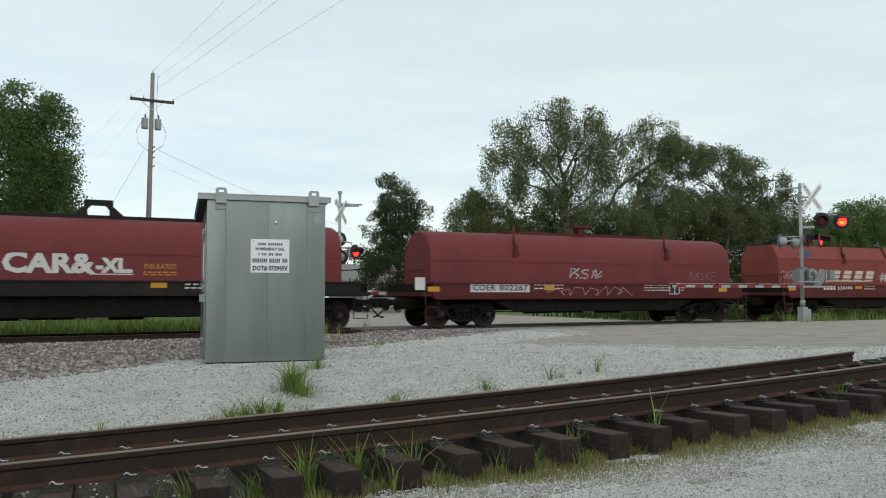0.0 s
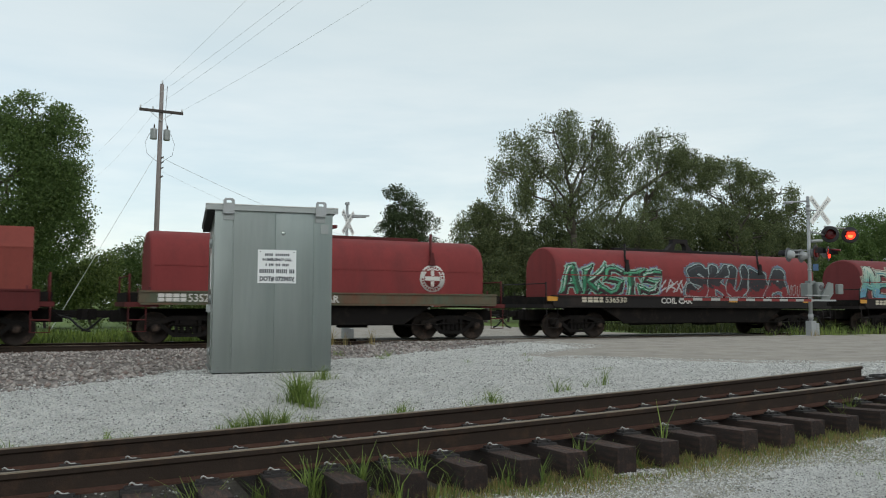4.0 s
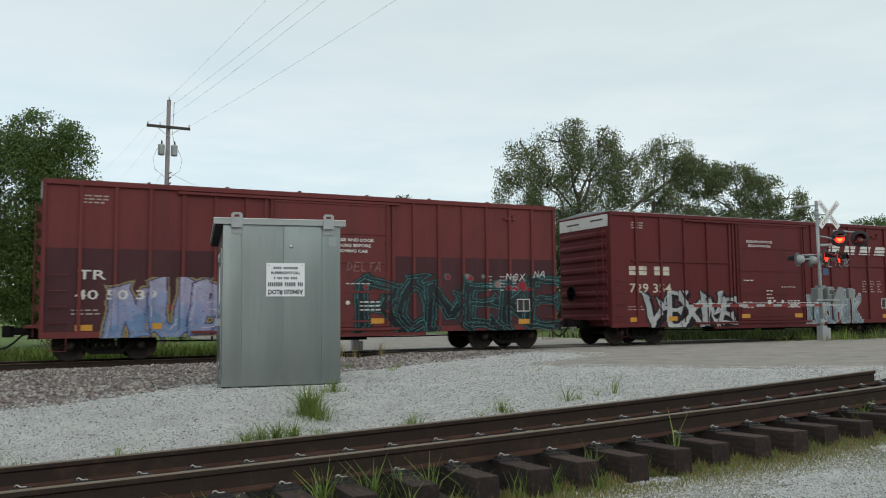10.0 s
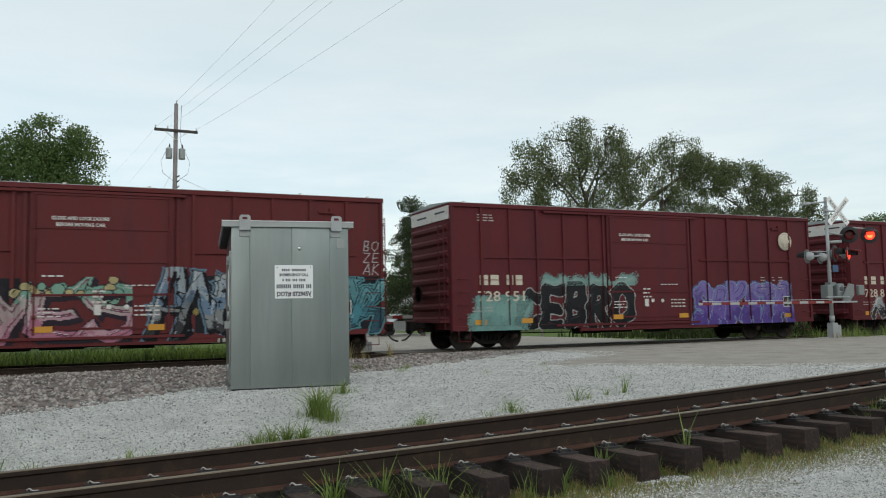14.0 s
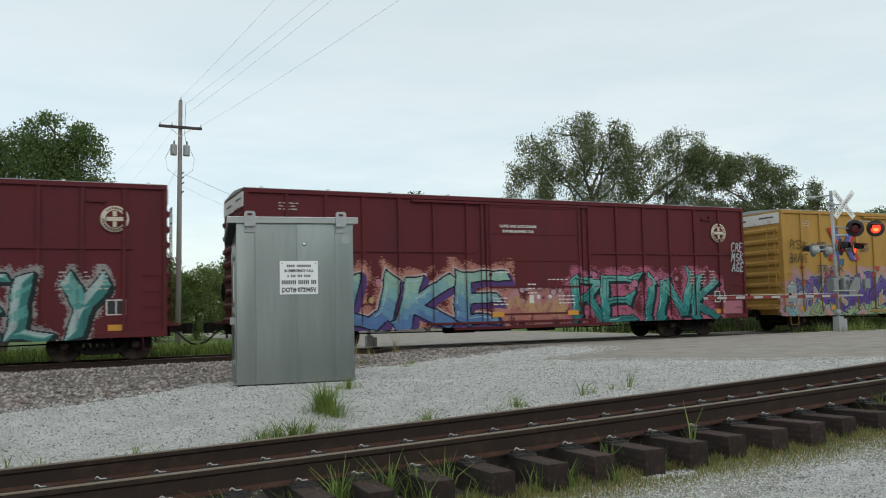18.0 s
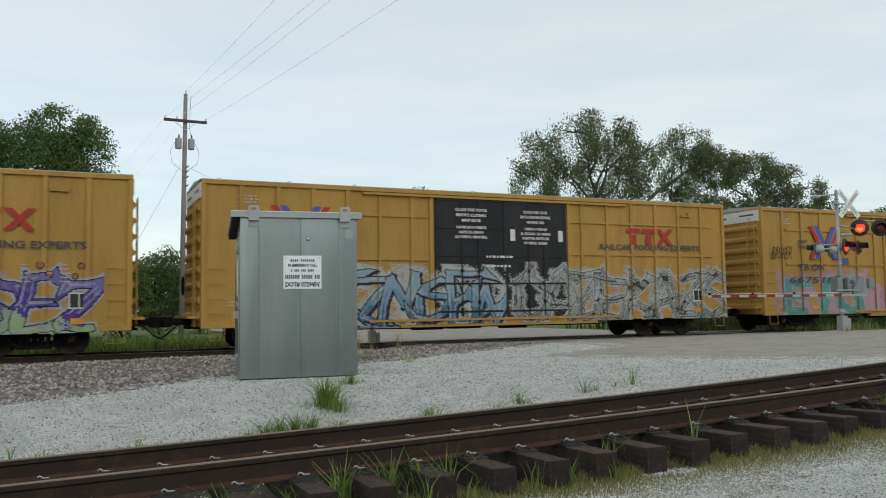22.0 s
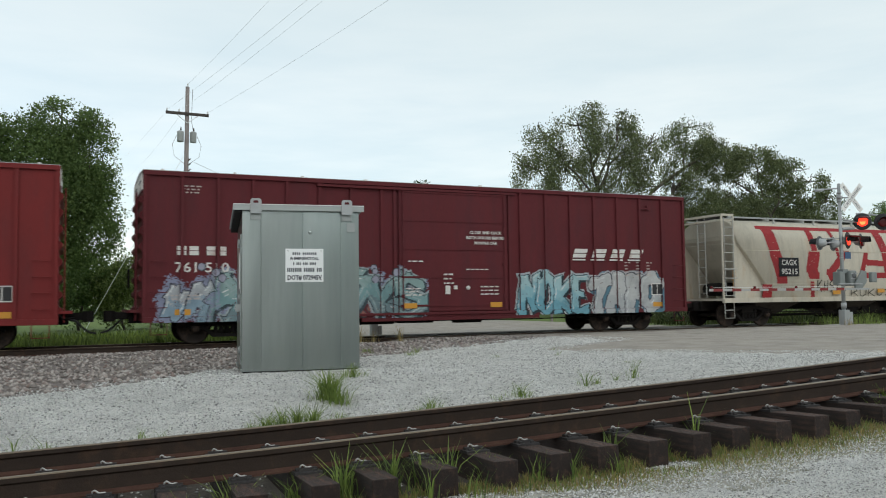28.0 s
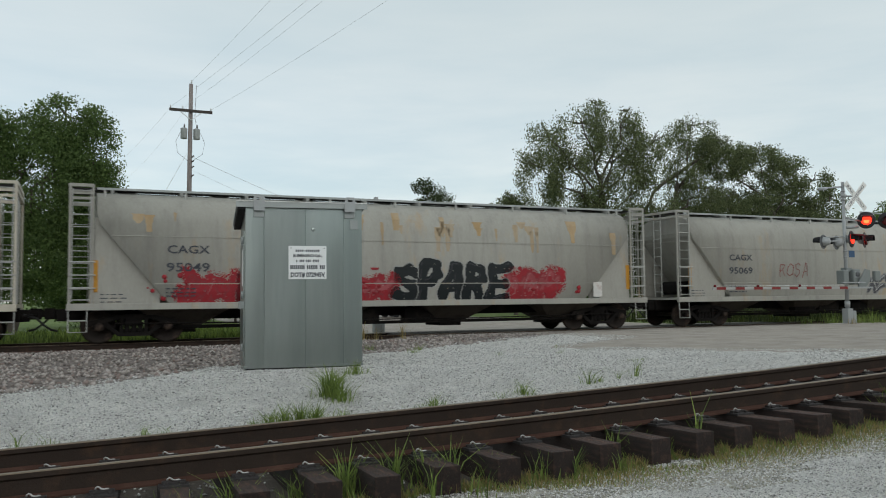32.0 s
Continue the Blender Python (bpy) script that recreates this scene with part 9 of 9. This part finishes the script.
def hopper_cars():
    c, dep, hf = hopper(323.3, 342.7, "cream covered hopper with large red painted letters", M_hopcream, 4)
    R = (0.34, 0.035, 0.04)
    graffiti(c, -7.9, 6.1, 1.04, 3.90, "", [R], R, None, dep, 301, rim=0.0, lines=(
        (((-7.31, 3.85), (-7.05, 2.81), (-6.75, 2.0), (-6.72, 1.75)), 0.27), (((-7.5, 1.5), (-7.45, 1.05)), 0.24),
        (((-5.1, 3.8), (-4.9, 2.83)), 0.15), (((-4.95, 2.83), (-5.12, 2.2), (-5.0, 1.95)), 0.30), (((-5.1, 1.6), (-5.0, 1.05)), 0.10),
        (((-3.25, 2.84), (-4.05, 2.1), (-3.9, 1.85)), 0.27), (((-3.9, 3.8), (-3.62, 2.85)), 0.08),
        (((-1.15, 3.77), (-0.82, 2.88), (-0.68, 1.97)), 0.21), (((-2.0, 2.8), (-2.3, 1.97)), 0.12), (((-2.3, 1.97), (-0.5, 1.97)), 0.06), (((-2.0, 2.5), (-0.9, 2.45)), 0.05),
        (((0.95, 3.79), (1.3, 2.9)), 0.17), (((0.62, 2.64), (0.90, 1.6)), 0.20), (((0.60, 2.7), (1.4, 1.97), (2.4, 2.75)), 0.22), (((2.38, 2.7), (2.05, 1.05)), 0.22),
        (((5.7, 3.88), (5.82, 2.95)), 0.13), (((5.85, 2.95), (5.3, 2.95)), 0.05), (((5.35, 2.92), (5.25, 1.05)), 0.13)))
    part("red_band", made(prism, [(-hopper_side(3.76) - 0.004, 3.76), (-hopper_side(3.76) + 0.02, 3.76), (-hopper_side(3.9) + 0.02, 3.9), (-hopper_side(3.9) - 0.004, 3.9)], "x", -7.8, 5.9), paint(*R), c, "red painted band under the eaves")
    tag_lines(c, -4.9, -3.2, 1.35, 1.75, (0.05, 0.045, 0.04), -1.585, "KHSTE", 306, 0.02)
    tag_lines(c, -3.0, 1.9, 1.12, 1.42, (0.07, 0.065, 0.05), -1.585, "RUKUSGECHT", 309, 0.02)
    graffiti(c, 2.5, 5.6, 1.1, 1.8, "OSxOE", [(0.36, 0.33, 0.27)], (0.04, 0.04, 0.04), None, dep, 307, fat=0.16, rim=0.04, cell=0.03, shine=(0.05, 0.05, 0.05))
    tag_lines(c, 5.7, 7.6, 2.55, 2.85, (0.14, 0.34, 0.40), -1.61, "NAZETHER", 308, 0.018)
    tag_lines(c, 6.0, 7.2, 2.2, 2.45, (0.14, 0.34, 0.40), -1.61, "SERAS", 311, 0.018)
    part("number_panel", boxes((-6.9, -5.85, -1.625, -1.60, 1.92, 2.65)), paint(*BLACKP), c, "black number panel")
    reporting(c, "CAGX", -6.78, -5.97, 2.36, 2.57, -1.626, M_letter)
    reporting(c, "95215", -6.80, -5.95, 2.01, 2.22, -1.626, M_letter)
    tabs(c, -1.602, (-4.0, 1.2), (-1.4, 1.25), (2.4, 1.25), (5.0, 1.25))
    part("white_card", boxes((hf - 2.2, hf - 1.75, -1.61, -1.60, 1.15, 1.6)), M_letter, c)
    for s0, s1, num, seed in ((343.85, 362.6, "95049", 320), (364.0, 382.6, "95069", 340)):
        c, dep, hf = hopper(s0, s1, "grey covered hopper with rust stains and graffiti" if seed == 320 else "grey covered hopper with black number lettering", M_hopgrey, 4)
        reporting(c, "CAGX", -6.88, -5.75, 2.46, 2.68, -1.605, M_darkprint)
        reporting(c, num, -6.9, -5.75, 1.96, 2.2, -1.602, M_darkprint)
        stencil_rows(c, -6.9, -6.0, 1.5, 3, 0.1, -1.585, M_darkprint, seed, 0.04)
        stencil_rows(c, -8.55, -7.9, 1.35, 3, 0.1, -1.412, M_darkprint, seed + 1, 0.03)
        part("white_card", boxes((hf - 2.3, hf - 1.95, -1.61, -1.60, 1.15, 1.65)), M_letter, c)
        if seed == 320:
            rng = random.Random(9)
            for k in range(26):
                x = rng.uniform(-8, 8) if k < 8 else rng.uniform(-1.5, 6.5)
                z1 = rng.uniform(3.3, 3.85)
                w, hgt = rng.uniform(0.08, 0.4), rng.uniform(0.2, 0.8)
                n = 5
                vs, fs = [], []
                for i in range(n + 1):
                    z = z1 - hgt * i / n
                    ww = w * (1 - 0.6 * i / n) * rng.uniform(0.7, 1.2)
                    vs += [(x - ww / 2, -hopper_side(z) - 0.003, z), (x + ww / 2, -hopper_side(z) - 0.003, z)]
                    if i:
                        fs.append((2 * i - 2, 2 * i - 1, 2 * i + 1, 2 * i))
                raw("rust_streak", vs, fs, M_rusty, c, "orange rust streak")
            RD = (0.36, 0.035, 0.045)
            graffiti(c, -6.4, -4.8, 1.06, 1.75, "axx", [RD], (0.30, 0.05, 0.06), RD, dep, 321, fat=0.12, cloud=0.22, wild=0.4, shine=(0.36, 0.12, 0.13), dots=((RD, 8, 0.04, 0.10, 1.2, 2.1),))
            graffiti(c, -4.95, -2.35, 1.06, 2.16, "HIB", [(0.022, 0.026, 0.028), (0.03, 0.034, 0.036)], (0.40, 0.40, 0.385), None, dep, 322, fat=0.19, rim=0.032, over=1.05, wild=0.05, shine=(0.07, 0.07, 0.08))
            graffiti(c, -1.5, -0.3, 1.06, 1.75, "xa", [RD, (0.38, 0.10, 0.11)], (0.30, 0.05, 0.06), RD, dep, 323, fat=0.12, cloud=0.18, wild=0.4, shine=(0.36, 0.12, 0.13), dots=((RD, 10, 0.03, 0.09, 1.2, 2.15),))
            graffiti(c, -0.25, 3.8, 1.06, 2.24, "SPARE", [(0.022, 0.026, 0.028), (0.03, 0.034, 0.036)], (0.40, 0.40, 0.385), None, dep, 324, fat=0.18, rim=0.032, over=1.05, wild=0.04, shine=(0.07, 0.07, 0.08))
            graffiti(c, 3.75, 5.6, 1.06, 1.95, "wax", [RD, (0.36, 0.08, 0.09)], (0.30, 0.05, 0.06), RD, dep, 325, fat=0.12, cloud=0.22, wild=0.4, shine=(0.36, 0.16, 0.16), dots=((RD, 8, 0.04, 0.10, 1.2, 2.1),))
            bm = bmesh.new()
            for k in range(34):
                x, z, r = rng.choice((rng.uniform(-8.3, -5.4), rng.uniform(-1.6, -0.6), rng.uniform(4.4, 6.8))), rng.uniform(1.22, 1.85), rng.uniform(0.03, 0.10)
                lathe(bm, [(r, 0.0), (r, 0.003), (0.01, 0.004)], (x, -hopper_side(z) - 0.003, z), (0, -1, 0), 10)
            part("paint_dots", bm, paint(*RD), c, "red sprayed dots")
        else:
            tag_lines(c, -4.4, -2.8, 1.85, 2.35, (0.32, 0.12, 0.11), -1.60, "ROSA", 341, 0.016)
            graffiti(c, 0.5, 5.0, 1.15, 2.1, "xwax", [(0.10, 0.10, 0.11)], (0.3, 0.3, 0.3), None, dep, 342, fat=0.1)


hopper_cars()


# ---- what moves ----
def motions():
    for car, s in CARS:
        walk(car, [(t, pose(s - SPEED * t, TRACK_Y, 0)) for t in (0, 8, 16, 24, 32)])
    # wheels roll while their car is near the crossing
    centre = {car: s for car, s in CARS}
    for wheel, x in WHEELS:
        car = wheel.parent.parent
        s = centre[car] + wheel.parent.location.x
        t0, t1 = max(0.0, (s - 34) / SPEED), min(32.0, (s + 3) / SPEED)
        frames = range(int(t0 * FPS), int(t1 * FPS) + 1)
        rows = [(k / FPS, pose(x, 0, 0.457, 0, -math.degrees(SPEED * (k / FPS - t0) / 0.457) % 360, 0)) for k in frames]
        if not rows:
            continue
        rows = ([(0, rows[0][1])] if rows[0][0] > 0.03 else []) + rows + ([(32, rows[-1][1])] if rows[-1][0] < 31.97 else [])
        walk(wheel, rows)
    # the flashers take turns, about once a second, as added shutters cover their lenses
    for shutter, p, yaw, beat in FLASHERS:
        rows = [(0.0, pose(*p, 0 if beat == 0 else -86, 0, yaw))]
        for k in range(-20, 60):
            t = 9.15 + 0.4925 * k
            if 0.1 < t < 31.9:
                opens = (k + beat) % 2 == 0
                rows += [(t - 0.012, pose(*p, 0 if opens else -86, 0, yaw)), (t + 0.012, pose(*p, -86 if opens else 0, 0, yaw))]
        rows.append((32.0, rows[-1][1]))
        walk(shutter, rows)


motions()
